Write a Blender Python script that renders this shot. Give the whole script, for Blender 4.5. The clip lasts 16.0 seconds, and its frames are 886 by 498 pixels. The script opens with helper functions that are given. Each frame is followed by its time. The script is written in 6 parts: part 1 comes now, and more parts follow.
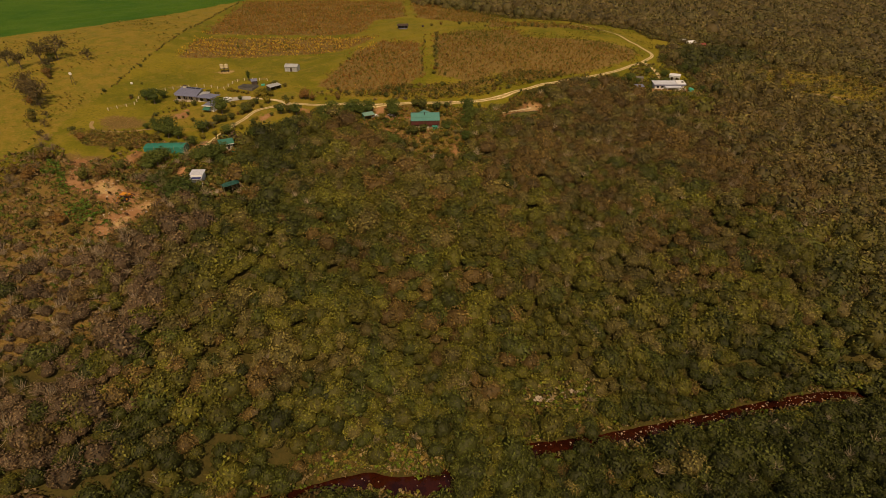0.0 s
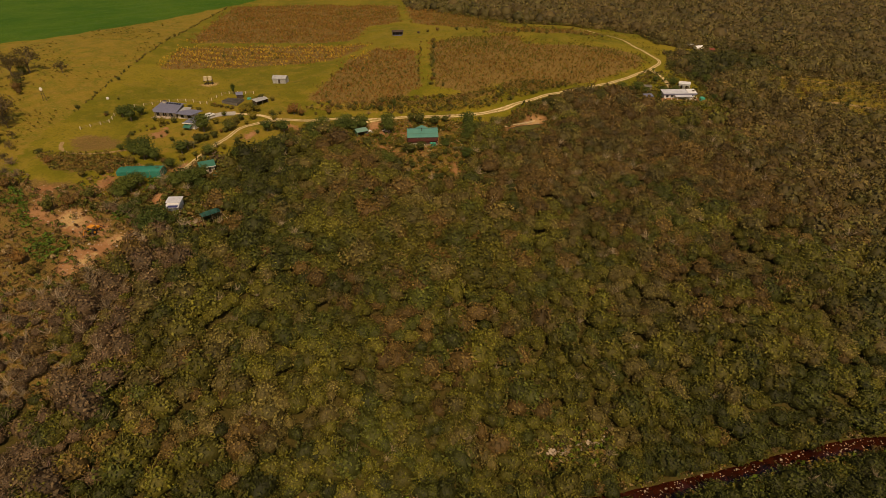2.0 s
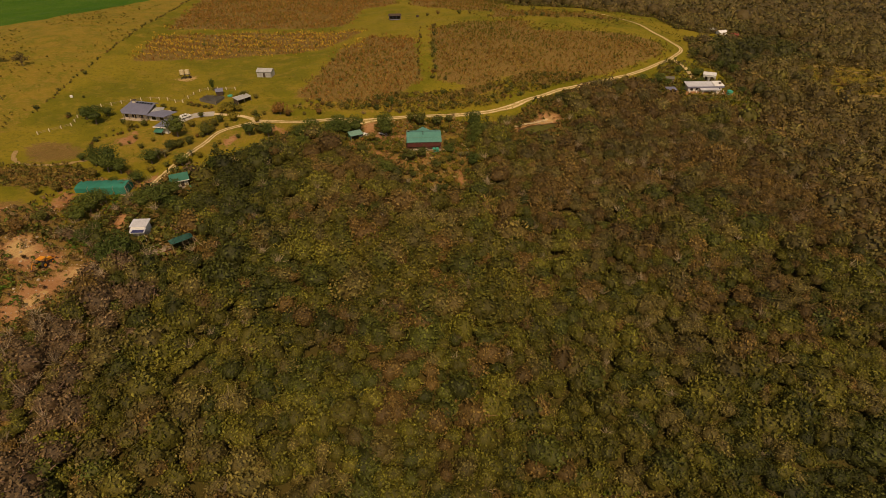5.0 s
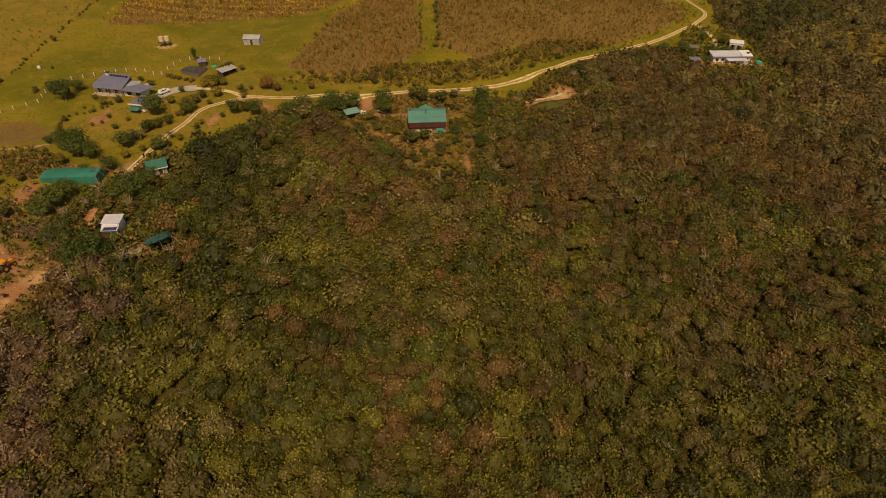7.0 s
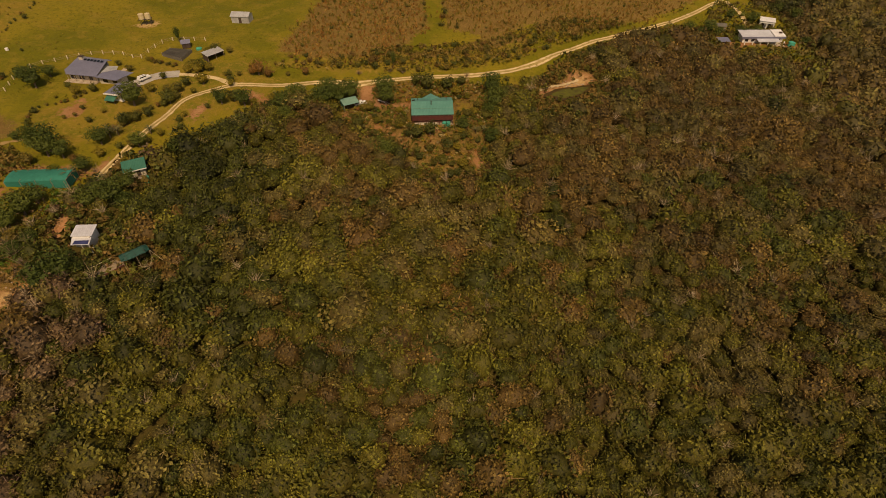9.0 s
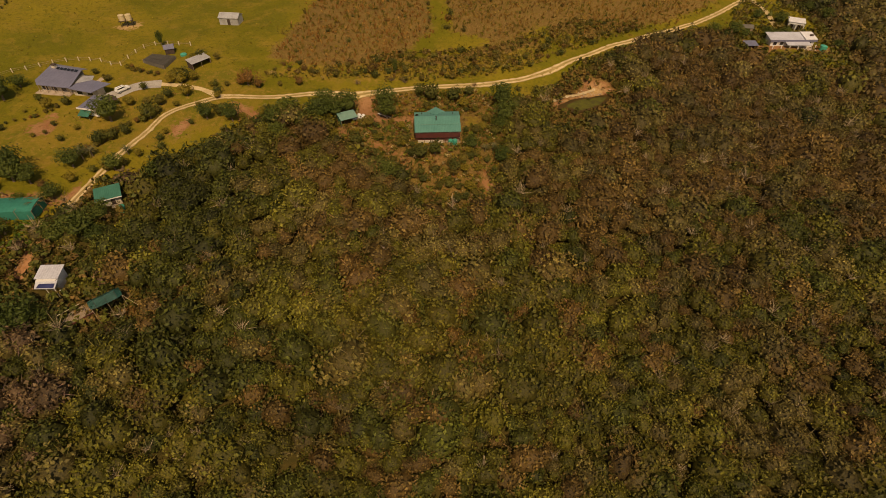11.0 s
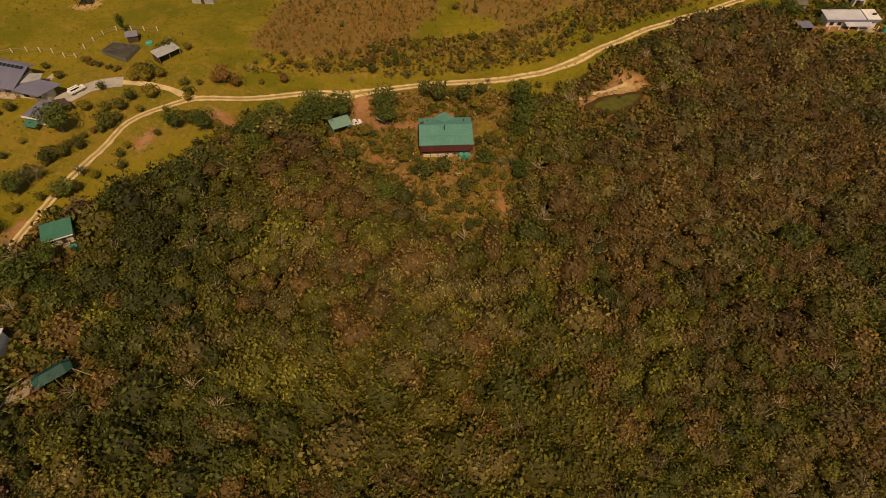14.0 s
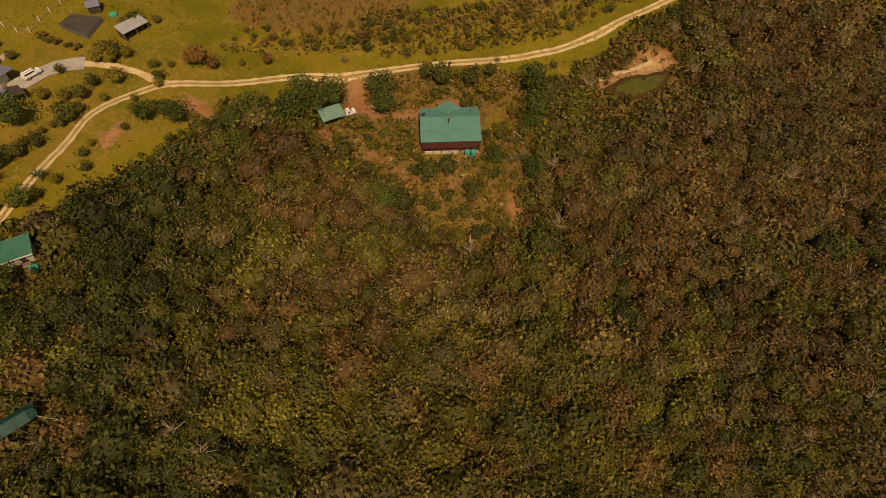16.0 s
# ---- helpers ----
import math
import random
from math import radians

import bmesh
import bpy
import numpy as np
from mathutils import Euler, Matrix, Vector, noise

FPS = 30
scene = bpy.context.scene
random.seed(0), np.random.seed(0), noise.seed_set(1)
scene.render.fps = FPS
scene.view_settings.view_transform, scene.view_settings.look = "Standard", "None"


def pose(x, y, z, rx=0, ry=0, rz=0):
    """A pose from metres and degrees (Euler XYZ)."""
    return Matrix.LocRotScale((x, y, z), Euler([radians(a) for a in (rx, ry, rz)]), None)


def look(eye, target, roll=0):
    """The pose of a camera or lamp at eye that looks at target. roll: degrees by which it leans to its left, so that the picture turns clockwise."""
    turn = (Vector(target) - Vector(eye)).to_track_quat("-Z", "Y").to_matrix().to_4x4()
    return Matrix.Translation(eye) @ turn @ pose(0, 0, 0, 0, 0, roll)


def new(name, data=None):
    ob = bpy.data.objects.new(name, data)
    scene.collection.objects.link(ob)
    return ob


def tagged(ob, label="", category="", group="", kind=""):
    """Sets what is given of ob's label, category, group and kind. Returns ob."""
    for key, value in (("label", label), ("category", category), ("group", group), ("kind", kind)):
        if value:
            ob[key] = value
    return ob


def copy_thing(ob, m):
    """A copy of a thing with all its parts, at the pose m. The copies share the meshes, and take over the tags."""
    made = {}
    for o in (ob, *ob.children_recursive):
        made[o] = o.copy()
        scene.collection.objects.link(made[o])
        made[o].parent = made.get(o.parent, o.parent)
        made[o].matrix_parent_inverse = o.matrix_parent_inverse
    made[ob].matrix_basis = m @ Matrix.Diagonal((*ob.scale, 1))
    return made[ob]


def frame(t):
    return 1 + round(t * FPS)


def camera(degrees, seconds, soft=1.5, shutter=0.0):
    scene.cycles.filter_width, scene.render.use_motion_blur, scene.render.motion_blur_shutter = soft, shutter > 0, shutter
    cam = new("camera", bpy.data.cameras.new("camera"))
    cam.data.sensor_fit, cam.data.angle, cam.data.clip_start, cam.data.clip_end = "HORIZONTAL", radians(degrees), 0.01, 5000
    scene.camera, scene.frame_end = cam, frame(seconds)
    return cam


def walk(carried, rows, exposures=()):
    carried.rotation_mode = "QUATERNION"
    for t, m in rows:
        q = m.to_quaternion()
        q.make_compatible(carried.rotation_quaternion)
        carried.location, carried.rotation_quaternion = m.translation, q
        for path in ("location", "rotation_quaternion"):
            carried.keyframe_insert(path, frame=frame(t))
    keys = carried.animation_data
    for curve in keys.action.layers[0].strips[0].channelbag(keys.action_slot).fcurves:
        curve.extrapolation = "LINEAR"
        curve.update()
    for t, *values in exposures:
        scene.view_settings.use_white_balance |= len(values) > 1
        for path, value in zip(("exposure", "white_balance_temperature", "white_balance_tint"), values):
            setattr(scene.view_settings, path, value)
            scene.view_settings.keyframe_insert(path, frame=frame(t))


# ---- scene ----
cam = camera(78.6, 16.0, soft=0.8)
METRES, EYE, TILT, LEAN, TURN = 150.0, 87.0, -32.6, 0.0, 0.0
ROWS = [
    (0.0, 0.0, 0.0, 0.0, 0.0, 0.0, -0.0),
    (0.5, -0.0027, 0.0296, 0.0191, -0.1, 0.04, 0.16),
    (1.0, -0.0046, 0.0567, 0.037, -0.19, 0.03, 0.31),
    (1.5, -0.0068, 0.0835, 0.0542, -0.28, 0.02, 0.45),
    (2.0, -0.0083, 0.1099, 0.0713, -0.34, 0.01, 0.54),
    (2.5, -0.0102, 0.1341, 0.0869, -0.38, -0.07, 0.6),
    (3.0, -0.0125, 0.1618, 0.1048, -0.41, -0.09, 0.68),
    (3.5, -0.0144, 0.1877, 0.121, -0.43, -0.31, 0.71),
    (4.0, -0.0166, 0.2136, 0.1379, -0.47, -0.8, 0.77),
    (6.5, -0.0283, 0.3414, 0.2203, -0.6, -5.47, 0.56),
    (7.0, -0.031, 0.369, 0.238, -0.58, -6.61, 0.47),
    (7.5, -0.0331, 0.3934, 0.2533, -0.53, -7.47, 0.4),
    (8.0, -0.0356, 0.4211, 0.271, -0.46, -8.41, 0.38),
    (8.5, -0.0382, 0.4471, 0.2873, -0.45, -9.21, 0.31),
    (9.0, -0.0404, 0.4714, 0.3029, -0.44, -10.01, 0.24),
    (11.5, -0.0517, 0.6034, 0.3868, -0.35, -11.59, 0.05),
    (12.0, -0.0539, 0.6319, 0.4053, -0.36, -11.59, 0.02),
    (12.5, -0.0556, 0.6581, 0.422, -0.28, -11.85, 0.0),
    (13.0, -0.0576, 0.6822, 0.437, -0.28, -13.13, -0.02),
    (13.5, -0.0596, 0.7099, 0.4545, -0.25, -15.07, -0.05),
    (14.0, -0.0616, 0.7341, 0.4702, -0.22, -16.74, -0.08),
    (14.5, -0.064, 0.7618, 0.4877, -0.22, -18.48, -0.16),
    (15.0, -0.0655, 0.7884, 0.5046, -0.23, -20.02, -0.22),
    (15.5, -0.0672, 0.8125, 0.5197, -0.27, -21.35, -0.24),
    (16.0, -0.0687, 0.8403, 0.5375, -0.29, -22.81, -0.28),
]
walk(cam, [(t, pose(0, 0, EYE, TILT, LEAN, TURN) @ pose(METRES * x, METRES * y, METRES * z, 90 + pitch, roll, yaw)) for t, x, y, z, yaw, pitch, roll in ROWS],
     [(0.0, 0.28, 10000, 15), (16.0, 0.28, 10900, 19)])

# ---------------------------------------------------------------- sky and sun
SUN_FROM = Vector((0.095, -0.588, 0.803))
world = bpy.data.worlds.new("sky")
scene.world = world
world.use_nodes = True
sky = world.node_tree.nodes.new("ShaderNodeTexSky")
sky.sky_type, sky.sun_disc = "NISHITA", False
sky.sun_elevation, sky.sun_rotation = radians(53.4), radians(171.0)
world.node_tree.nodes["Background"].inputs[1].default_value = 0.065
world.node_tree.links.new(sky.outputs[0], world.node_tree.nodes["Background"].inputs[0])
sun = new("sun", bpy.data.lights.new("sun", "SUN"))
sun.data.energy, sun.data.angle, sun.data.color = 2.6, radians(0.5), (1.0, 0.92, 0.8)
sun.matrix_world = look(SUN_FROM * 300, (0, 0, 0))


# ---------------------------------------------------------------- materials
def material(name, rough=0.85, metal=0.0, spec=0.3):
    m = bpy.data.materials.new(name)
    m.use_nodes = True
    b = m.node_tree.nodes["Principled BSDF"]
    b.inputs["Roughness"].default_value, b.inputs["Metallic"].default_value = rough, metal
    b.inputs["Specular IOR Level"].default_value = spec
    return m, m.node_tree.nodes, m.node_tree.links, b


def noise_tex(n, l, coord, scale, detail=3.0, rough=0.6):
    t = n.new("ShaderNodeTexNoise")
    t.inputs["Scale"].default_value, t.inputs["Detail"].default_value, t.inputs["Roughness"].default_value = scale, detail, rough
    l.new(coord, t.inputs["Vector"])
    return t.outputs["Fac"]


def span(n, l, value, lo, hi):
    r = n.new("ShaderNodeMapRange")
    r.inputs[1].default_value, r.inputs[2].default_value = lo, hi
    l.new(value, r.inputs[0])
    return r.outputs[0]


def mix(n, l, fac, a, b, blend="MIX"):
    m = n.new("ShaderNodeMix")
    m.data_type, m.blend_type = "RGBA", blend
    for s, v in ((m.inputs[0], fac), (m.inputs[6], a), (m.inputs[7], b)):
        if isinstance(v, (int, float)):
            s.default_value = v
        elif isinstance(v, tuple):
            s.default_value = (*v, 1)
        else:
            l.new(v, s)
    return m.outputs[2]


def maths(n, l, op, a, b):
    m = n.new("ShaderNodeMath")
    m.operation = op
    for s, v in zip(m.inputs, (a, b)):
        if isinstance(v, (int, float)):
            s.default_value = v
        else:
            l.new(v, s)
    return m.outputs[0]


def bumped(n, l, b, height, strength, distance=0.05):
    k = n.new("ShaderNodeBump")
    k.inputs["Strength"].default_value, k.inputs["Distance"].default_value = strength, distance
    l.new(height, k.inputs["Height"])
    l.new(k.outputs[0], b.inputs["Normal"])


def surface(name, base, worn, rough=0.8, metal=0.0, spec=0.3, grain=6.0, patch=0.5, bump=0.3, ribs=0.0):
    """A paint, sheet, plaster, timber or soil: base colour, worn colour in patches, fine grain; ribs: pitch in metres of sheet ribs along x."""
    m, n, l, b = material(name, rough, metal, spec)
    at = n.new("ShaderNodeTexCoord").outputs["Object"]
    big, fine = noise_tex(n, l, at, patch, 4.0), noise_tex(n, l, at, grain, 3.0)
    c = mix(n, l, span(n, l, big, 0.42, 0.68), base, worn)
    c = mix(n, l, span(n, l, fine, 0.3, 0.75), c, mix(n, l, 1.0, c, (0.72, 0.72, 0.72), "MULTIPLY"))
    height = fine
    if ribs:
        w = n.new("ShaderNodeTexWave")
        w.inputs["Scale"].default_value = 0.314 / ribs
        l.new(at, w.inputs["Vector"])
        height = w.outputs["Fac"]
        c = mix(n, l, span(n, l, height, 0.0, 0.25), mix(n, l, 1.0, c, (0.88, 0.88, 0.88), "MULTIPLY"), c)
    l.new(c, b.inputs["Base Color"])
    bumped(n, l, b, height, bump)
    return m


def foliage(name, rough=0.62, spec=0.28, shine=0.18, single=False):
    """Leaves: the colour of each plant comes with its mesh, each leaf spray varies on its own."""
    m, n, l, b = material(name, rough, 0.0, spec)
    tint = n.new("ShaderNodeAttribute")
    tint.attribute_name = "tint"
    geo = n.new("ShaderNodeNewGeometry")
    own = span(n, l, geo.outputs["Random Per Island"], 0.0, 1.0)
    c = mix(n, l, own, mix(n, l, 1.0, tint.outputs["Color"], (0.84, 0.87, 0.83), "MULTIPLY"), mix(n, l, 1.0, tint.outputs["Color"], (1.25, 1.2, 1.2), "MULTIPLY"))
    fine = noise_tex(n, l, geo.outputs["Position"], 3.4, 3.0, 0.7)
    # Bump hollows darkened, knobs lightened: fine light and shade painted into the leaves.
    c = mix(n, l, span(n, l, fine, 0.36, 0.66), mix(n, l, 1.0, c, (0.52, 0.56, 0.48), "MULTIPLY"), mix(n, l, 1.0, c, (1.42, 1.38, 1.32), "MULTIPLY"))
    if single:
        who = n.new("ShaderNodeObjectInfo").outputs["Random"]
        c = mix(n, l, who, mix(n, l, 1.0, c, (0.68, 0.74, 0.7), "MULTIPLY"), mix(n, l, 1.0, c, (1.35, 1.22, 1.2), "MULTIPLY"))
    l.new(c, b.inputs["Base Color"])
    bumped(n, l, b, fine, 0.6, 0.25)
    t = n.new("ShaderNodeBsdfTranslucent")
    l.new(c, t.inputs["Color"])
    k = n.new("ShaderNodeMixShader")
    k.inputs[0].default_value = shine
    l.new(b.outputs[0], k.inputs[1]), l.new(t.outputs[0], k.inputs[2])
    l.new(k.outputs[0], n["Material Output"].inputs[0])
    return m


def ground_material():
    """Grass, dry heath, bare soil, pale sand, lush pasture and a leaf-strewn wood floor darkened as painted shade, each
    inside its own edge, roughened by noise.
    """
    m, n, l, b = material("ground", 0.95, 0.0, 0.1)
    at = n.new("ShaderNodeNewGeometry").outputs["Position"]
    broad, mid, fine, speck = (noise_tex(n, l, at, s, d) for s, d in ((0.028, 4.0), (0.16, 4.0), (0.9, 4.0), (4.5, 2.0)))

    def zone(name, wide=0.7):
        a = n.new("ShaderNodeAttribute")
        a.attribute_name = name
        wobble = maths(n, l, "MULTIPLY", maths(n, l, "SUBTRACT", fine, 0.5), 9.0)
        wobble = maths(n, l, "ADD", wobble, maths(n, l, "MULTIPLY", maths(n, l, "SUBTRACT", mid, 0.5), 6.0))
        return span(n, l, maths(n, l, "ADD", a.outputs["Fac"], wobble), -wide, wide)

    grass = mix(n, l, span(n, l, broad, 0.42, 0.58), (0.145, 0.13, 0.012), (0.235, 0.175, 0.02))
    grass = mix(n, l, span(n, l, mid, 0.5, 0.74), grass, (0.27, 0.182, 0.03))
    grass = mix(n, l, span(n, l, fine, 0.5, 0.72), grass, (0.125, 0.11, 0.013))
    dry = mix(n, l, span(n, l, mid, 0.4, 0.62), (0.25, 0.167, 0.026), (0.165, 0.142, 0.017))
    dry = mix(n, l, span(n, l, fine, 0.5, 0.7), dry, (0.31, 0.19, 0.043))
    lush = mix(n, l, span(n, l, broad, 0.35, 0.65), (0.032, 0.104, 0.007), (0.066, 0.136, 0.012))
    lush = mix(n, l, span(n, l, mid, 0.5, 0.75), lush, (0.08, 0.14, 0.014))
    lush = mix(n, l, span(n, l, fine, 0.45, 0.75), lush, (0.03, 0.09, 0.007))
    heath = mix(n, l, span(n, l, mid, 0.35, 0.65), (0.15, 0.085, 0.024), (0.2, 0.115, 0.032))
    heath = mix(n, l, span(n, l, fine, 0.45, 0.7), heath, (0.15, 0.11, 0.02))
    heath = mix(n, l, span(n, l, speck, 0.5, 0.68), heath, (0.29, 0.18, 0.07))
    soil = mix(n, l, span(n, l, mid, 0.35, 0.65), (0.31, 0.135, 0.06), (0.39, 0.2, 0.095))
    soil = mix(n, l, span(n, l, fine, 0.5, 0.75), soil, (0.24, 0.105, 0.035))
    sand = mix(n, l, span(n, l, fine, 0.35, 0.65), (0.6, 0.39, 0.175), (0.44, 0.27, 0.115))
    sand = mix(n, l, span(n, l, mid, 0.5, 0.7), sand, soil)
    # Wood floor: leaf brown, made darker to paint the shade between crowns.
    shaded_litter = mix(n, l, span(n, l, fine, 0.4, 0.65), (0.06, 0.048, 0.013), (0.085, 0.06, 0.017))
    c = grass
    for name, colour in (("lush", lush), ("wood", shaded_litter), ("heath", heath), ("dry", dry), ("soil", soil), ("sand", sand)):
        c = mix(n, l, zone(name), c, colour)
    c = mix(n, l, span(n, l, speck, 0.3, 0.7), mix(n, l, 1.0, c, (0.7, 0.7, 0.7), "MULTIPLY"), c)
    l.new(c, b.inputs["Base Color"])
    bumped(n, l, b, maths(n, l, "ADD", fine, maths(n, l, "MULTIPLY", speck, 0.5)), 0.6, 0.4)
    return m


GROUND = ground_material()
LEAF = foliage("leaves")
LEAFONE = foliage("leaves_of_one_plant", single=True)
HEATH = foliage("heath_twigs", 0.85, 0.1, 0.1)
BARK = surface("bark", (0.16, 0.11, 0.075), (0.26, 0.2, 0.15), 0.95, grain=9.0, patch=1.5, bump=0.7)
DEADWOOD = surface("bleached_wood", (0.36, 0.28, 0.22), (0.28, 0.2, 0.15), 0.95, grain=9.0, bump=0.7)
TRACK = surface("track_gravel", (0.64, 0.48, 0.26), (0.5, 0.36, 0.18), 0.95, grain=2.5, patch=0.25, bump=0.6)
PAVING = surface("grey_paving", (0.42, 0.38, 0.33), (0.34, 0.3, 0.26), 0.9, grain=3.0, patch=0.4)
WATER = surface("tannin_water", (0.04, 0.0075, 0.003), (0.016, 0.0035, 0.002), 0.12, spec=0.4, grain=1.2, patch=0.2, bump=0.06)
PONDWATER = surface("pond_water", (0.085, 0.05, 0.014), (0.06, 0.038, 0.01), 0.3, spec=0.08, grain=1.5, patch=0.3, bump=0.05)
WEED = surface("pond_weed", (0.105, 0.1, 0.012), (0.07, 0.058, 0.012), 0.8, grain=2.5, patch=0.6, bump=0.4)
PALETEAL = surface("weathered_green_sheet", (0.16, 0.3, 0.235), (0.2, 0.34, 0.27), 0.55, spec=0.4, grain=3.0, patch=0.4, bump=0.4, ribs=0.4)
STONE = surface("pale_rock", (0.5, 0.4, 0.3), (0.36, 0.26, 0.18), 0.9, grain=4.0, bump=0.6)
TEAL = surface("green_roof_sheet", (0.075, 0.245, 0.195), (0.095, 0.28, 0.22), 0.5, spec=0.4, grain=3.0, patch=0.3, bump=0.4, ribs=0.45)
DARKTEAL = surface("dark_green_sheet", (0.03, 0.15, 0.10), (0.045, 0.19, 0.13), 0.6, grain=3.0, patch=0.3, ribs=0.4)
SLATE = surface("blue_grey_roof_sheet", (0.155, 0.155, 0.215), (0.19, 0.185, 0.25), 0.5, spec=0.4, grain=3.0, patch=0.3, bump=0.4, ribs=0.4)
ZINC = surface("galvanised_sheet", (0.5, 0.49, 0.48), (0.38, 0.36, 0.34), 0.5, 0.25, grain=3.0, patch=0.4, bump=0.4, ribs=0.3)
WHITEROOF = surface("white_painted_sheet", (0.78, 0.76, 0.76), (0.66, 0.63, 0.62), 0.6, grain=3.0, patch=0.3, ribs=0.4)
PALESHEET = surface("pale_blue_grey_sheet", (0.56, 0.56, 0.6), (0.46, 0.45, 0.48), 0.5, spec=0.4, grain=3.0, patch=0.3, bump=0.5, ribs=0.5)
PLASTER = surface("white_plaster", (0.78, 0.75, 0.7), (0.64, 0.58, 0.5), 0.9, grain=5.0, patch=0.4)
CREAM = surface("cream_plaster", (0.6, 0.52, 0.4), (0.5, 0.42, 0.31), 0.9, grain=5.0, patch=0.4)
REDWOOD = surface("red_stained_timber", (0.12, 0.032, 0.024), (0.085, 0.024, 0.02), 0.7, grain=8.0, patch=0.8)
TIMBER = surface("weathered_timber", (0.36, 0.27, 0.18), (0.27, 0.19, 0.12), 0.85, grain=8.0, patch=0.8, bump=0.5)
PALEWOOD = surface("pale_post_timber", (0.72, 0.62, 0.42), (0.58, 0.46, 0.28), 0.85, grain=8.0, patch=0.8)
DARKTIMBER = surface("dark_timber", (0.06, 0.04, 0.03), (0.09, 0.06, 0.045), 0.85, grain=8.0, patch=0.8)
GREYNET = surface("grey_shade_net", (0.13, 0.115, 0.095), (0.17, 0.15, 0.12), 0.95, grain=3.0, patch=0.5)
GREENNET = surface("green_shade_net", (0.008, 0.155, 0.11), (0.016, 0.21, 0.15), 0.8, grain=2.0, patch=0.25)
GREENCANVAS = surface("dark_green_canvas", (0.018, 0.115, 0.09), (0.03, 0.15, 0.115), 0.6, spec=0.4, grain=2.0, patch=0.6)
TEALPLASTIC = surface("teal_plastic", (0.03, 0.36, 0.25), (0.04, 0.3, 0.21), 0.5, spec=0.4, grain=3.0)
CARPAINT = surface("white_car_paint", (0.85, 0.84, 0.8), (0.8, 0.78, 0.74), 0.3, spec=0.5, grain=2.0, bump=0.02)
BLUEPANEL = surface("blue_solar_glass", (0.03, 0.035, 0.1), (0.045, 0.05, 0.13), 0.2, spec=0.5, grain=1.5, bump=0.0)
GLASS = surface("dark_window_glass", (0.015, 0.018, 0.022), (0.02, 0.022, 0.026), 0.08, spec=0.6, grain=1.0, bump=0.0)
RUBBER = surface("tyre_rubber", (0.02, 0.02, 0.02), (0.035, 0.032, 0.03), 0.9)
YELLOW = surface("yellow_machine_paint", (0.75, 0.27, 0.02), (0.6, 0.2, 0.02), 0.5, grain=5.0, spec=0.4)
STEEL = surface("rusty_steel", (0.2, 0.1, 0.06), (0.14, 0.08, 0.06), 0.7, 0.3, grain=6.0)
TANK = surface("cream_tank_plastic", (0.62, 0.5, 0.3), (0.5, 0.38, 0.22), 0.6, grain=3.0)
REDSHEET = surface("red_roof_sheet", (0.27, 0.05, 0.035), (0.2, 0.05, 0.035), 0.6, grain=3.0, ribs=0.4)


# ---------------------------------------------------------------- the lie of the land
# Heights of broad swells, 60 m apart, west to east, each row from south to north, over a sloping plane.
SWELLS = [
    (-7.8, -5.3, 3.0, 7.9, 5.4, 7.3, 4.5),
    (-8.5, 3.9, 4.6, 1.5, -0.4, 3.5, -0.9),
    (-4.5, 7.1, 2.6, 3.9, 4.0, -0.7, 2.5),
    (-8.9, -20.2, 6.2, -3.0, 8.4, 1.1, 1.4),
    (7.4, -17.7, 7.5, -9.3, 1.7, 6.6, 2.5),
    (4.4, -16.5, -1.3, 6.2, -0.1, 4.8, 4.4),
    (4.6, -5.6, -1.8, -1.3, -8.5, 2.0, 1.1),
    (2.3, -9.1, -4.0, 3.7, 0.5, 2.2, -1.7),
    (-0.8, -8.7, -5.5, 1.4, 1.5, 0.5, -2.6),
]


def ramp(v, a, b):
    v = np.clip((v - a) / (b - a), 0, 1)
    return v * v * (3 - 2 * v)


def edge_distance(x, y, loop):
    """Metres to the edge of a polygon: plus inside, minus outside."""
    x, y = np.asarray(x, float), np.asarray(y, float)
    d2, inside = np.full(x.shape, 1e12), np.zeros(x.shape, bool)
    for (ax, ay), (bx, by) in zip(loop, loop[1:] + loop[:1]):
        ex, ey = bx - ax, by - ay
        k = np.clip(((x - ax) * ex + (y - ay) * ey) / (ex * ex + ey * ey), 0, 1)
        d2 = np.minimum(d2, (x - ax - k * ex) ** 2 + (y - ay - k * ey) ** 2)
        if ay != by:
            inside ^= ((ay > y) != (by > y)) & (x < (bx - ax) * (y - ay) / (by - ay) + ax)
    return np.sqrt(d2) * np.where(inside, 1, -1)


def line_distance(x, y, line):
    x, y = np.asarray(x, float), np.asarray(y, float)
    d2 = np.full(x.shape, 1e12)
    for (ax, ay), (bx, by) in zip(line, line[1:]):
        ex, ey = bx - ax, by - ay
        k = np.clip(((x - ax) * ex + (y - ay) * ey) / (ex * ex + ey * ey), 0, 1)
        d2 = np.minimum(d2, (x - ax - k * ex) ** 2 + (y - ay - k * ey) ** 2)
    return np.sqrt(d2)


def curve_through(points, step=2.0):
    """A smooth line through the points, a point about every step metres."""
    p, out = [Vector((*q, 0)) for q in points], []
    p = [2 * p[0] - p[1]] + p + [2 * p[-1] - p[-2]]
    for a, b, c, d in zip(p, p[1:], p[2:], p[3:]):
        k = max(2, int((c - b).length / step))
        for i in range(k):
            t = i / k
            q = 0.5 * (2 * b + (c - a) * t + (2 * a - 5 * b + 4 * c - d) * t * t + (3 * b - a - 3 * c + d) * t ** 3)
            out.append((q.x, q.y))
    return out + [(p[-2].x, p[-2].y)]


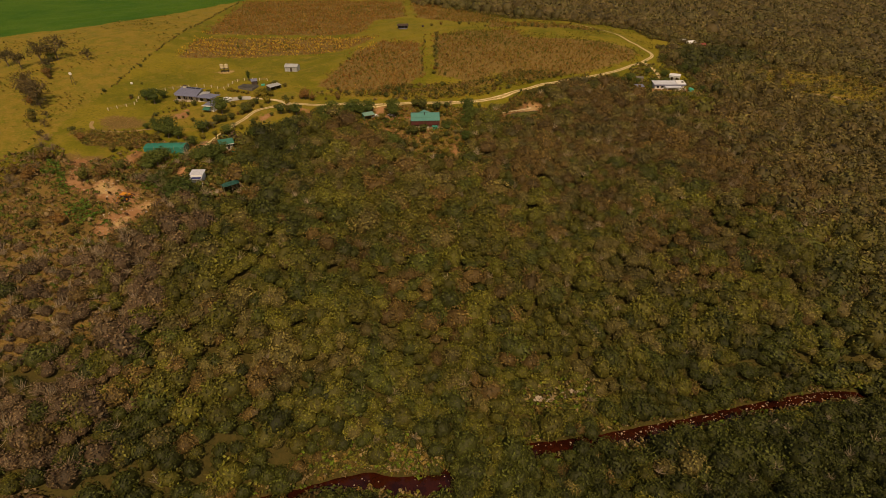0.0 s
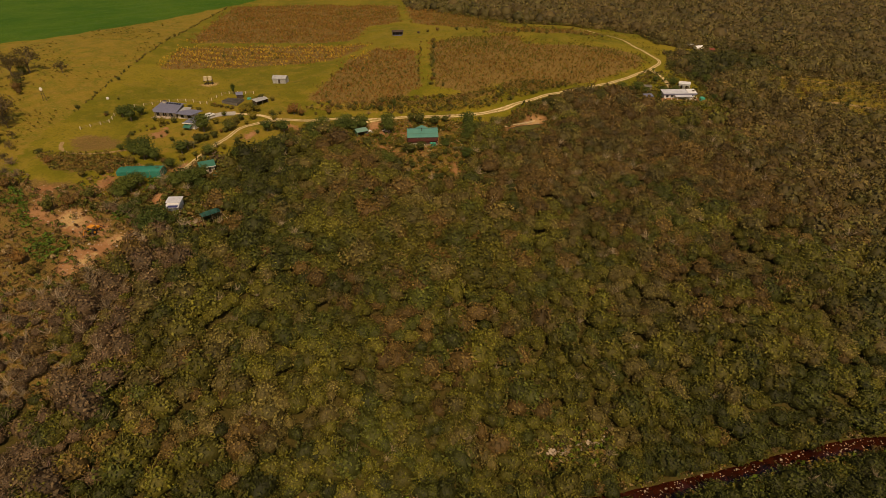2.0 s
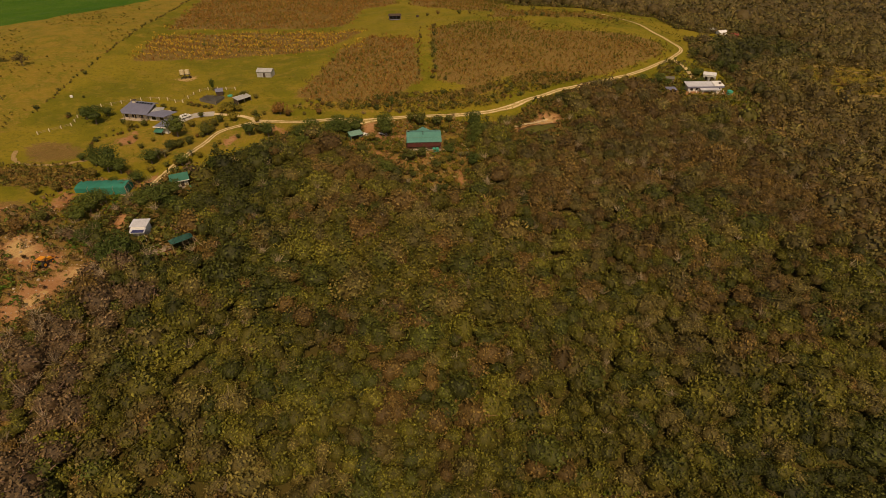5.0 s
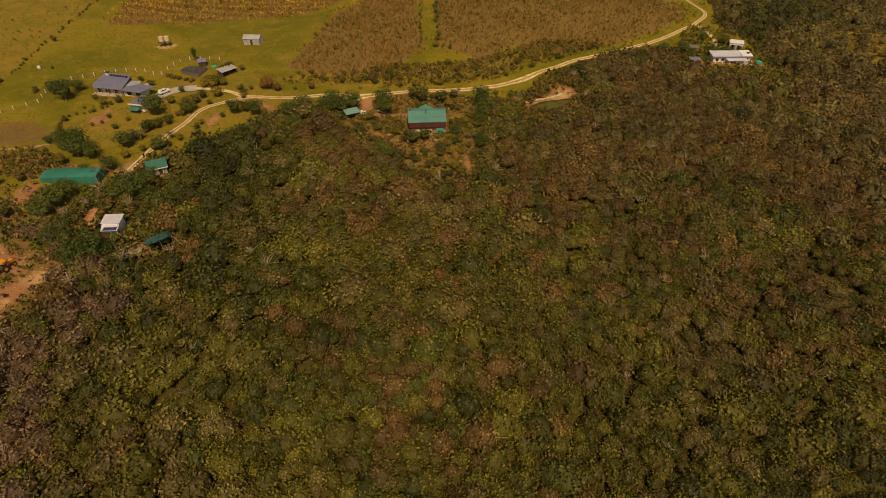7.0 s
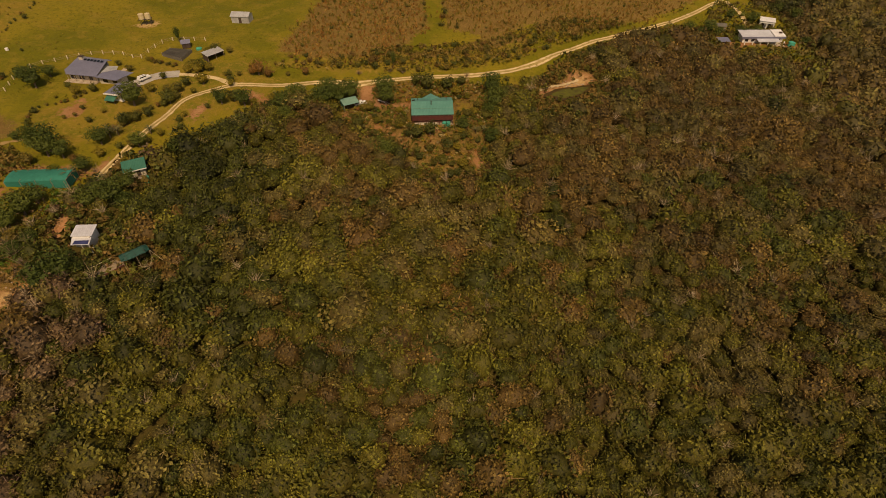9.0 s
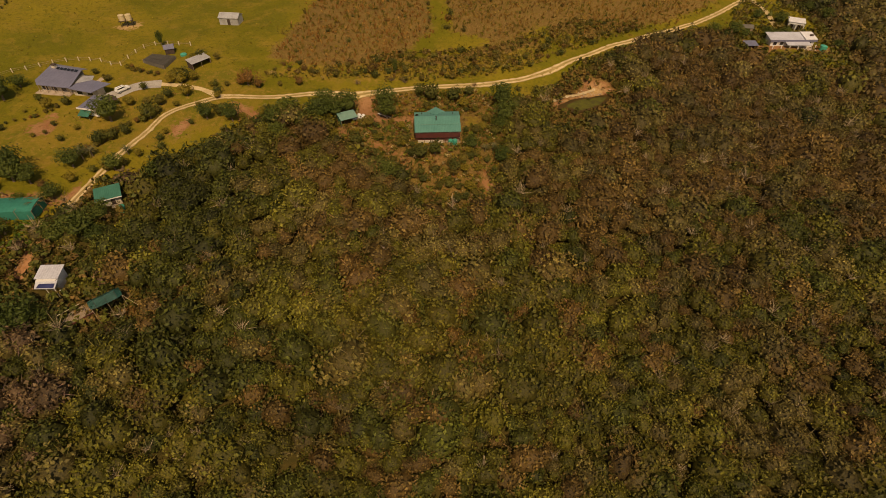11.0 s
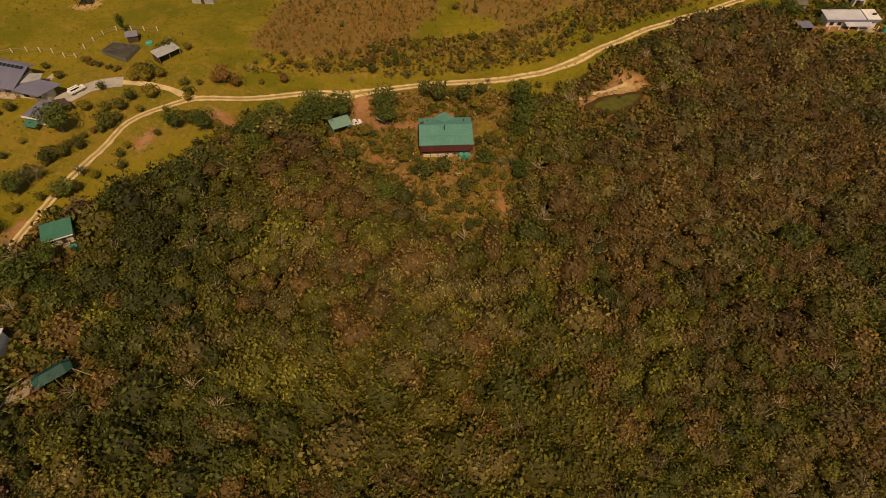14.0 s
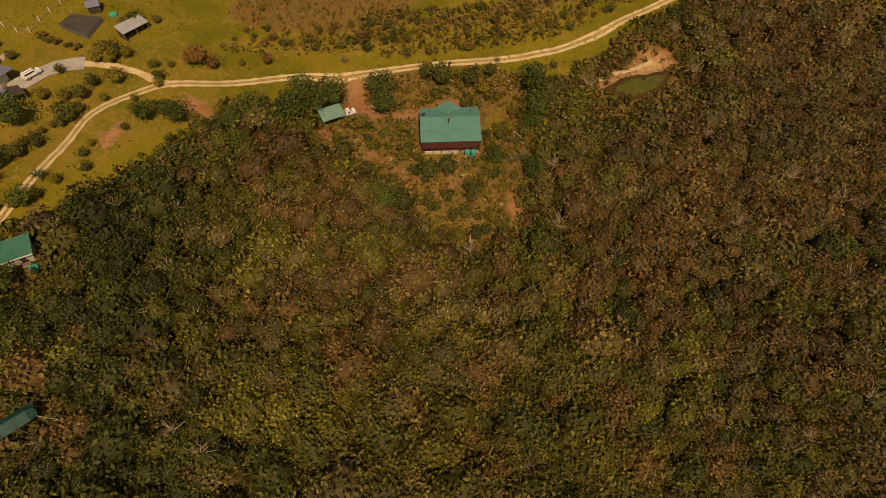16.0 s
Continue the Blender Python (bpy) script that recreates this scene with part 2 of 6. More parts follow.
RIVER = curve_through([(-260, 15), (-150, 38), (-85, 62), (-55, 82), (-39, 87), (-21, 92), (-4, 90), (19, 100), (45, 104.5), (64, 108.5), (80, 112), (98, 116.6), (112, 119.6), (124, 121.8), (140, 121), (170, 112), (230, 106), (330, 112)], 6.0)
WATER_Z = -48.2
# levelled places: x, y, radius of the level, height
LEVELS = [(-8, 238.5, 9.5, 2.0), (126.6, 306, 10, -1.0), (-117, 251, 8, 10.0), (-80, 295, 6, 11.7), (-115, 292, 5, 11.8), (-32, 244, 6, 3.2), (39.4, 259.4, 9.0, -0.8)]


def land(x, y):
    """Height of the ground."""
    x0, y0 = np.asarray(x, float), np.asarray(y, float)
    x, y = np.clip(x0, -250, 290), np.clip(y0, -20, 430)
    z = -27.28 + -0.0186 * x + 0.0836 * y
    for i, row in enumerate(SWELLS):
        for j, c in enumerate(row):
            z = z + c * np.exp(-((x + 210 - 60 * i) ** 2 + (y - 30 - 60 * j) ** 2) / 6050)
    for cx, cy, r, level in LEVELS:
        z = z + (level - z) * (1 - ramp(np.hypot(x0 - cx, y0 - cy), r, r * 2.1))
    d = line_distance(x0, y0, RIVER)
    z = z + (np.minimum(z, WATER_Z + 1.0) - z) * (1 - ramp(d, 3, 16))
    z = z + (WATER_Z - 0.9 - z) * (1 - ramp(d, 1.2, 3.9))
    return z + 0.35 * np.sin(x0 * 0.21 + 1.3 * np.sin(y0 * 0.13)) * np.sin(y0 * 0.19 + 0.7) * ramp(d, 5, 20)


def land_at(x, y):
    return float(land(np.array([x]), np.array([y]))[0])


# ---------------------------------------------------------------- zones of the ground, in plan
THIN = [[(194, 349), (224, 343), (250, 339), (263, 323), (230, 274), (212, 287), (199, 303), (184, 318)], [(300, 300), (330, 290), (320, 270), (240, 268), (262, 300)]]
PASTURE = [(-900, -200), (-600, 60), (-400, 230), (-300, 330), (-259, 367), (-231, 379), (-211, 407), (-192, 449), (-180, 484), (-170, 508), (-130, 640), (-100, 3800), (-3900, 3800), (-3900, -200)]
HEATHS = [
    [(-146, 310), (-149, 328), (-151, 353), (-105, 369), (-61, 369), (-43, 367), (-58, 337), (-74, 328), (-99, 324), (-122, 316)],
    [(-152, 366), (-161, 431), (-166, 502), (-112, 522), (-36, 518), (-30, 444), (-52, 426), (-54, 397), (-58, 380), (-113, 378)],
    [(-38, 355), (-14, 344), (-12, 315), (-10, 289), (-26, 267), (-51, 265), (-62, 272), (-56, 296), (-51, 332)],
    [(-6, 362), (17, 374), (48, 372), (50, 352), (98, 360), (121, 355), (116, 338), (88, 314), (66, 300), (44, 291), (29, 296), (14, 285), (-3, 290)],
    [(-28, 512), (-19, 440), (7, 420), (42, 402), (43, 462), (22, 510)],
    [(30, 385), (85, 388), (110, 392), (88, 403), (35, 408)],
]
PAN = [(-144.8, 221.4), (-142.7, 226.6), (-134.7, 227.5), (-126.3, 222.9), (-123.1, 217.5), (-128.5, 214.5), (-135.9, 213.5), (-141.3, 216)]
DRY = [[(-159, 230), (-158, 249), (-160, 286), (-163, 340), (-169, 421), (-171, 495), (-180, 484), (-192, 449), (-211, 407), (-231, 379), (-259, 367), (-300, 330), (-400, 230), (-260, 140), (-165, 165), (-155, 205)],
       [(-122, 222), (-125, 230), (-121, 235), (-108, 240), (-95, 238), (-92, 228), (-97, 220), (-108, 214), (-118, 216)],
       [(-104, 262), (-70, 262), (-58, 252), (-60, 244), (-80, 226), (-94, 222), (-100, 240)],
       [(-64, 262), (-40, 258), (0, 266), (30, 279), (26, 284), (-10, 272), (-50, 266)],
       [(-15, 236), (-13.5, 232), (-3.2, 232.2), (-2, 234)], [(0.4, 248.8), (8, 250), (5, 245.7), (1, 240), (0, 242)]]
GARDEN = [(-41, 254), (-40, 238), (-27, 230), (-16, 225), (-10, 215), (-2, 214), (6, 219), (8, 228), (13, 238), (12, 246), (16, 258), (-2, 261), (-20, 257)]
WEEDS = [[(-146.9, 186), (-139.3, 184.2), (-136.6, 179.2), (-137.2, 176), (-141.3, 175.7)], [(-138.2, 177.4), (-134.4, 177.6), (-127.6, 166.2), (-130.4, 163.5)],
         [(-124.6, 154.4), (-122.5, 161.6), (-118.5, 162.9), (-115.3, 156.5), (-113.5, 160.5), (-111.5, 157.5), (-116.3, 150.5)], [(-112.9, 153.5), (-107.8, 154.0), (-107.2, 151.0), (-110.6, 150.5)],
         [(-103.7, 142.0), (-102.2, 148.4), (-99.5, 148.8), (-100.1, 143.4)], [(-108, 172), (-103, 177), (-100, 174), (-104, 170)], [(-104, 196), (-98, 198), (-97, 190), (-102, 188)]]
SPUR = [(-150, 180), (-146, 192), (-125, 190), (-112, 180), (-96, 172), (-92, 150), (-96, 112), (-130, 95), (-170, 120), (-160, 160)]
LAWN = [(-150.6, 200.3), (-144.9, 203.5), (-134.7, 196.5), (-125.9, 193.6), (-129.8, 187.3), (-139.6, 187.6)]
DARKWOOD = [(128, 345), (142, 362), (206, 376), (206, 350), (170, 336), (146, 328)]
SCRUB = [
    [(-40, 261), (-18, 265), (10, 272), (30, 284), (20, 290), (-4, 276), (-40, 268)],
    [(22, 254), (30, 268), (38, 276), (50, 276), (56, 268), (52, 256), (44, 248), (30, 246)],
    [(-150.3, 208.6), (-121.8, 211.6), (-112, 203), (-120, 199), (-138.3, 198.6)],
    [(-131, 185), (-118, 190), (-109, 178), (-122, 177)],
]
WOODS = [(-700, -200), (-700, 60), (-420, 110), (-260, 140), (-165, 158), (-152, 178), (-146, 190), (-138, 184), (-128, 172), (-121, 178), (-112, 178), (-101, 186),
         (-97, 199), (-89, 209), (-79, 219), (-67, 231), (-58, 243), (-42, 246), (-36, 238), (-27, 230), (-16, 225), (-11, 216), (-3, 214), (5, 218), (8, 228), (13, 236), (11, 246), (17, 256), (30, 268), (46, 281),
         (66, 292), (88, 303), (103, 306), (116, 318), (130, 335), (138, 352), (140, 372), (141, 390), (136, 412), (86, 422), (48, 431), (15, 462), (-25, 503), (-60, 700), (500, 900), (1500, 900), (1500, -200)]
CLEARINGS = [
    [(-148, 188), (-136, 190), (-126, 194), (-116, 201), (-113, 194), (-112, 188), (-118, 184), (-122, 178), (-114, 176), (-104, 174), (-94, 168), (-97, 160), (-101, 149), (-107, 143), (-113, 141), (-122, 138), (-140, 143), (-160, 158), (-162, 184)],
    [(25, 256), (32, 264), (39, 274), (48, 274), (53, 268), (51, 260), (46, 253), (38, 247), (29, 248)],
    [(102, 293), (112, 291), (120, 292), (142, 290), (149, 297), (147, 310), (142, 327), (133, 338), (121, 335), (110, 321), (103, 306)],
    [(27, 114), (47, 117), (46, 121), (37, 120.5), (28, 118)],
    [(-98, 175), (-85.5, 174.5), (-85, 186), (-98, 188)], [(-85.5, 171.2), (-80, 170.2), (-73, 174.6), (-74, 178.2), (-83, 176.5)],
    [(-92, 198), (-83, 199), (-80.5, 208), (-92, 211)],
    [(130, 356), (140, 366), (168, 374), (207, 377), (210, 384), (186, 385), (162, 388), (140, 386)],
]
SOILS = [
    [(-138.0, 185.1), (-138.0, 188.8), (-131.9, 188.3), (-130.2, 184.4), (-136.0, 182.4)],
    [(-134.9, 182.4), (-131.7, 183), (-128.2, 174.1), (-122.0, 169.3), (-119.1, 165.8), (-124.4, 166.4), (-131.8, 172.3)],
    [(-122.4, 167.8), (-122.8, 175), (-117.8, 175.2), (-112.8, 171), (-106, 169.5), (-106, 164), (-114.6, 162.6), (-119, 164.6)],
    [(-110.3, 155.9), (-105.6, 162.3), (-100.5, 161.6), (-100.9, 157.1), (-103.4, 151.1), (-107.2, 146.2), (-111.5, 147.6), (-112.8, 151.7)],
    [(-104.1, 161.9), (-98.1, 169.5), (-95, 167), (-100.2, 160.2)],
    [(-118, 203.2), (-104, 205.6), (-102.6, 204.6), (-117, 202)],
    [(-119.9, 191.9), (-119.9, 197.6), (-116.6, 199.0), (-114.2, 192.6), (-114.5, 187.0), (-117.8, 187.0)],
    [(-97, 193), (-95, 193), (-94, 182), (-99, 181)], [(-103, 201), (-96, 204), (-92, 202), (-94, 210), (-98, 206)],
    [(-16, 247), (-11, 248), (-9.5, 251), (-6, 251), (-4, 247.5), (0, 246.5), (-2, 245), (-16, 244), (-21, 243.6), (-27, 243), (-32.5, 244), (-32, 250), (-31.5, 254), (-27.5, 254.5), (-28, 248), (-21, 246)],
    [(27, 259), (32, 262.5), (37, 265), (40, 269), (41, 273), (47, 272), (51, 269), (48, 265.5), (43, 264), (36, 260.5), (30, 258)],
    [(-26.8, 235), (-22.5, 234), (-20.5, 231), (-15.5, 226.3), (-17, 225.5), (-22, 231), (-26.4, 233)], [(-24.6, 219.8), (-21.8, 219.6), (-22, 217.2), (-24.4, 217.6)], [(4.6, 226), (6, 229), (7.4, 224), (5.4, 218.5), (4.2, 220)],
    [(105, 298), (113, 298), (122, 301), (140, 300), (148, 304), (143, 305), (116, 304), (108, 305)],
    [(-81, 230), (-80, 235), (-77.5, 237), (-76, 233)],
    [(-68.7, 245.4), (-66, 244.2), (-58, 243.4), (-57, 240), (-64, 238.5)],
    [(-8.2, 233), (-6.6, 233), (-5.6, 226), (-7.4, 226)],
    [(-38.5, 238.5), (-35, 240.5), (-33.5, 236), (-36, 235)],
    [(-118, 232), (-114, 236), (-110, 231), (-113, 227), (-117, 229)],
]
SANDS = [
    [(-119, 290.4), (-117, 288.8), (-113, 288.8), (-110.6, 292), (-112.5, 294), (-117, 294)],
    [(33, 262), (37, 264), (41.5, 267), (42.5, 270.5), (46, 270.5), (48.5, 268.3), (46, 266.4), (42, 265), (37, 262.6)],
    
    [(-121.4, 169), (-121.6, 174), (-118.2, 174.4), (-114.2, 170.9), (-112.4, 166.5), (-117, 166)], [(-103.1, 162.1), (-98, 168.5), (-96.2, 167), (-100.4, 161.4)],
    [(-108, 151), (-105, 157), (-103.2, 156), (-105, 149)],
]


def zone_depth(x, y, loops):
    d = np.full(np.shape(x), -1e9)
    for loop in loops:
        d = np.maximum(d, edge_distance(x, y, loop))
    return d


def woods_depth(x, y):
    return np.minimum(edge_distance(x, y, WOODS), -zone_depth(x, y, CLEARINGS))


def grid_line(lo, hi, step, far):
    out, s = list(np.arange(lo, hi + 0.1, step)), step
    while out[-1] < far:
        s *= 1.25
        out.append(out[-1] + s)
    s = step
    while out[0] > -far:
        s *= 1.25
        out.insert(0, out[0] - s)
    return np.array(out)


def quad_mesh(name, verts, quads, tint=None, smooth=False):
    me = bpy.data.meshes.new(name)
    verts, quads = np.ascontiguousarray(verts, np.float32), np.ascontiguousarray(quads, np.int32)
    me.vertices.add(len(verts)), me.loops.add(quads.size), me.polygons.add(len(quads))
    me.vertices.foreach_set("co", verts.ravel())
    me.loops.foreach_set("vertex_index", quads.ravel())
    me.polygons.foreach_set("loop_start", np.arange(0, quads.size, 4, dtype=np.int32))
    if tint is not None:
        a = me.attributes.new("tint", "FLOAT_COLOR", "POINT")
        a.data.foreach_set("color", np.ascontiguousarray(np.c_[tint, np.ones(len(tint))], np.float32).ravel())
    me.polygons.foreach_set("use_smooth", np.full(len(quads), smooth))
    me.update(calc_edges=True)
    return me


def build_ground():
    gx, gy = grid_line(-260, 300, 2.0, 3600), grid_line(60, 520, 2.0, 3600)
    x, y = np.meshgrid(gx, gy)
    x, y = x.ravel(), y.ravel()
    w, h = len(gx), len(gy)
    i = (np.arange(h - 1)[:, None] * w + np.arange(w - 1)[None, :]).ravel()
    me = quad_mesh("ground", np.c_[x, y, land(x, y)], np.c_[i, i + 1, i + w + 1, i + w], smooth=True)
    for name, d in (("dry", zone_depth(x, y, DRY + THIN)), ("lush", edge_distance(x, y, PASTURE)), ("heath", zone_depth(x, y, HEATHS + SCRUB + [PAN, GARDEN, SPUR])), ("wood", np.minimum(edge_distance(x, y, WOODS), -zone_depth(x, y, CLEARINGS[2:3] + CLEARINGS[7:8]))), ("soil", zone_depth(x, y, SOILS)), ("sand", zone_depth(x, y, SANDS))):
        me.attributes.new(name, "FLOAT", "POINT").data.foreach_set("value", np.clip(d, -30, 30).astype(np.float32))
    me.materials.append(GROUND)
    return tagged(new("ground", me), "rolling golden-green grassland falling to a wooded river valley", "ground", kind="structure")


build_ground()


def ribbon(points, offset, half, lift):
    """Vertices and quads of a strip that lies on the land along a line."""
    p = np.array(points)
    d = np.gradient(p, axis=0)
    d /= np.linalg.norm(d, axis=1)[:, None]
    nrm = np.c_[d[:, 1], -d[:, 0]]
    cols = [p + nrm * (offset + s * half) for s in (-1, 0, 1)]
    v = np.concatenate([np.c_[c, land(c[:, 0], c[:, 1]) + lift] for c in cols])
    n = len(p)
    i = np.arange(n - 1)
    return v, np.concatenate([np.c_[i + k * n, i + (k + 1) * n, i + (k + 1) * n + 1, i + k * n + 1] for k in (0, 1)])


def strip(name, points, offset, half, lift, mat, label, category, ragged=0.0):
    v, q = ribbon(points, offset, half, lift)
    if ragged:
        k = np.arange(len(v))
        v[:, 0] += ragged * np.sin(k * 1.7 + v[:, 1] * 0.8)
        v[:, 1] += ragged * np.cos(k * 2.3 + v[:, 0] * 0.7)
    me = quad_mesh(name, v, q, smooth=True)
    me.materials.append(mat)
    return tagged(new(name, me), label, category, kind="structure")


ROAD = curve_through([(-95.9, 199.8), (-92.6, 214.2), (-89.8, 223.6), (-87.4, 230.6), (-85.5, 236.9), (-83.2, 240.2), (-79.7, 243.5), (-75.6, 246.1), (-70.6, 248.2), (-58.5, 249.8), (-46.4, 251.9), (-33.8, 254.4), (-20.8, 257.5), (-7.4, 260.9), (6.6, 263.5), (13.8, 265.8), (21.2, 268.8), (32.0, 275.2), (43.5, 282.5), (62.7, 293.2), (86.2, 306.4), (90.4, 309.0), (113.8, 328.7), (124.6, 339.6), (129.8, 347.8), (128.5, 354.8), (124.1, 364.2), (118.1, 380.9), (111.3, 392.0), (103.1, 402.3), (93.4, 408.5)], 1.5)
strip("road", ROAD, 0, 1.0, 0.10, surface("track_earth", (0.36, 0.25, 0.1), (0.27, 0.19, 0.055), 0.95, grain=2.2, patch=0.3, bump=0.6), "worn sandy farm track with a low grassy middle ridge", "track", 0.2)
strip("road_track", ROAD, -0.58, 0.27, 0.14, TRACK, "pale sandy wheel track of the farm road", "track", 0.09)
strip("road_track", ROAD, 0.58, 0.27, 0.14, TRACK, "pale sandy wheel track of the farm road", "track", 0.09)
DRIVE = curve_through([(-70.7, 248.4), (-73.9, 249.1), (-78.1, 251.4), (-83.7, 253.3), (-88.9, 254.0), (-91.1, 254.1)], 1.5)
strip("road_drive", DRIVE, 0, 0.85, 0.12, TRACK, "pale sandy drive branching to the farmhouse", "track", 0.15)
strip("pavement", curve_through([(-90.9, 254.2), (-94.4, 253.4), (-98.0, 251.1), (-101.0, 247.8), (-103.5, 245.0)], 1.0), 0, 2.0, 0.13, PAVING, "grey paved parking drive beside the farmhouse", "pavement", 0.1)
strip("road_side", curve_through([(121, 333), (124.5, 326), (128, 320)], 1.5), 0, 1.2, 0.12, TRACK, "short sandy side track to the white house", "track", 0.15)
strip("road_low", curve_through([(-97, 198), (-96.5, 192), (-96, 187), (-97, 181)], 1.5), 0, 1.1, 0.12, surface("orange_soil_track", (0.42, 0.2, 0.09), (0.34, 0.15, 0.06), 0.95, grain=2.0), "orange earth drive to the white-roofed cottage", "track", 0.15)

strip("road_ledge", curve_through([(28.0, 260.6), (33.0, 263.6), (38.2, 265.2), (42.0, 267.2), (44.4, 268.8)], 1.0), 0, 0.6, 0.3, surface("pale_ledge", (0.62, 0.46, 0.26), (0.46, 0.33, 0.17), 0.95, grain=3.0, patch=0.8, bump=0.8), "pale trodden ledge along the pond bank", "path", 0.25)
PATH = surface("tan_path", (0.34, 0.22, 0.09), (0.27, 0.17, 0.06), 0.95, grain=2.0)
for line, half in (([(186, 342), (198, 342), (211, 342), (220, 334), (233, 327)], 1.0), ([(200, 305), (215.6, 303.4), (232, 294), (252, 283)], 1.5), ([(-146.8, 220), (-145.5, 216), (-142, 212.3), (-135.9, 211.2), (-128, 212.4), (-121, 216)], 0.55)):
    strip("road_path", curve_through(line, 1.5), 0, half, 0.12, PATH, "narrow tan earth path through dry scrub", "path", 0.3)


def build_water():
    p = np.array(RIVER)
    v, q = ribbon(RIVER, 0, 3.6, 0)
    v[:, 2] = WATER_Z
    me = quad_mesh("water", v, q)
    me.materials.append(WATER)
    tagged(new("water", me), "dark red-brown tannin-stained river in a narrow bed", "river", kind="structure")
    for name, cx, cy, big, small, z, mat, label in (("water_pond", 39.3, 259.6, 9.4, 3.9, -0.45, PONDWATER, "brown pond in a sandy pit"), ("water_weed", 39.8, 259.7, 7.0, 2.7, -0.42, WEED, "yellow-green weed floating on the pond"), ("water_pool", 1.2, 222.3, 2.0, 1.7, land_at(1.2, 222.3) + 0.25, PONDWATER, "small dark round garden pool")):
        bm = bmesh.new()
        ring = []
        for k in range(40):
            t = 2 * math.pi * k / 40
            r = 1 + 0.12 * math.sin(3 * t + 1) + 0.07 * math.sin(5 * t) + 0.04 * math.sin(11 * t)
            u, w = big * r * math.cos(t), small * r * math.sin(t)
            ring.append(bm.verts.new((cx + 0.91 * u - 0.41 * w, cy + 0.41 * u + 0.91 * w, z)))
        bm.faces.new(ring)
        me = bpy.data.meshes.new(name)
        bm.to_mesh(me)
        me.materials.append(mat)
        tagged(new(name, me), label, "pond", kind="structure")


build_water()


# ---------------------------------------------------------------- plants
def leaf_quads(rng, centres, normals, size, curl=0.3):
    """One pointed leaf spray at each centre, facing roughly along its normal."""
    k = len(centres)
    nrm = normals + rng.normal(0, curl, (k, 3))
    nrm /= np.linalg.norm(nrm, axis=1)[:, None]
    u = np.cross(nrm, rng.normal(0, 1, (k, 3)))
    u /= np.linalg.norm(u, axis=1)[:, None]
    v = np.cross(nrm, u)
    s = (size * rng.uniform(0.7, 1.35, k))[:, None]
    pts = np.stack([centres - u * s, centres - v * s * 0.62 + nrm * s * 0.2, centres + u * s, centres + v * s * 0.62 + nrm * s * 0.2], 1)
    return pts.reshape(-1, 3)


def blob(rng, rx, rz, cz, cuts=2):
    """A lumpy inner mass of 6 quads, or 24."""
    g = np.linspace(-1, 1, cuts + 1)
    verts, quads = [], []
    for ax in range(3):
        for side in (-1, 1):
            o = len(verts)
            for i in g:
                for j in g:
                    p = [0, 0, 0]
                    p[ax], p[(ax + 1) % 3], p[(ax + 2) % 3] = side, i, j
                    p = np.array(p) / np.linalg.norm(p)
                    k = 1 + 0.22 * math.sin(5 * p[0] + 2 * p[2]) * math.cos(4 * p[1] + 1)
                    verts.append((p[0] * rx * k, p[1] * rx * k, cz + p[2] * rz * k))
            w = cuts + 1
            for a in range(cuts):
                for b in range(cuts):
                    f = [o + a * w + b, o + a * w + b + 1, o + a * w + b + w + 1, o + a * w + b + w]
                    quads.append(f if side > 0 else f[::-1])
    return np.array(verts), np.array(quads)


def crown_shape(rng, lumps, leaves, size, tall=0.75, core=2, sprawl=0.62):
    """A crown about 2 m across with its foot at z = 0: lumps covered with leaf sprays round an inner mass darkened as
    painted shade. Returns verts, quads, shade.
    """
    a = np.arange(lumps) * 2.4 + rng.uniform(0, 6) + rng.normal(0, 0.3, lumps)
    rad = sprawl * np.sqrt((np.arange(lumps) + rng.uniform(0.2, 0.8, lumps)) / lumps)
    c = np.c_[rad * np.cos(a), rad * np.sin(a), 0.5 + tall * (1 - rad ** 2) * rng.uniform(0.5, 1.0, lumps)]
    r = rng.uniform(0.3, 0.5, lumps)
    per = leaves // lumps
    vs, ns = [], []
    for k in range(lumps):
        d = rng.normal(0, 1, (per, 3))
        d[:, 2] = np.abs(d[:, 2]) * 0.9 - 0.25
        d /= np.linalg.norm(d, axis=1)[:, None]
        vs.append(c[k] + d * r[k])
        ns.append(d)
    v = leaf_quads(rng, np.concatenate(vs), np.concatenate(ns), size)
    q = np.arange(len(v)).reshape(-1, 4)
    shade = np.ones(len(v))
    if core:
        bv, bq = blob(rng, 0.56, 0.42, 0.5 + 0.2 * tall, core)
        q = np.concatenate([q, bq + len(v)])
        # The core's lower tint paints the shade inside the crown.
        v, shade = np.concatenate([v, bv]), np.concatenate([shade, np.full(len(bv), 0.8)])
    return v, q, shade


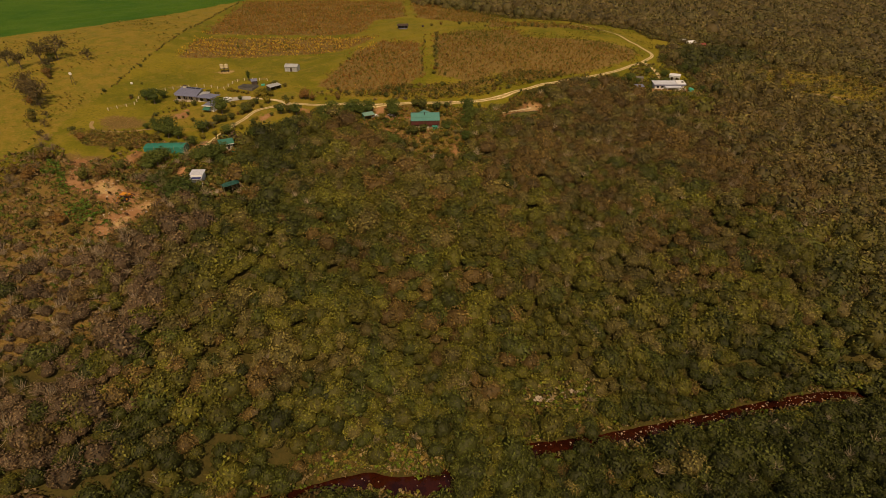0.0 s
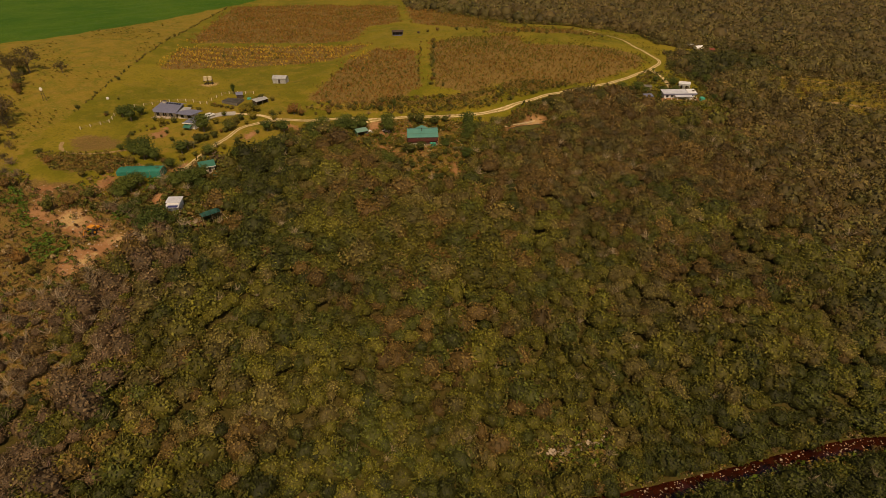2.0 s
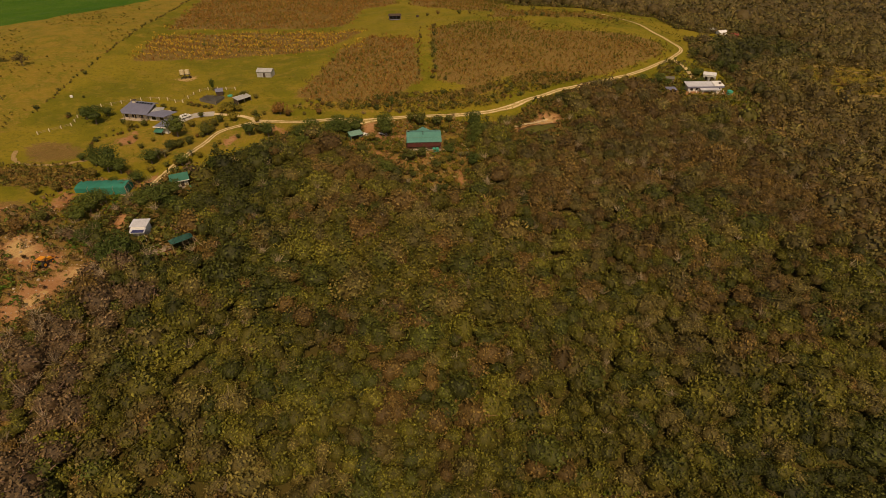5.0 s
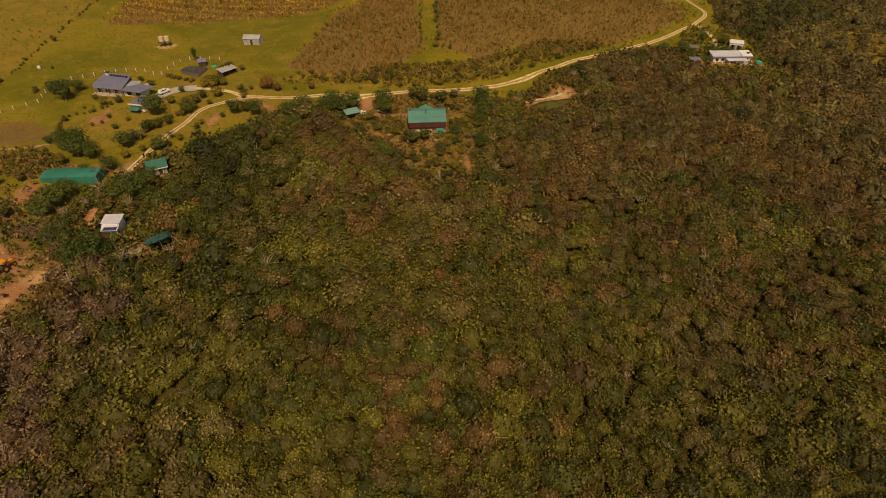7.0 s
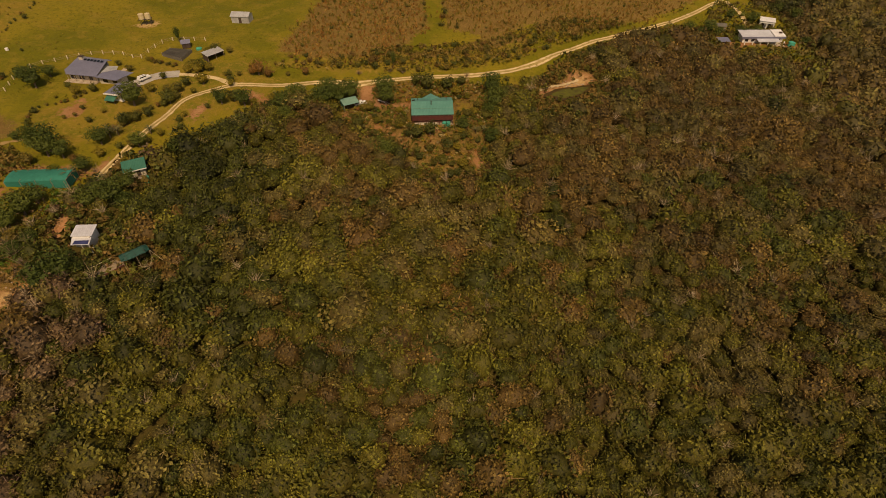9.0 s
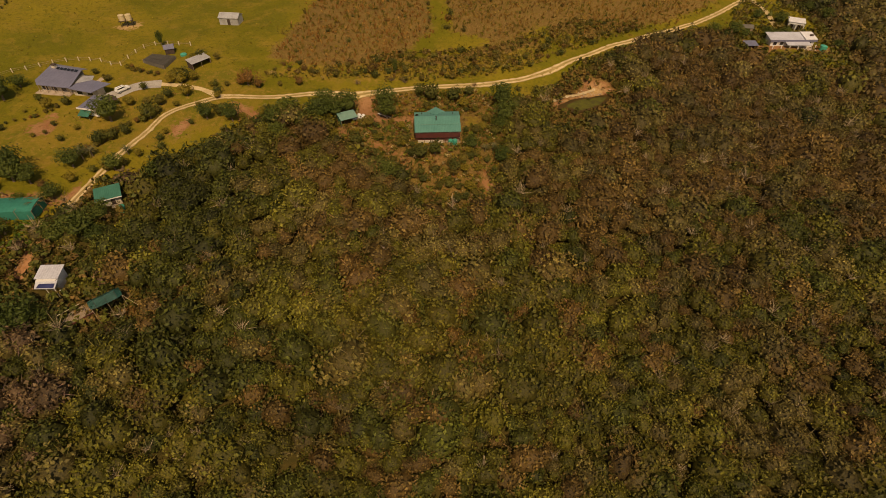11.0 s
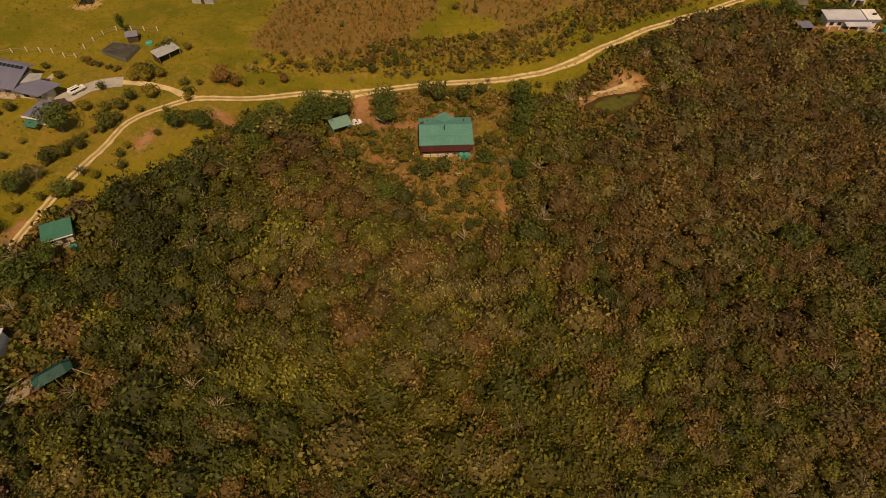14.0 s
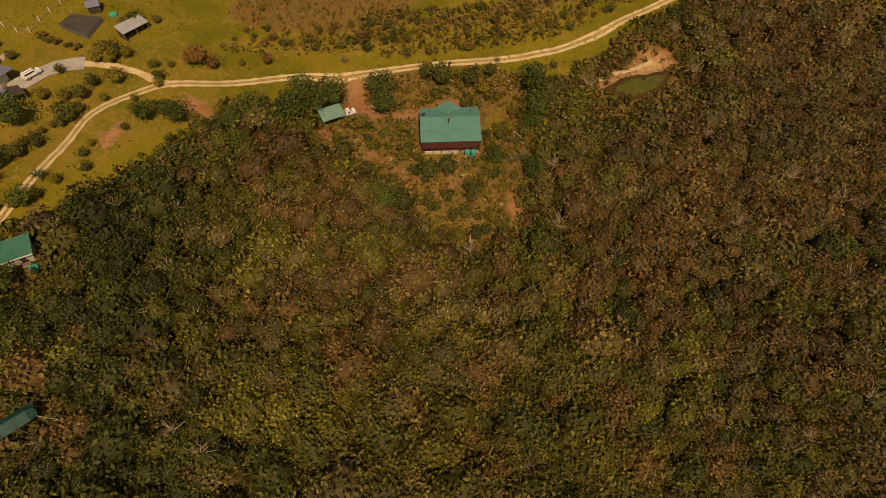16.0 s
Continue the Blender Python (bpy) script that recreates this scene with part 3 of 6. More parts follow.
def canopy_shape(rng, rings, segs, leaves, size, tall=1.1, twigs=0, lobes=15, trunk=0.0, vary=1.0):
    """A closed crown about 2 m across: a knobbly dome of foliage covered with small leaf sprays, here and there bare twigs. Returns verts, quads, shade."""
    up = rng.normal(0, 1, (lobes, 3))
    up[:, 2] = np.abs(up[:, 2]) * 0.9 + 0.1
    up /= np.linalg.norm(up, axis=1)[:, None]
    grow, wide = rng.uniform(0.16, 0.42, lobes), rng.uniform(0.24, 0.4, lobes)
    phase = rng.uniform(0, 6, 2)

    def skin(phi, theta, rise=1.0):
        d = np.stack([np.sin(phi) * np.cos(theta), np.sin(phi) * np.sin(theta), np.cos(phi)], -1)
        k = np.max(grow * np.exp(-(1 - np.clip(d @ up.T, -1, 1)) * 2 / wide ** 2), axis=-1)
        r = (0.86 + rise * k) * (1 + np.sin(phi) * (0.13 * np.sin(2 * theta + phase[0]) + 0.1 * np.sin(3 * theta + phase[1])))
        return d * r[..., None] * np.array((1.12, 1.12, tall)) + np.array((0, 0, 0.12)), d

    phi = np.linspace(0.03, 1.95, rings + 1)[:, None] + rng.uniform(-0.06, 0.06, (rings + 1, segs)) * (np.arange(rings + 1) > 0)[:, None]
    theta = (np.arange(segs) + rng.uniform(-0.25, 0.25, (rings + 1, segs))) * 2 * math.pi / segs
    theta[0] = np.arange(segs) * 2 * math.pi / segs
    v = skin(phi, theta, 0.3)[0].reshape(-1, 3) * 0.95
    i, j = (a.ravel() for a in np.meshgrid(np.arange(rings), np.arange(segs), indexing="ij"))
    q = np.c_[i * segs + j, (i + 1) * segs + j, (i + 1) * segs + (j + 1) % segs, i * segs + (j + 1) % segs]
    # Backing dome darkened: shade between the sprays painted into its tint.
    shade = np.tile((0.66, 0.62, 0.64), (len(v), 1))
    k = np.arange(leaves) + rng.uniform(0.2, 0.8, leaves)
    p, d = skin(np.arccos(1 - 0.95 * (k / leaves) ** 1.25), k * 2.39996 + rng.uniform(-0.15, 0.15, leaves))
    lv = leaf_quads(rng, p + d * rng.uniform(-0.04, 0.18, (leaves, 1)), d, size, 0.85)
    q = np.concatenate([q, np.arange(len(lv)).reshape(-1, 4) + len(v)])
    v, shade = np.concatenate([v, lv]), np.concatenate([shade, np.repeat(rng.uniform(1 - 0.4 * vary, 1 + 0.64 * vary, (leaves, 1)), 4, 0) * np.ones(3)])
    if twigs:
        p, d = skin(np.arccos(rng.uniform(0.3, 1, twigs)), rng.uniform(0, 2 * math.pi, twigs))
        tip = p + (d + rng.normal(0, 0.5, (twigs, 3))) * rng.uniform(0.15, 0.42, (twigs, 1))
        side = np.cross(d, rng.normal(0, 1, (twigs, 3)))
        side *= rng.uniform(0.014, 0.03, (twigs, 1)) / np.linalg.norm(side, axis=1)[:, None]
        tv = np.stack([p - d * 0.1 - side, p - d * 0.1 + side, tip + side * 0.5, tip - side * 0.5], 1).reshape(-1, 3)
        q = np.concatenate([q, np.arange(len(tv)).reshape(-1, 4) + len(v)])
        v, shade = np.concatenate([v, tv]), np.concatenate([shade, np.tile((2.1, 2.0, 3.4), (len(tv), 1))])
    if trunk:
        t = np.array([(math.cos(k), math.sin(k)) for k in (0, 2.1, 4.2)])
        tv = np.concatenate([np.c_[t * 0.09, np.full(3, -trunk)], np.c_[t * 0.05, np.full(3, 0.3)]])
        q = np.concatenate([q, np.array([(i, (i + 1) % 3, (i + 1) % 3 + 3, i + 3) for i in range(3)]) + len(v)])
        v, shade = np.concatenate([v, tv]), np.concatenate([shade, np.full((6, 3), 0.9)])
    return v, q, shade


def dead_shape(rng, twigs):
    """Bare grey branches fanning out, about 2 m across."""
    vs = []
    for k in range(twigs):
        a, e = rng.uniform(0, 2 * math.pi), rng.uniform(0.35, 1.45)
        d = np.array([math.cos(a) * math.cos(e), math.sin(a) * math.cos(e), math.sin(e)])
        base = np.array([0, 0, 0.1]) + d * rng.uniform(0, 0.6)
        tip = base + (d + rng.normal(0, 0.35, 3)) * rng.uniform(0.5, 0.9)
        side = np.cross(d, rng.normal(0, 1, 3))
        side *= rng.uniform(0.012, 0.035) / np.linalg.norm(side)
        vs += [base - side, base + side, tip + side * 0.4, tip - side * 0.4]
    v = np.array(vs)
    return v, np.arange(len(v)).reshape(-1, 4), np.ones(len(v))


def stamp(name, shapes, rng, x, y, z, width, height, tint, mat, label, category):
    """All plants of one far wood or heath in one mesh: each is one of the shapes, turned and sized on its own."""
    pick, turn = rng.integers(0, len(shapes), len(x)), rng.uniform(0, 2 * math.pi, len(x))
    V, Q, T, base = [], [], [], 0
    for k, (sv, sq, shade) in enumerate(shapes):
        s = np.nonzero(pick == k)[0]
        if not len(s):
            continue
        co, si = np.cos(turn[s])[:, None], np.sin(turn[s])[:, None]
        w = width[s][:, None]
        v = np.stack([(sv[None, :, 0] * co - sv[None, :, 1] * si) * w + x[s][:, None], (sv[None, :, 0] * si + sv[None, :, 1] * co) * w + y[s][:, None], sv[None, :, 2] * height[s][:, None] + z[s][:, None]], -1)
        q = sq[None] + (base + np.arange(len(s)) * len(sv))[:, None, None]
        V.append(v.reshape(-1, 3)), Q.append(q.reshape(-1, 4))
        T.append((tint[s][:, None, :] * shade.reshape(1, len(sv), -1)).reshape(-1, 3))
        base += len(s) * len(sv)
    me = quad_mesh(name, np.concatenate(V), np.concatenate(Q), np.concatenate(T), smooth=True)
    me.materials.append(mat)
    return tagged(new(name, me), label, category, kind="stuff")


def swirl(x, y, k, seed):
    """Slow patches over the plan, about 0 to 1."""
    return 0.5 + 0.25 * (np.sin(x * k + 2.1 * np.sin(y * k * 0.7 + seed)) + np.sin(y * k * 1.3 + 1.7 * np.sin(x * k * 0.6 + 2 * seed)))


def scatter(rng, x0, x1, y0, y1, gap):
    """Uneven places about one gap apart."""
    gx, gy = np.meshgrid(np.arange(x0, x1, gap), np.arange(y0, y1, gap))
    gx = gx + (np.arange(gx.shape[0])[:, None] % 2) * gap * 0.5
    gx, gy = gx.ravel(), gy.ravel()
    return gx + rng.uniform(-0.4, 0.4, len(gx)) * gap, gy + rng.uniform(-0.4, 0.4, len(gy)) * gap


OLIVE, DARK, GOLD, GREY, BROWN, ASH = (np.array(c) for c in ((0.104, 0.096, 0.0135), (0.068, 0.074, 0.012), (0.122, 0.108, 0.017), (0.15, 0.118, 0.034), (0.138, 0.086, 0.025), (0.138, 0.088, 0.046)))


def wood_tint(rng, x, y):
    """Leaf colours of the thicket: olive and dark green in drifts, greyer brown to the east, ashen on the dry spur to the west, dull far off."""
    n = len(x)
    drift = 0.5 * swirl(x, y, 0.045, 1.0) + 0.5 * swirl(x, y, 0.13, 3.0)
    mixv = np.clip(drift + rng.normal(0, 0.24, n), 0, 1)
    c = np.where((mixv < 0.3)[:, None], DARK, np.where((mixv < 0.66)[:, None], OLIVE, np.where((mixv < 0.85)[:, None], GOLD, GREY)))
    east = ramp(x, 5, 60) * ramp(y, 165, 225)
    chance = rng.uniform(0, 1, n) - 0.5 * (swirl(x, y, 0.07, 7.0) - 0.5)
    c = np.where((chance < 0.06 + 0.34 * east + 0.16 * ramp(y, 140, 190) * ramp(x, -60, -20) + 0.25 * ramp(-x, 70, 110))[:, None], BROWN, np.where((chance < 0.12 + 0.6 * east + 0.2 * ramp(y, 140, 190) * ramp(x, -60, -20))[:, None], GREY * 0.85, c))
    ash = rng.uniform(0, 1, n) < 0.75 * ramp(-x, 70, 104) * (1 - 0.7 * ramp(y, 150, 175))
    c = np.where(ash[:, None], ASH, c)
    # Riverside dark green: partly the trees' own, partly lens falloff painted into the tint.
    deep = rng.uniform(0, 1, n) < 0.55 * (1 - ramp(y, 95, 118)) + 0.8 * ramp(edge_distance(x, y, DARKWOOD), -3, 3) + 0.5 * ramp(-x, 40, 70) * ramp(y, 140, 165) + 0.6 * ramp(x, 40, 85) * (1 - ramp(y, 122, 150))
    c = np.where((deep & ~ash)[:, None], DARK * 0.8, c)
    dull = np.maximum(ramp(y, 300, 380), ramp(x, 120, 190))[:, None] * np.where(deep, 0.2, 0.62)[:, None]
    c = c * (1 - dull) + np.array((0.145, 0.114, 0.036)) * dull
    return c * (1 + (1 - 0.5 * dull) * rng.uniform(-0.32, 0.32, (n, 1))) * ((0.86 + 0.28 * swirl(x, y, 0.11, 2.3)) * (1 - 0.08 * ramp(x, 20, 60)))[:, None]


def build_woods():
    rng = np.random.default_rng(11)
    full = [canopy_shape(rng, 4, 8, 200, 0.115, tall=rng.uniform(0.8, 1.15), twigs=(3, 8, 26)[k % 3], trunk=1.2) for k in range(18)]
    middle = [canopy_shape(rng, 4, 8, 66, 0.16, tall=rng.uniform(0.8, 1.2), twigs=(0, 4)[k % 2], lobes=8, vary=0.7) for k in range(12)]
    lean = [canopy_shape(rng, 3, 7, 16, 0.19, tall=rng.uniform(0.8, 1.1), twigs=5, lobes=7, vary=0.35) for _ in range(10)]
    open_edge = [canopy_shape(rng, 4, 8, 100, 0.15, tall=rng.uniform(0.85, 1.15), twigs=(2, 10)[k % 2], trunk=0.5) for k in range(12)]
    bare = [dead_shape(rng, 44) for _ in range(6)]
    rim = []
    for name, shapes, plan, gap, big, label in (
            ("thicket", full, (-125, 135, 74, 285), 3.3, 1.03, "dense olive-green thicket covering the valley slope"),
            ("middle_woods", middle, (-230, 270, 40, 410), 3.5, 1.2, "dense olive and brown woodland beyond the near slope"),
            ("far_woods", lean, (-330, 560, -110, 620), 5.0, 1.68, "dense far woodland of dull olive and brown trees")):
        x, y = scatter(rng, *plan, gap)
        inner = (x > -125) & (x < 135) & (y > 74) & (y < 285)
        place = np.where(inner, 0, np.where((x > -230) & (x < 270) & (y > 40) & (y < 410), 1, 2))
        keep = (woods_depth(x, y) > rng.uniform(-1.0, 2.0, len(x))) & (line_distance(x, y, RIVER) > np.where(((x > -42) & (x < 2)) | ((x > 48) & (x < 68)) | ((x > 76) & (x < 128)), np.where(y < np.interp(x, [p[0] for p in RIVER], [p[1] for p in RIVER]), np.where(x > 48, 6.8, 5.0), 2.8), np.where(swirl(x, y, 0.17, 5.0) > 0.5, 0.6, 2.4)) * rng.uniform(0.85, 1.25, len(x))) & (place == ("thicket", "middle_woods", "far_woods").index(name))
        keep &= rng.uniform(0, 1, len(x)) > 0.5 * ramp(-x, 98, 125) * ramp(y, 90, 130)
        keep &= ~((np.abs(x + 18) < 21) & (line_distance(x, y, RIVER) < 12 - 0.35 * np.abs(x + 18)) & (y > 90) & (rng.uniform(0, 1, len(x)) < 0.88))
        keep &= (zone_depth(x, y, THIN) < 0) | (rng.uniform(0, 1, len(x)) < 0.1)
        keep &= ~((x > PICKED[0]) & (x < PICKED[1]) & (y > PICKED[2]) & (y < PICKED[3]))
        if name != "thicket":
            keep &= (np.abs(x) < 60 + 0.88 * np.maximum(y, 60)) & ((y > 62) | ((np.abs(x) < 130) & (y > -60)) | (rng.uniform(0, 1, len(x)) < 0.15))
        x, y = x[keep], y[keep]
        edge = np.minimum(edge_distance(x, y, WOODS), -zone_depth(x, y, CLEARINGS + THIN)) < 5.0
        rim.append(np.c_[x[edge], y[edge]])
        x, y = x[~edge], y[~edge]
        w, high, lift = crown_sizes(rng, x, big)
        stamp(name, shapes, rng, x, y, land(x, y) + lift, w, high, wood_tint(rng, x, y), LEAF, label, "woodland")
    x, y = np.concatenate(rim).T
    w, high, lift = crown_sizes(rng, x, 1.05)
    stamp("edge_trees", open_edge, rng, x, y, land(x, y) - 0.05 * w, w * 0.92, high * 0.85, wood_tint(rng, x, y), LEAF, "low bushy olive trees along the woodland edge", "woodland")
    x, y = scatter(rng, -165, 190, 80, 285, 4.2)
    dry = ramp(-x, 80, 108) * 0.9 + 0.09 + 0.45 * np.exp(-((x + 58) ** 2 + (y - 150) ** 2) / 110) + 0.12 * ramp(x, 20, 60) * ramp(y, 190, 240)
    keep = (woods_depth(x, y) > 0) & (line_distance(x, y, RIVER) > 6) & (rng.uniform(0, 1, len(x)) < dry)
    x, y = x[keep], y[keep]
    w = rng.uniform(1.2, 2.3, len(x))
    stamp("dead_branches", bare, rng, x, y, land(x, y) + 3.2 * (1 - 0.75 * ramp(-x, 86, 112)), w, w * 1.15, np.array([(0.36, 0.27, 0.19)]) * rng.uniform(0.6, 1.15, (len(x), 1)), HEATH, "bare grey dead branches among the thicket", "dead trees")


PICKED = (-34, 26, 166, 196)


def crown_sizes(rng, x, big=1.0):
    """Half width, height scale and foot of the crowns."""
    n, dry = len(x), ramp(-x, 84, 116)
    w = big * np.clip(2.3 * np.exp(rng.normal(0, 0.28, n)), 1.4, 4.2) * (1 - 0.35 * dry)
    return w, w * rng.uniform(0.85, 1.2, n), (rng.uniform(0.5, 2.7, n) + 1.0 * (rng.uniform(0, 1, n) < 0.12)) * (1 - 0.75 * dry)


build_woods()


def blade_tuft(rng, blades):
    """Upright dry stems and twigs, about 1 m high."""
    vs = []
    for k in range(blades):
        a, r = rng.uniform(0, 2 * math.pi), rng.uniform(0, 0.45)
        b = rng.uniform(0, 2 * math.pi)
        base = np.array([r * math.cos(a), r * math.sin(a), 0])
        tip = base + np.array([rng.normal(0, 0.3), rng.normal(0, 0.3), rng.uniform(0.7, 1.2)])
        side = np.array([math.cos(b), math.sin(b), 0]) * rng.uniform(0.07, 0.17)
        vs += [base - side * 0.5, base + side * 0.5, tip + side, tip - side]
    v = np.array(vs)
    return v, np.arange(len(v)).reshape(-1, 4), np.ones(len(v))


def build_heath():
    rng = np.random.default_rng(21)
    tuft = [crown_shape(rng, 2, 8, 0.34, tall=0.9, core=0, sprawl=0.35) for _ in range(3)] + [blade_tuft(rng, 8) for _ in range(11)]
    x, y = scatter(rng, -170, 130, 255, 524, 1.22)
    keep = zone_depth(x, y, HEATHS) > rng.uniform(-3.5, 3.0, len(x)) + 3.0 * (swirl(x, y, 0.3, 1.0) - 0.5)
    keep &= rng.uniform(0, 1, len(x)) < 0.4 + 0.6 * swirl(x, y, 0.16, 4.0)
    x, y = x[keep], y[keep]
    n = len(x)
    gold = (x < -40) & (y > 300) & ~((x > -64) & (y < 330))
    pal = np.array([(0.24, 0.115, 0.03), (0.2, 0.09, 0.026), (0.17, 0.12, 0.022), (0.32, 0.175, 0.05), (0.26, 0.125, 0.035), (0.13, 0.095, 0.02)])[rng.integers(0, 6, n)]
    pal = pal * np.where(x > -5, 1.0, 0.0)[:, None] * np.array((0.86, 0.98, 0.9)) + pal * np.where(x > -5, 0.0, 1.0)[:, None]
    green = rng.uniform(0, 1, n) < 0.8 * ramp(swirl(x, y, 0.055, 6.0), 0.5, 0.75) * (0.25 + 0.75 * ramp(x, -20, 20))
    pal = np.where(green[:, None], np.array((0.12, 0.105, 0.02)), pal)
    gold &= y < 371
    rows = gold & (np.sin(y * 0.75 + 0.04 * x) > -0.1)
    pal = np.where((rows & (rng.uniform(0, 1, n) < 0.85))[:, None], np.array((0.46, 0.29, 0.05)), pal)
    pal = pal * np.array((0.95, 0.95, 1.0))
    w = rng.uniform(0.45, 0.95, n)
    stamp("heath_shrubs", tuft, rng, x, y, land(x, y) - 0.1, w, w * rng.uniform(0.8, 1.6, n), pal * rng.uniform(1.0, 1.35, (n, 1)), HEATH, "low rusty-brown dry heath shrubs over old fields", "shrubs")


build_heath()


# ---------------------------------------------------------------- building helpers
def part(name, bm, mat, parent, label=""):
    me = bpy.data.meshes.new(name)
    bmesh.ops.recalc_face_normals(bm, faces=bm.faces)
    bm.to_mesh(me)
    bm.free()
    me.materials.append(mat)
    ob = new(name, me)
    ob.parent = parent
    return tagged(ob, label)


def thing(name, x, y, z, turn, label, category, group=""):
    ob = new(name)
    ob.matrix_world = pose(x, y, z, 0, 0, turn)
    return tagged(ob, label, category, group)


def box(x0, x1, y0, y1, z0, z1, bevel=0.0, bm=None):
    bm = bm or bmesh.new()
    v = [bm.verts.new(p) for p in ((x0, y0, z0), (x1, y0, z0), (x1, y1, z0), (x0, y1, z0), (x0, y0, z1), (x1, y0, z1), (x1, y1, z1), (x0, y1, z1))]
    for f in ((0, 3, 2, 1), (4, 5, 6, 7), (0, 1, 5, 4), (1, 2, 6, 5), (2, 3, 7, 6), (3, 0, 4, 7)):
        bm.faces.new([v[i] for i in f])
    if bevel:
        bmesh.ops.bevel(bm, geom=bm.edges[:], offset=bevel, segments=1, affect="EDGES")
    return bm


def slab(corners, thick, bm=None):
    """A sheet of that thickness under the polygon of corners."""
    bm = bm or bmesh.new()
    top = [bm.verts.new(c) for c in corners]
    low = [bm.verts.new((c[0], c[1], c[2] - thick)) for c in corners]
    bm.faces.new(top), bm.faces.new(low[::-1])
    for i in range(len(top)):
        j = (i + 1) % len(top)
        bm.faces.new((top[i], low[i], low[j], top[j]))
    return bm


def rod(a, b, r, sides=6, r2=None, bm=None):
    """A round bar from a to b."""
    bm = bm or bmesh.new()
    a, b = Vector(a), Vector(b)
    m = (b - a).to_track_quat("Z", "Y").to_matrix()
    rings = [[bm.verts.new(p + m @ Vector((math.cos(2 * math.pi * k / sides) * q, math.sin(2 * math.pi * k / sides) * q, 0))) for k in range(sides)] for p, q in ((a, r), (b, r if r2 is None else r2))]
    for k in range(sides):
        j = (k + 1) % sides
        bm.faces.new((rings[0][k], rings[0][j], rings[1][j], rings[1][k]))
    bm.faces.new(rings[0][::-1]), bm.faces.new(rings[1])
    return bm


def window(parent, x, y, z, w, h, face="y", out=-1, mat=None):
    """A framed window on a wall that faces along x or y."""
    def b(a0, a1, z0, z1, d0, d1):
        d0, d1 = sorted((d0 * out, d1 * out))
        return box(x + a0, x + a1, y + d0, y + d1, z + z0, z + z1) if face == "y" else box(x + d0, x + d1, y + a0, y + a1, z + z0, z + z1)
    f = part("window", b(-w / 2, w / 2, 0, h, -0.05, 0.06), mat or PLASTER, parent)
    part("pane", b(-w / 2 + 0.09, w / 2 - 0.09, 0.09, h - 0.09, 0.02, 0.075), GLASS, f)
    return f


def gable_shed(name, x, y, turn, w, d, eave, ridge, wall, roof, label, over=0.3, door=1.0, z=None, group=""):
    """A small gabled hut, its ridge along x: four walls, two roof sheets, a door."""
    z = land_at(x, y) if z is None else z
    t = thing(name, x, y, z - 0.15, turn, label, "shed", group)
    for s in (-1, 1):
        part("wall", box(-w / 2, w / 2, s * d / 2 - 0.06, s * d / 2 + 0.06, 0, eave), wall, t)
        bm = bmesh.new()
        for k in (-0.06, 0.06):
            bm.faces.new([bm.verts.new((s * w / 2 + k, *p)) for p in ((-d / 2, 0), (d / 2, 0), (d / 2, eave), (0, ridge - 0.05), (-d / 2, eave))])
        bm.verts.ensure_lookup_table()
        for i in range(5):
            j = (i + 1) % 5
            bm.faces.new((bm.verts[i], bm.verts[j], bm.verts[5 + j], bm.verts[5 + i]))
        part("gable", bm, wall, t)
        k = (d / 2 + over) / (d / 2)
        part("roof", slab([(-w / 2 - over, s * (d / 2 + over), ridge - (ridge - eave) * k + 0.12), (w / 2 + over, s * (d / 2 + over), ridge - (ridge - eave) * k + 0.12), (w / 2 + over, s * 0.02, ridge + 0.12), (-w / 2 - over, s * 0.02, ridge + 0.12)], 0.08), roof, t)
    part("ridge_cap", rod((-w / 2 - over, 0, ridge + 0.13), (w / 2 + over, 0, ridge + 0.13), 0.1), roof, t)
    if door:
        part("door", box(-door / 2, door / 2, -d / 2 - 0.1, -d / 2 - 0.04, 0.1, min(2.05, eave - 0.15)), DARKTIMBER, t)
    return t


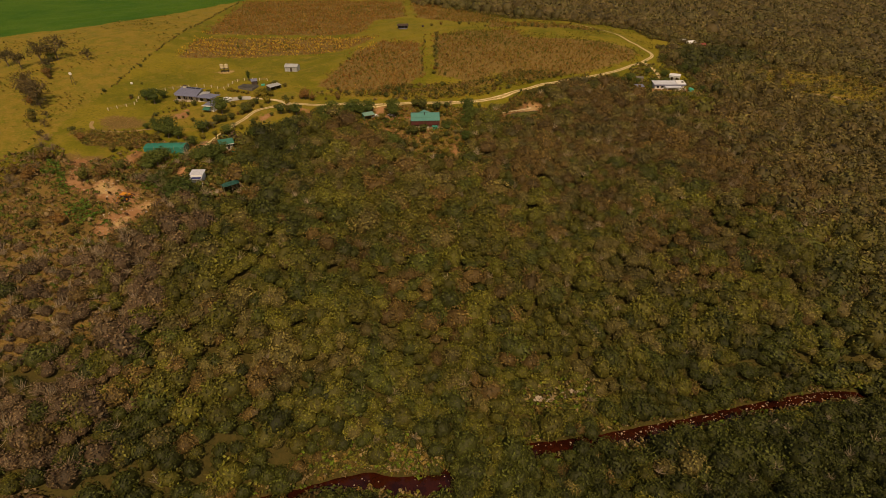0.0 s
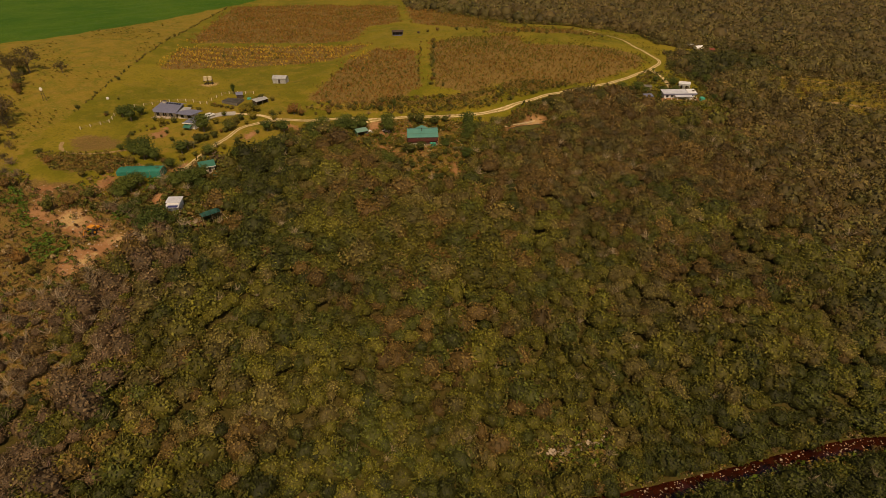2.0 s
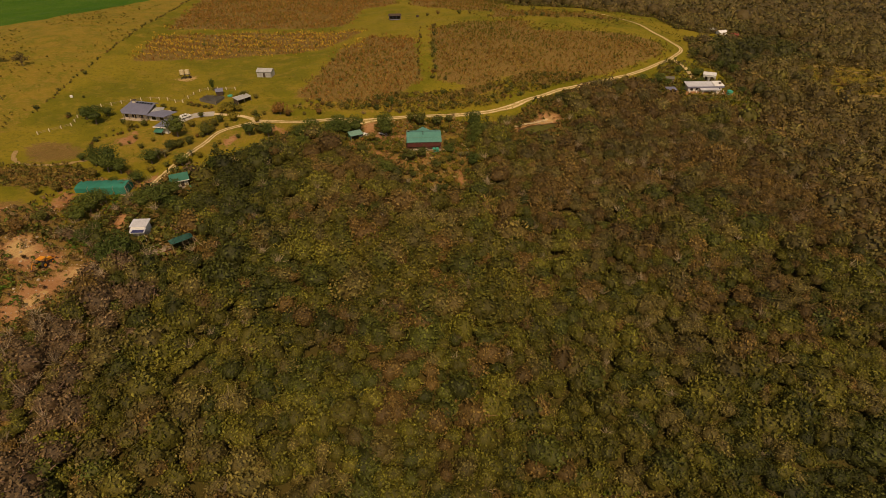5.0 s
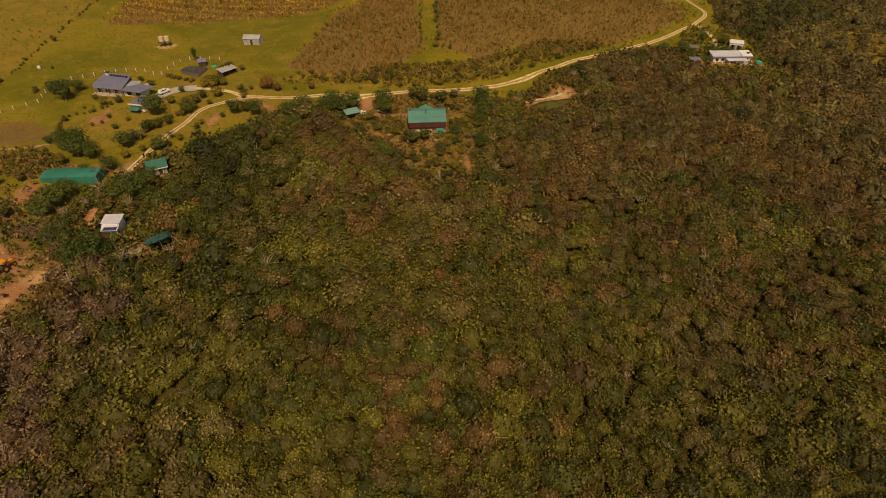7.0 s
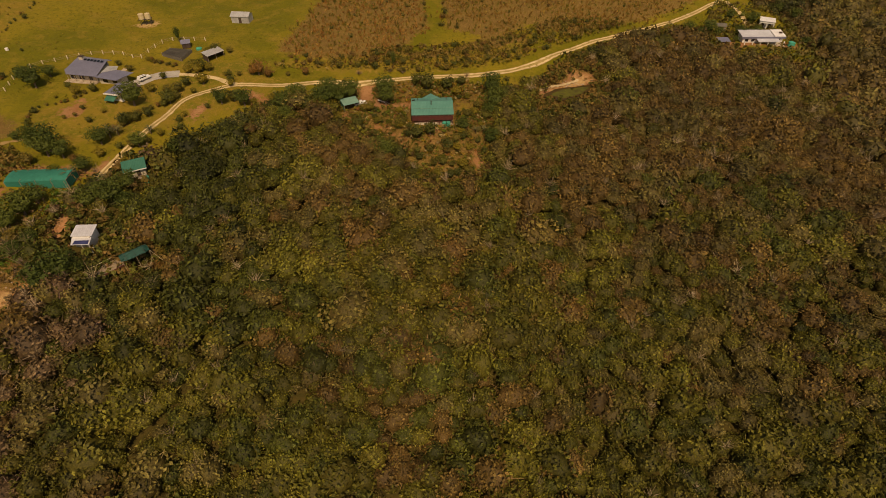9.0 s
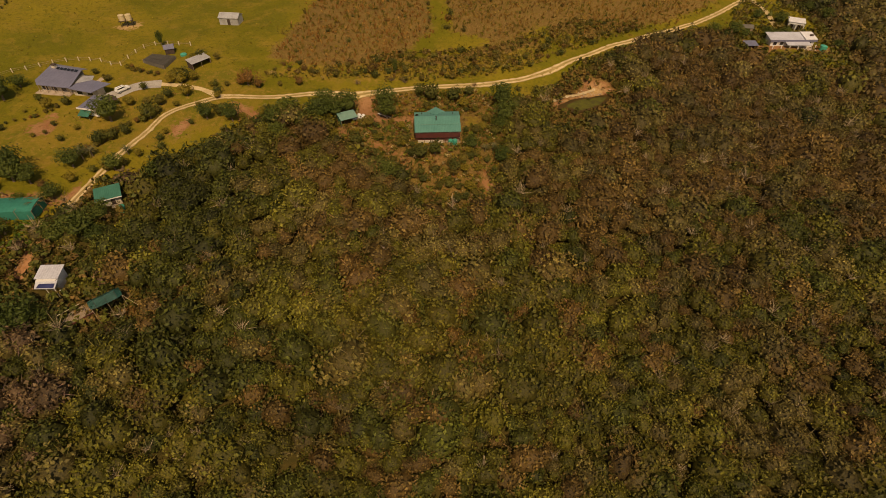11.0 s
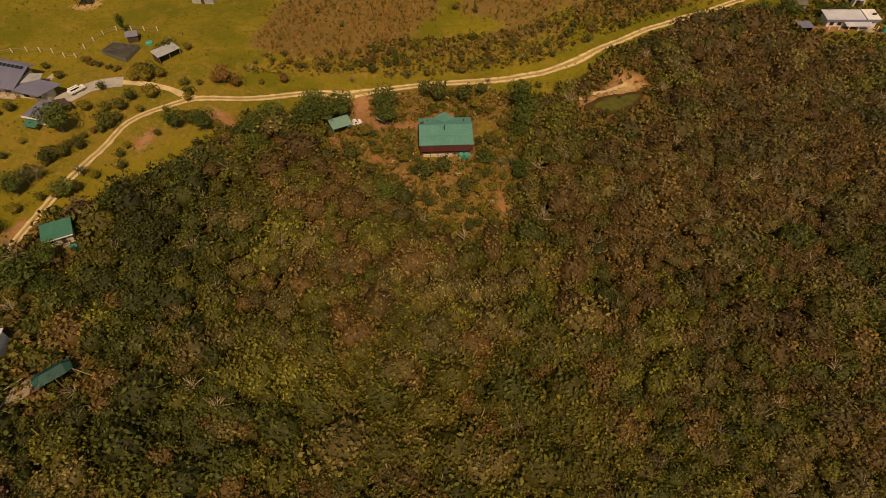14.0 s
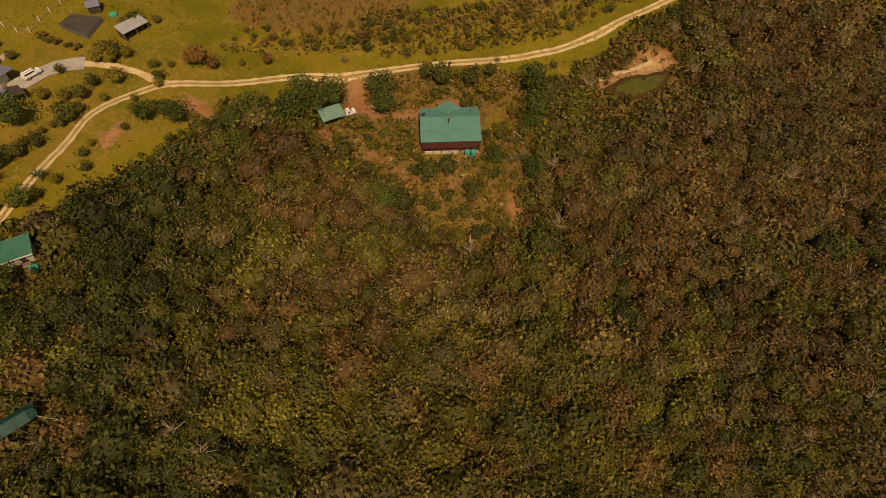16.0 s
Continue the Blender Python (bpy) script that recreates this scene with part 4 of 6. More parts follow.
# ---------------------------------------------------------------- the green-roofed house
def green_house():
    t = thing("house", -8.1, 239.3, 2.0, 2.5, "timber house with a teal-green sheet roof and a dark red veranda", "house")
    x0, x1, f0, f1, b0 = -6.5, 6.5, -5.6, -2.6, 4.7
    part("wall", box(-6.0, 6.0, -2.9, -2.7, 0, 3.4), REDWOOD, t)
    part("wall", box(-6.0, 6.0, 4.1, 4.3, 0, 3.4), CREAM, t)
    for s in (-1, 1):
        part("wall", box(s * 6.0 - 0.1, s * 6.0 + 0.1, -2.7, 4.1, 0, 3.45), CREAM, t)
    part("plinth", box(-6.4, 6.4, -5.6, 4.4, -1.6, 0.0), STONE, t, "rough pale stone plinth")
    part("veranda_floor", box(-6.4, 6.4, -5.7, -2.9, 0.0, 0.12), TIMBER, t)
    part("roof", slab([(x0, f0, 3.35), (x1, f0, 3.35), (x1, f1, 3.85), (x0, f1, 3.85)], 0.1), TEAL, t, "teal-green veranda roof sheets")
    part("roof", slab([(x0, f1 + 0.02, 3.93), (x1, f1 + 0.02, 3.93), (x1, 0.6, 4.7), (x0, 0.6, 4.7)], 0.1), TEAL, t)
    part("roof", slab([(x0, 0.62, 4.7), (x1, 0.62, 4.7), (x1, b0, 3.7), (x0, b0, 3.7)], 0.1), TEAL, t)
    part("flashing", box(x0 + 0.3, x1 - 0.5, f1 - 0.02, f1 + 0.02, 3.9, 3.96), PALETEAL, t, "pale joint strip across the roof")
    part("porch_roof", slab([(-3.0, 4.6, 3.78), (-0.6, 1.4, 4.62), (-0.2, 5.9, 4.62), (-0.3, 6.0, 4.5)], 0.1), TEAL, t)
    part("porch_roof", slab([(-0.6, 1.4, 4.64), (2.6, 4.6, 3.76), (-0.1, 6.0, 4.5), (-0.2, 5.9, 4.64)], 0.1), TEAL, t)
    for px in (-1.6, 1.2):
        part("porch_post", rod((px, 5.0, -0.4), (px, 5.0, 3.9), 0.1), REDWOOD, t)
    part("fascia", box(x0, x1, f0 - 0.06, f0 - 0.01, 3.0, 3.22), DARKTIMBER, t)
    part("veranda_screen", box(-6.3, 6.3, -5.7, -5.55, 1.5, 2.9), REDWOOD, t, "dark red veranda boards under the eave")
    part("rail", box(-6.3, 6.3, -5.72, -5.6, 0.95, 1.08), REDWOOD, t)
    for k in range(7):
        px = -6.2 + k * 12.4 / 6
        part("veranda_post", box(px - 0.08, px + 0.08, -5.68, -5.52, 0.12, 3.1), REDWOOD, t)
    for k in range(4):
        px = -5.6 + k * 1.8
        part("panel", box(px, px + 1.6, -5.95, -5.75, -0.1, 0.85, 0.03), CREAM, t, "pale canvas panel below the veranda")
    for k in range(4):
        window(t, -4.4 + k * 2.9, -2.9, 1.0, 1.5, 1.4)
    part("flue", rod((-0.3, -1.0, 4.2), (-0.3, -1.0, 5.5), 0.12), DARKTIMBER, t)
    part("cowl", rod((-0.3, -1.0, 5.5), (-0.3, -1.0, 5.75), 0.24, r2=0.05), DARKTIMBER, t)
    part("solar_panel", slab([(-6.2, 0.9, 4.78), (-5.3, 1.4, 4.66), (-5.3, 2.6, 4.36), (-6.2, 2.1, 4.48)], 0.07), GLASS, t)
    for px in (-4.4, 4.6):
        part("vent_pipe", rod((px, 2.6, 4.0), (px, 2.6, 4.8), 0.07), DARKTIMBER, t)
    for k, px in enumerate((3.5, 4.8)):
        part("water_butt", rod((px, -6.5, -0.3), (px, -6.5, 1.25 - 0.2 * (k == 2)), 0.62, 12), TEALPLASTIC, t, "round teal plastic rainwater tank")


green_house()


def carport():
    t = thing("carport", -34.2, 242.2, 3.2, 27, "open carport with a teal-green sheet roof", "carport")
    part("roof", slab([(-2.6, -1.9, 2.3), (2.6, -1.9, 2.3), (2.6, 1.9, 2.75), (-2.6, 1.9, 2.75)], 0.09), PALETEAL, t)
    for px in (-2.4, 2.4):
        for py, h in ((-1.7, 2.2), (1.7, 2.62)):
            part("post", rod((px, py, -0.3), (px, py, h), 0.07), TIMBER, t)
    part("wall", box(-2.5, -2.4, -1.7, 1.7, 0, 2.2), DARKTEAL, t)


carport()


# ---------------------------------------------------------------- vehicles
def car(name, x, y, turn, pickup, label, z=None):
    t = thing(name, x, y, (land_at(x, y) if z is None else z) + 0.26, turn, label, "car", "parked vehicles")
    t.scale = (0.8, 0.84, 0.88)
    def shell(profile, half, top_half):
        bm = bmesh.new()
        rows = [[bm.verts.new((px, s * (half + (top_half - half) * max(0, min(1, (pz - 0.95) / 0.7))), pz)) for px, pz in profile] for s in (-1, 1)]
        bm.faces.new(rows[0]), bm.faces.new(rows[1][::-1])
        for i in range(len(profile)):
            j = (i + 1) % len(profile)
            bm.faces.new((rows[0][i], rows[1][i], rows[1][j], rows[0][j]))
        bmesh.ops.bevel(bm, geom=bm.edges[:], offset=0.05, segments=2, affect="EDGES")
        return bm
    L = 2.5
    part("body", shell([(-L, 0.35), (L, 0.35), (L, 0.75), (L - 0.15, 0.98), (-L, 1.0)], 0.88, 0.86), CARPAINT, t)
    c0 = -0.3 if pickup else -2.35
    part("cabin", shell([(c0, 0.96), (1.45, 0.96), (0.75, 1.66), (c0 + 0.2, 1.7)], 0.84, 0.66), CARPAINT, t)
    part("windscreen", slab([(1.47, -0.68, 1.03), (1.47, 0.68, 1.03), (0.87, 0.58, 1.6), (0.87, -0.58, 1.6)], 0.02), GLASS, t)
    for s in (-1, 1):
        part("side_window", box(c0 + 0.35, 0.7, s * 0.80 - 0.03, s * 0.80 + 0.03, 1.1, 1.48), GLASS, t)
        part("headlight", box(L - 0.05, L + 0.02, s * 0.68 - 0.14, s * 0.68 + 0.14, 0.66, 0.82), ZINC, t)
        for px in (-1.5, 1.55):
            w = part("wheel", rod((px, s * 0.70, 0.2), (px, s * 0.92, 0.2), 0.36, 14), RUBBER, t)
            part("rim", rod((px, s * 0.91, 0.2), (px, s * 0.935, 0.2), 0.2, 10), ZINC, w)
    if pickup:
        part("load_bed", box(-2.4, -0.45, -0.74, 0.74, 1.0, 1.06), DARKTIMBER, t, "dark open load bed")
    else:
        for s in (-1, 1):
            part("roof_rail", box(-1.9, 0.5, s * 0.5 - 0.03, s * 0.5 + 0.03, 1.7, 1.77), DARKTIMBER, t)


car("station_wagon", -100.1, 249.1, 54, False, "white station wagon parked on the grey paved drive")
car("pickup_truck", -31.2, 244.2, 27, True, "white pickup truck nosing out of the green carport", 3.0)


def trailer():
    t = thing("trailer", -24.2, 246.2, land_at(-24.2, 246.2), -35, "small pale flatbed trailer parked under trees", "trailer")
    part("bed", box(-1.5, 1.5, -0.7, 0.7, 0.45, 0.56), DARKTIMBER, t)
    for s in (-1, 1):
        part("side", box(-1.5, 1.5, s * 0.7 - 0.04, s * 0.7 + 0.04, 0.56, 0.9), PLASTER, t)
        part("wheel", rod((-0.3, s * 0.75, 0.3), (-0.3, s * 0.95, 0.3), 0.3, 12), RUBBER, t)
    part("drawbar", rod((1.5, 0, 0.45), (2.8, 0, 0.4), 0.06), PLASTER, t)


trailer()


# ---------------------------------------------------------------- the farmhouse with blue-grey roofs
def farmhouse():
    t = thing("farmhouse", -118.5, 250.5, 10.0, -9, "low farmhouse with blue-grey sheet roofs and deep eaves", "house")
    # main roof: one broad slope to the south, a short one behind
    part("wall", box(-4.6, 5.0, -2.2, -2.0, -0.4, 2.4), CREAM, t)
    part("wall", box(-4.6, 5.0, 4.6, 4.8, -0.4, 3.2), CREAM, t)
    for px in (-4.6, 5.0):
        part("wall", box(px - 0.1, px + 0.1, -2.0, 4.6, -0.4, 2.6), CREAM, t)
    part("roof", slab([(-6.0, -1.6, 2.75), (-4.2, -3.6, 2.45), (6.3, -3.9, 2.4), (5.6, 4.0, 4.0), (-5.4, 5.6, 4.1)], 0.14), SLATE, t, "broad blue-grey main roof")
    part("roof", slab([(-6.0, -1.5, 2.72), (-5.4, 5.65, 4.07), (5.6, 4.05, 3.97), (5.8, 6.0, 3.4), (-6.4, 7.6, 3.4)], 0.12), SLATE, t)
    for k in range(6):
        part("solar_panel", slab([(-2.4 + k * 1.25, 3.6 - 0.15 * k, 3.98), (-1.5 + k * 1.25, 3.5 - 0.15 * k, 3.98), (-1.5 + k * 1.25, 4.4 - 0.15 * k, 4.16), (-2.4 + k * 1.25, 4.5 - 0.15 * k, 4.16)], 0.06), GLASS, t)
    part("chimney", box(-4.2, -3.0, 4.0, 5.1, 3.4, 4.7, 0.04), CREAM, t)
    part("chimney_cap", box(-4.3, -2.9, 3.9, 5.2, 4.7, 4.85), DARKTIMBER, t)
    part("veranda_floor", box(-5.4, 5.6, -4.4, -2.2, -0.8, 0.1), STONE, t)
    for k in range(5):
        px = -4.0 + k * 2.4
        part("veranda_post", box(px - 0.07, px + 0.07, -3.6, -3.46, 0.1, 2.36), TIMBER, t)
    for k in range(3):
        window(t, -3.2 + k * 2.9, -2.2, 0.2, 1.9, 1.8)
    # linking wing to the east
    part("wing_roof", slab([(6.2, -4.2, 2.35), (14.0, -5.5, 2.4), (16.7, 0.0, 2.7), (10.4, 1.0, 2.7), (6.8, -1.4, 2.6)], 0.14), SLATE, t, "blue-grey wing roof")
    part("link_roof", slab([(6.2, -1.2, 2.55), (10.2, 1.1, 2.65), (9.4, 3.4, 2.8), (6.0, 3.0, 2.8)], 0.12), ZINC, t, "pale grey link roof")
    part("wing_wall", box(6.6, 14.2, -3.4, -3.2, -1.2, 2.3), CREAM, t)
    part("wing_wall", box(14.1, 14.3, -3.2, -0.6, -1.2, 2.4), CREAM, t)
    part("wing_wall", box(10.0, 14.1, -0.7, -0.5, -1.2, 2.5), CREAM, t)
    for px in (8.6, 11.8):
        window(t, px, -3.4, 0.3, 1.8, 1.5)
    # lower annex to the south-east
    part("annex_roof", slab([(13.6, -11.8, 1.3), (18.8, -12.2, 1.3), (18.2, -5.8, 1.8), (14.6, -5.6, 1.8)], 0.14), SLATE, t, "blue-grey annex roof")
    part("annex_wall", box(14.0, 18.4, -11.2, -11.05, -2.2, 1.15), PLASTER, t)
    for px in (14.0, 18.4):
        part("annex_wall", box(px - 0.08, px + 0.08, -11.05, -6.0, -2.2, 1.25), PLASTER, t)
    part("fascia", slab([(13.5, -12.05, 1.42), (18.9, -12.45, 1.42), (18.9, -12.3, 1.42), (13.5, -11.9, 1.42)], 0.42), PLASTER, t)
    part("awning", slab([(14.2, -13.6, -0.1), (17.6, -13.9, -0.1), (17.6, -11.4, 0.7), (14.2, -11.3, 0.7)], 0.08), DARKTEAL, t, "dark green canvas awning")
    for px in (14.4, 17.4):
        part("awning_post", rod((px, -13.5, -2.6), (px, -13.5, -0.1), 0.06), TIMBER, t)
    part("terrace", box(13.4, 19.0, -14.2, -11.2, -2.8, -2.0), STONE, t)
    part("carport_roof", slab([(16.0, -4.6, 1.0), (18.6, -3.2, 1.0), (21.6, -5.2, 0.9), (19.2, -6.9, 0.9)], 0.1), DARKTIMBER, t)
    for px, py in ((18.4, -3.6), (21.2, -5.2), (19.2, -6.5)):
        part("carport_post", rod((px, py, -2.6), (px, py, 0.85), 0.07), TIMBER, t)
    part("yard", box(7.6, 11.0, 4.6, 7.4, -0.5, 0.15), STONE, t, "pale stone-paved back yard")


farmhouse()


# ---------------------------------------------------------------- outbuildings
gable_shed("shed", -80.2, 294.6, -6, 6.6, 4.2, 2.5, 3.4, ZINC, ZINC, "grey corrugated gabled shed standing in open grass")
gable_shed("hut", -94.4, 273.0, 20, 2.6, 2.2, 1.9, 2.6, DARKTIMBER, SLATE, "small dark timber hut beside a shade-net pen")
gable_shed("hut", 111.9, 312.4, -10, 3.8, 3.0, 1.9, 2.5, TIMBER, GREYNET, "small hut with a grey-green roof among garden shrubs")


def lean_shed(name, x, y, turn, w, d, low, high, roof, wall, label, z=None):
    z = land_at(x, y) if z is None else z
    t = thing(name, x, y, z - 0.1, turn, label, "shed")
    part("roof", slab([(-w / 2 - 0.2, -d / 2 - 0.3, low), (w / 2 + 0.2, -d / 2 - 0.3, low), (w / 2 + 0.2, d / 2 + 0.2, high), (-w / 2 - 0.2, d / 2 + 0.2, high)], 0.09), roof, t)
    part("wall", box(-w / 2, w / 2, d / 2 - 0.1, d / 2, 0, high - 0.15), wall, t)
    part("wall", box(-w / 2, -w / 2 + 0.1, -d / 2, d / 2 - 0.1, 0, low - 0.05), wall, t)
    part("wall", box(w / 2 - 0.1, w / 2, -d / 2, d / 2 - 0.1, 0, low - 0.05), wall, t)
    for k in range(3):
        px = -w / 2 + 0.1 + k * (w - 0.2) / 2
        part("post", rod((px, -d / 2, -0.2), (px, -d / 2, low - 0.02), 0.07), TIMBER, t)
    return t


lean_shed("shed", -82.3, 264.4, 50, 6.2, 3.0, 2.1, 2.6, ZINC, DARKTIMBER, "long open shed with a pale galvanised roof")
lean_shed("shed", 107.8, 298.6, 2, 4.4, 3.0, 2.2, 2.7, SLATE, REDWOOD, "small shed with a blue-grey roof below the track")


def net_pen():
    z = land_at(-96.0, 266.0)
    t = thing("net_pen", -95.9, 265.6, z, 0, "low garden pen roofed with sagging grey shade net", "pen")
    c = [(-4.6, 0.6), (-3.2, 4.9), (4.6, 3.4), (3.4, -3.6)]
    bm = bmesh.new()
    rows = []
    for i in range(7):
        u = i / 6
        row = []
        for j in range(7):
            v = j / 6
            p = [(1 - u) * ((1 - v) * c[0][k] + v * c[3][k]) + u * ((1 - v) * c[1][k] + v * c[2][k]) for k in (0, 1)]
            row.append(bm.verts.new((p[0], p[1], 1.15 - 0.05 * (i % 2) * (j % 2) + 0.03 * math.sin(3 * i + j))))
        rows.append(row)
    for i in range(6):
        for j in range(6):
            bm.faces.new((rows[i][j], rows[i + 1][j], rows[i + 1][j + 1], rows[i][j + 1]))
    bmesh.ops.solidify(bm, geom=bm.faces[:], thickness=0.03)
    part("net", bm, GREYNET, t)
    for a, b in zip(c, c[1:] + c[:1]):
        part("side_net", slab([(*a, 1.13), (*b, 1.13), (b[0] * 1.01, b[1] * 1.01, 1.13), (a[0] * 1.01, a[1] * 1.01, 1.13)], 1.2), GREYNET, t)
        part("post", rod((*a, -0.2), (*a, 1.4), 0.07), TIMBER, t)


net_pen()


def tank_stand():
    z = land_at(-115.2, 291.5)
    t = thing("tank_stand", -115.2, 291.5, z, 12, "two cream water tanks on a dark timber stand", "water tank")
    for px in (-1.8, 0, 1.8):
        for py in (-0.8, 0.8):
            part("leg", rod((px, py, -0.2), (px, py, 2.0), 0.09), DARKTIMBER, t)
    part("deck", box(-2.2, 2.2, -1.1, 1.1, 2.0, 2.15), DARKTIMBER, t)
    for px in (-1.1, 1.1):
        k = part("tank", rod((px, 0, 2.15), (px, 0, 3.9), 0.98, 16), TANK, t)
        part("lid", rod((px, 0, 3.9), (px, 0, 4.15), 0.95, 16, 0.3), TANK, k)
    for s in (-1, 1):
        part("brace", rod((-1.8, s * 0.8, 0.2), (0, s * 0.8, 1.9), 0.05), DARKTIMBER, t)


tank_stand()


def net_tunnel():
    x0, x1, y0, y1 = -117.5, -101.0, 196.8, 202.6
    z = land_at(-109, 200) + 0.1
    t = thing("net_tunnel", -108.0, 199.4, z, 3, "long plant shelter covered with green shade net", "net tunnel")
    bm = bmesh.new()
    rows = []
    prof = ((-2.6, 0.0), (-2.6, 1.7), (-1.3, 2.0), (0.0, 2.1), (1.3, 2.0), (2.6, 1.75), (2.6, 0.0))
    for i in range(13):
        px = -7.6 + i * 1.27
        sag = -0.13 * (i % 2)
        rows.append([bm.verts.new((px, py, pz + (sag if pz > 0 else -0.8))) for py, pz in prof])
    for a, b in zip(rows, rows[1:]):
        for j in range(len(prof) - 1):
            bm.faces.new((a[j], b[j], b[j + 1], a[j + 1]))
    bm.faces.new(rows[0]), bm.faces.new(rows[-1][::-1])
    part("net", bm, GREENNET, t)
    for i in range(0, 13, 3):
        px = -7.6 + i * 1.27
        for py in (-2.65, 2.65):
            part("post", rod((px, py, -0.8), (px, py, 1.75), 0.06), TIMBER, t)
        part("cross_bar", rod((px, -2.65, 1.74), (px, 2.65, 1.79), 0.05), TIMBER, t)


net_tunnel()


def cottage():
    z = land_at(-86.6, 204.0)
    t = thing("cottage", -86.6, 204.8, z, 26, "small cottage with a dark green sheet roof under trees", "cottage")
    part("wall", box(-2.3, 2.3, -1.7, 1.7, -0.5, 2.2), CREAM, t)
    part("roof", slab([(-2.9, -2.4, 2.25), (2.9, -2.4, 2.25), (2.9, 2.2, 3.0), (-2.9, 2.2, 3.0)], 0.1), DARKTEAL, t)
    part("fascia", box(-2.9, 2.9, -2.5, -2.42, 2.05, 2.3), PLASTER, t)
    part("door", box(0.2, 1.1, -1.78, -1.68, 0, 2.0), DARKTIMBER, t)
    window(t, -1.2, -1.7, 0.8, 1.1, 1.0)
    part("step", box(0.0, 1.3, -2.6, -1.7, -0.5, 0.0), STONE, t)


cottage()


def rain_tank(x, y, r, h, mat, label, z=None):
    t = thing("rain_tank", x, y, (land_at(x, y) if z is None else z) - 0.1, 0, label, "water tank")
    part("drum", rod((0, 0, 0), (0, 0, h), r, 16), mat, t)
    part("lid", rod((0, 0, h), (0, 0, h + 0.25 * r), r * 0.97, 16, r * 0.3), mat, t)


rain_tank(-83.0, 202.0, 0.8, 1.5, TEALPLASTIC, "pale teal rainwater tank beside the cottage")
rain_tank(-89.6, 271.2, 1.0, 0.6, TEALPLASTIC, "teal plastic water tank beside the shade-net pen")
rain_tank(-151.5, 265.2, 0.55, 0.9, PLASTER, "small white round trough standing in open grass")


def white_cottage():
    z = land_at(-90.5, 180.5)
    t = thing("cottage", -89.4, 180.6, z + 0.1, 2, "small cottage with a pale sheet roof and a white lower front", "cottage")
    part("wall", box(-2.0, 2.0, -1.6, 2.0, -1.5, 2.3), PLASTER, t)
    part("roof", slab([(-2.5, -1.2, 2.5), (2.4, -1.2, 2.5), (2.4, 2.4, 3.0), (-2.5, 2.4, 3.0)], 0.1), PALESHEET, t, "pale ribbed roof sheet")
    part("veranda_roof", slab([(-1.9, -3.2, 1.6), (2.3, -3.2, 1.6), (2.3, -1.25, 2.2), (-2.2, -1.25, 2.2)], 0.09), PALESHEET, t)
    for px in (0.5, 2.2):
        part("post", rod((px, -3.2, -1.6), (px, -3.2, 1.48), 0.08), PLASTER, t)
    part("solar_panel", slab([(-1.5, -3.1, 1.7), (2.0, -3.1, 1.7), (2.0, -2.15, 2.0), (-1.2, -2.15, 2.0)], 0.05), BLUEPANEL, t, "dark blue solar panels")
    window(t, -0.4, -1.6, 0.6, 1.2, 1.1)


white_cottage()


def deck():
    t = thing("deck", -81.4, 172.6, 0.5, 46.5, "raised grey timber viewing deck above the thicket", "deck")
    for k in range(19):
        u = -2.9 + k * 0.3
        part("plank", box(u, u + 0.27, -1.5 + 0.1 * max(0, 6 - k), 1.5 + 0.45 * (k / 18), 0, 0.06), TIMBER, t)
    for px in (-2.5, 0, 2.5):
        for py in (-1.2, 1.3):
            part("post", rod((px, py, -5), (px, py, 0), 0.09), TIMBER, t)
    part("beam", box(-2.95, 2.85, -1.68, -1.54, -0.2, 0.02), REDWOOD, t, "red-brown edge beam")
    for px in (-2.8, -1.4, 0.0, 1.4):
        part("rail_post", rod((px, 1.62, -0.2), (px, 1.62, 0.95), 0.05), REDWOOD, t)
    part("rail", rod((-2.8, 1.62, 0.95), (1.6, 1.62, 0.95), 0.05), PALEWOOD, t, "pale hand rail")


deck()


def canopy():
    t = thing("canopy", -76.0, 175.3, 0.5, 41, "dark green canvas canopy with a ridge beside the deck", "canopy")
    bm = bmesh.new()
    rows = []
    for i in range(7):
        u = -3.1 + i * 6.2 / 6
        sag = 0.12 * math.sin(math.pi * i / 6)
        pull = 0.18 if i in (0, 6) else 0.0
        rows.append([bm.verts.new((u, w * (1 - pull), h - sag * abs(w) * 0.4 - (0.5 if i in (0, 6) and abs(w) < 1 else 0))) for w, h in ((-1.55, 2.1), (-0.8, 2.55), (0.0, 3.0), (0.8, 2.55), (1.55, 2.1))])
    for a, b in zip(rows, rows[1:]):
        for j in range(4):
            bm.faces.new((a[j], b[j], b[j + 1], a[j + 1]))
    bmesh.ops.solidify(bm, geom=bm.faces[:], thickness=0.04)
    part("canvas", bm, GREENCANVAS, t)
    for px in (-2.9, 0.0, 2.9):
        for py in (-1.35, 1.35):
            part("pole", rod((px, py, -4), (px, py, 2.1), 0.05), TIMBER, t)
    for px in (-2.0, 0.0, 2.0):
        part("seam", rod((px, -1.5, 2.14), (px, 0.0, 2.99), 0.03, 5), DARKTIMBER, t)
    part("rope", rod((3.0, -1.5, 2.1), (4.6, -2.4, -1.5), 0.04, 5), PALEWOOD, t)


canopy()


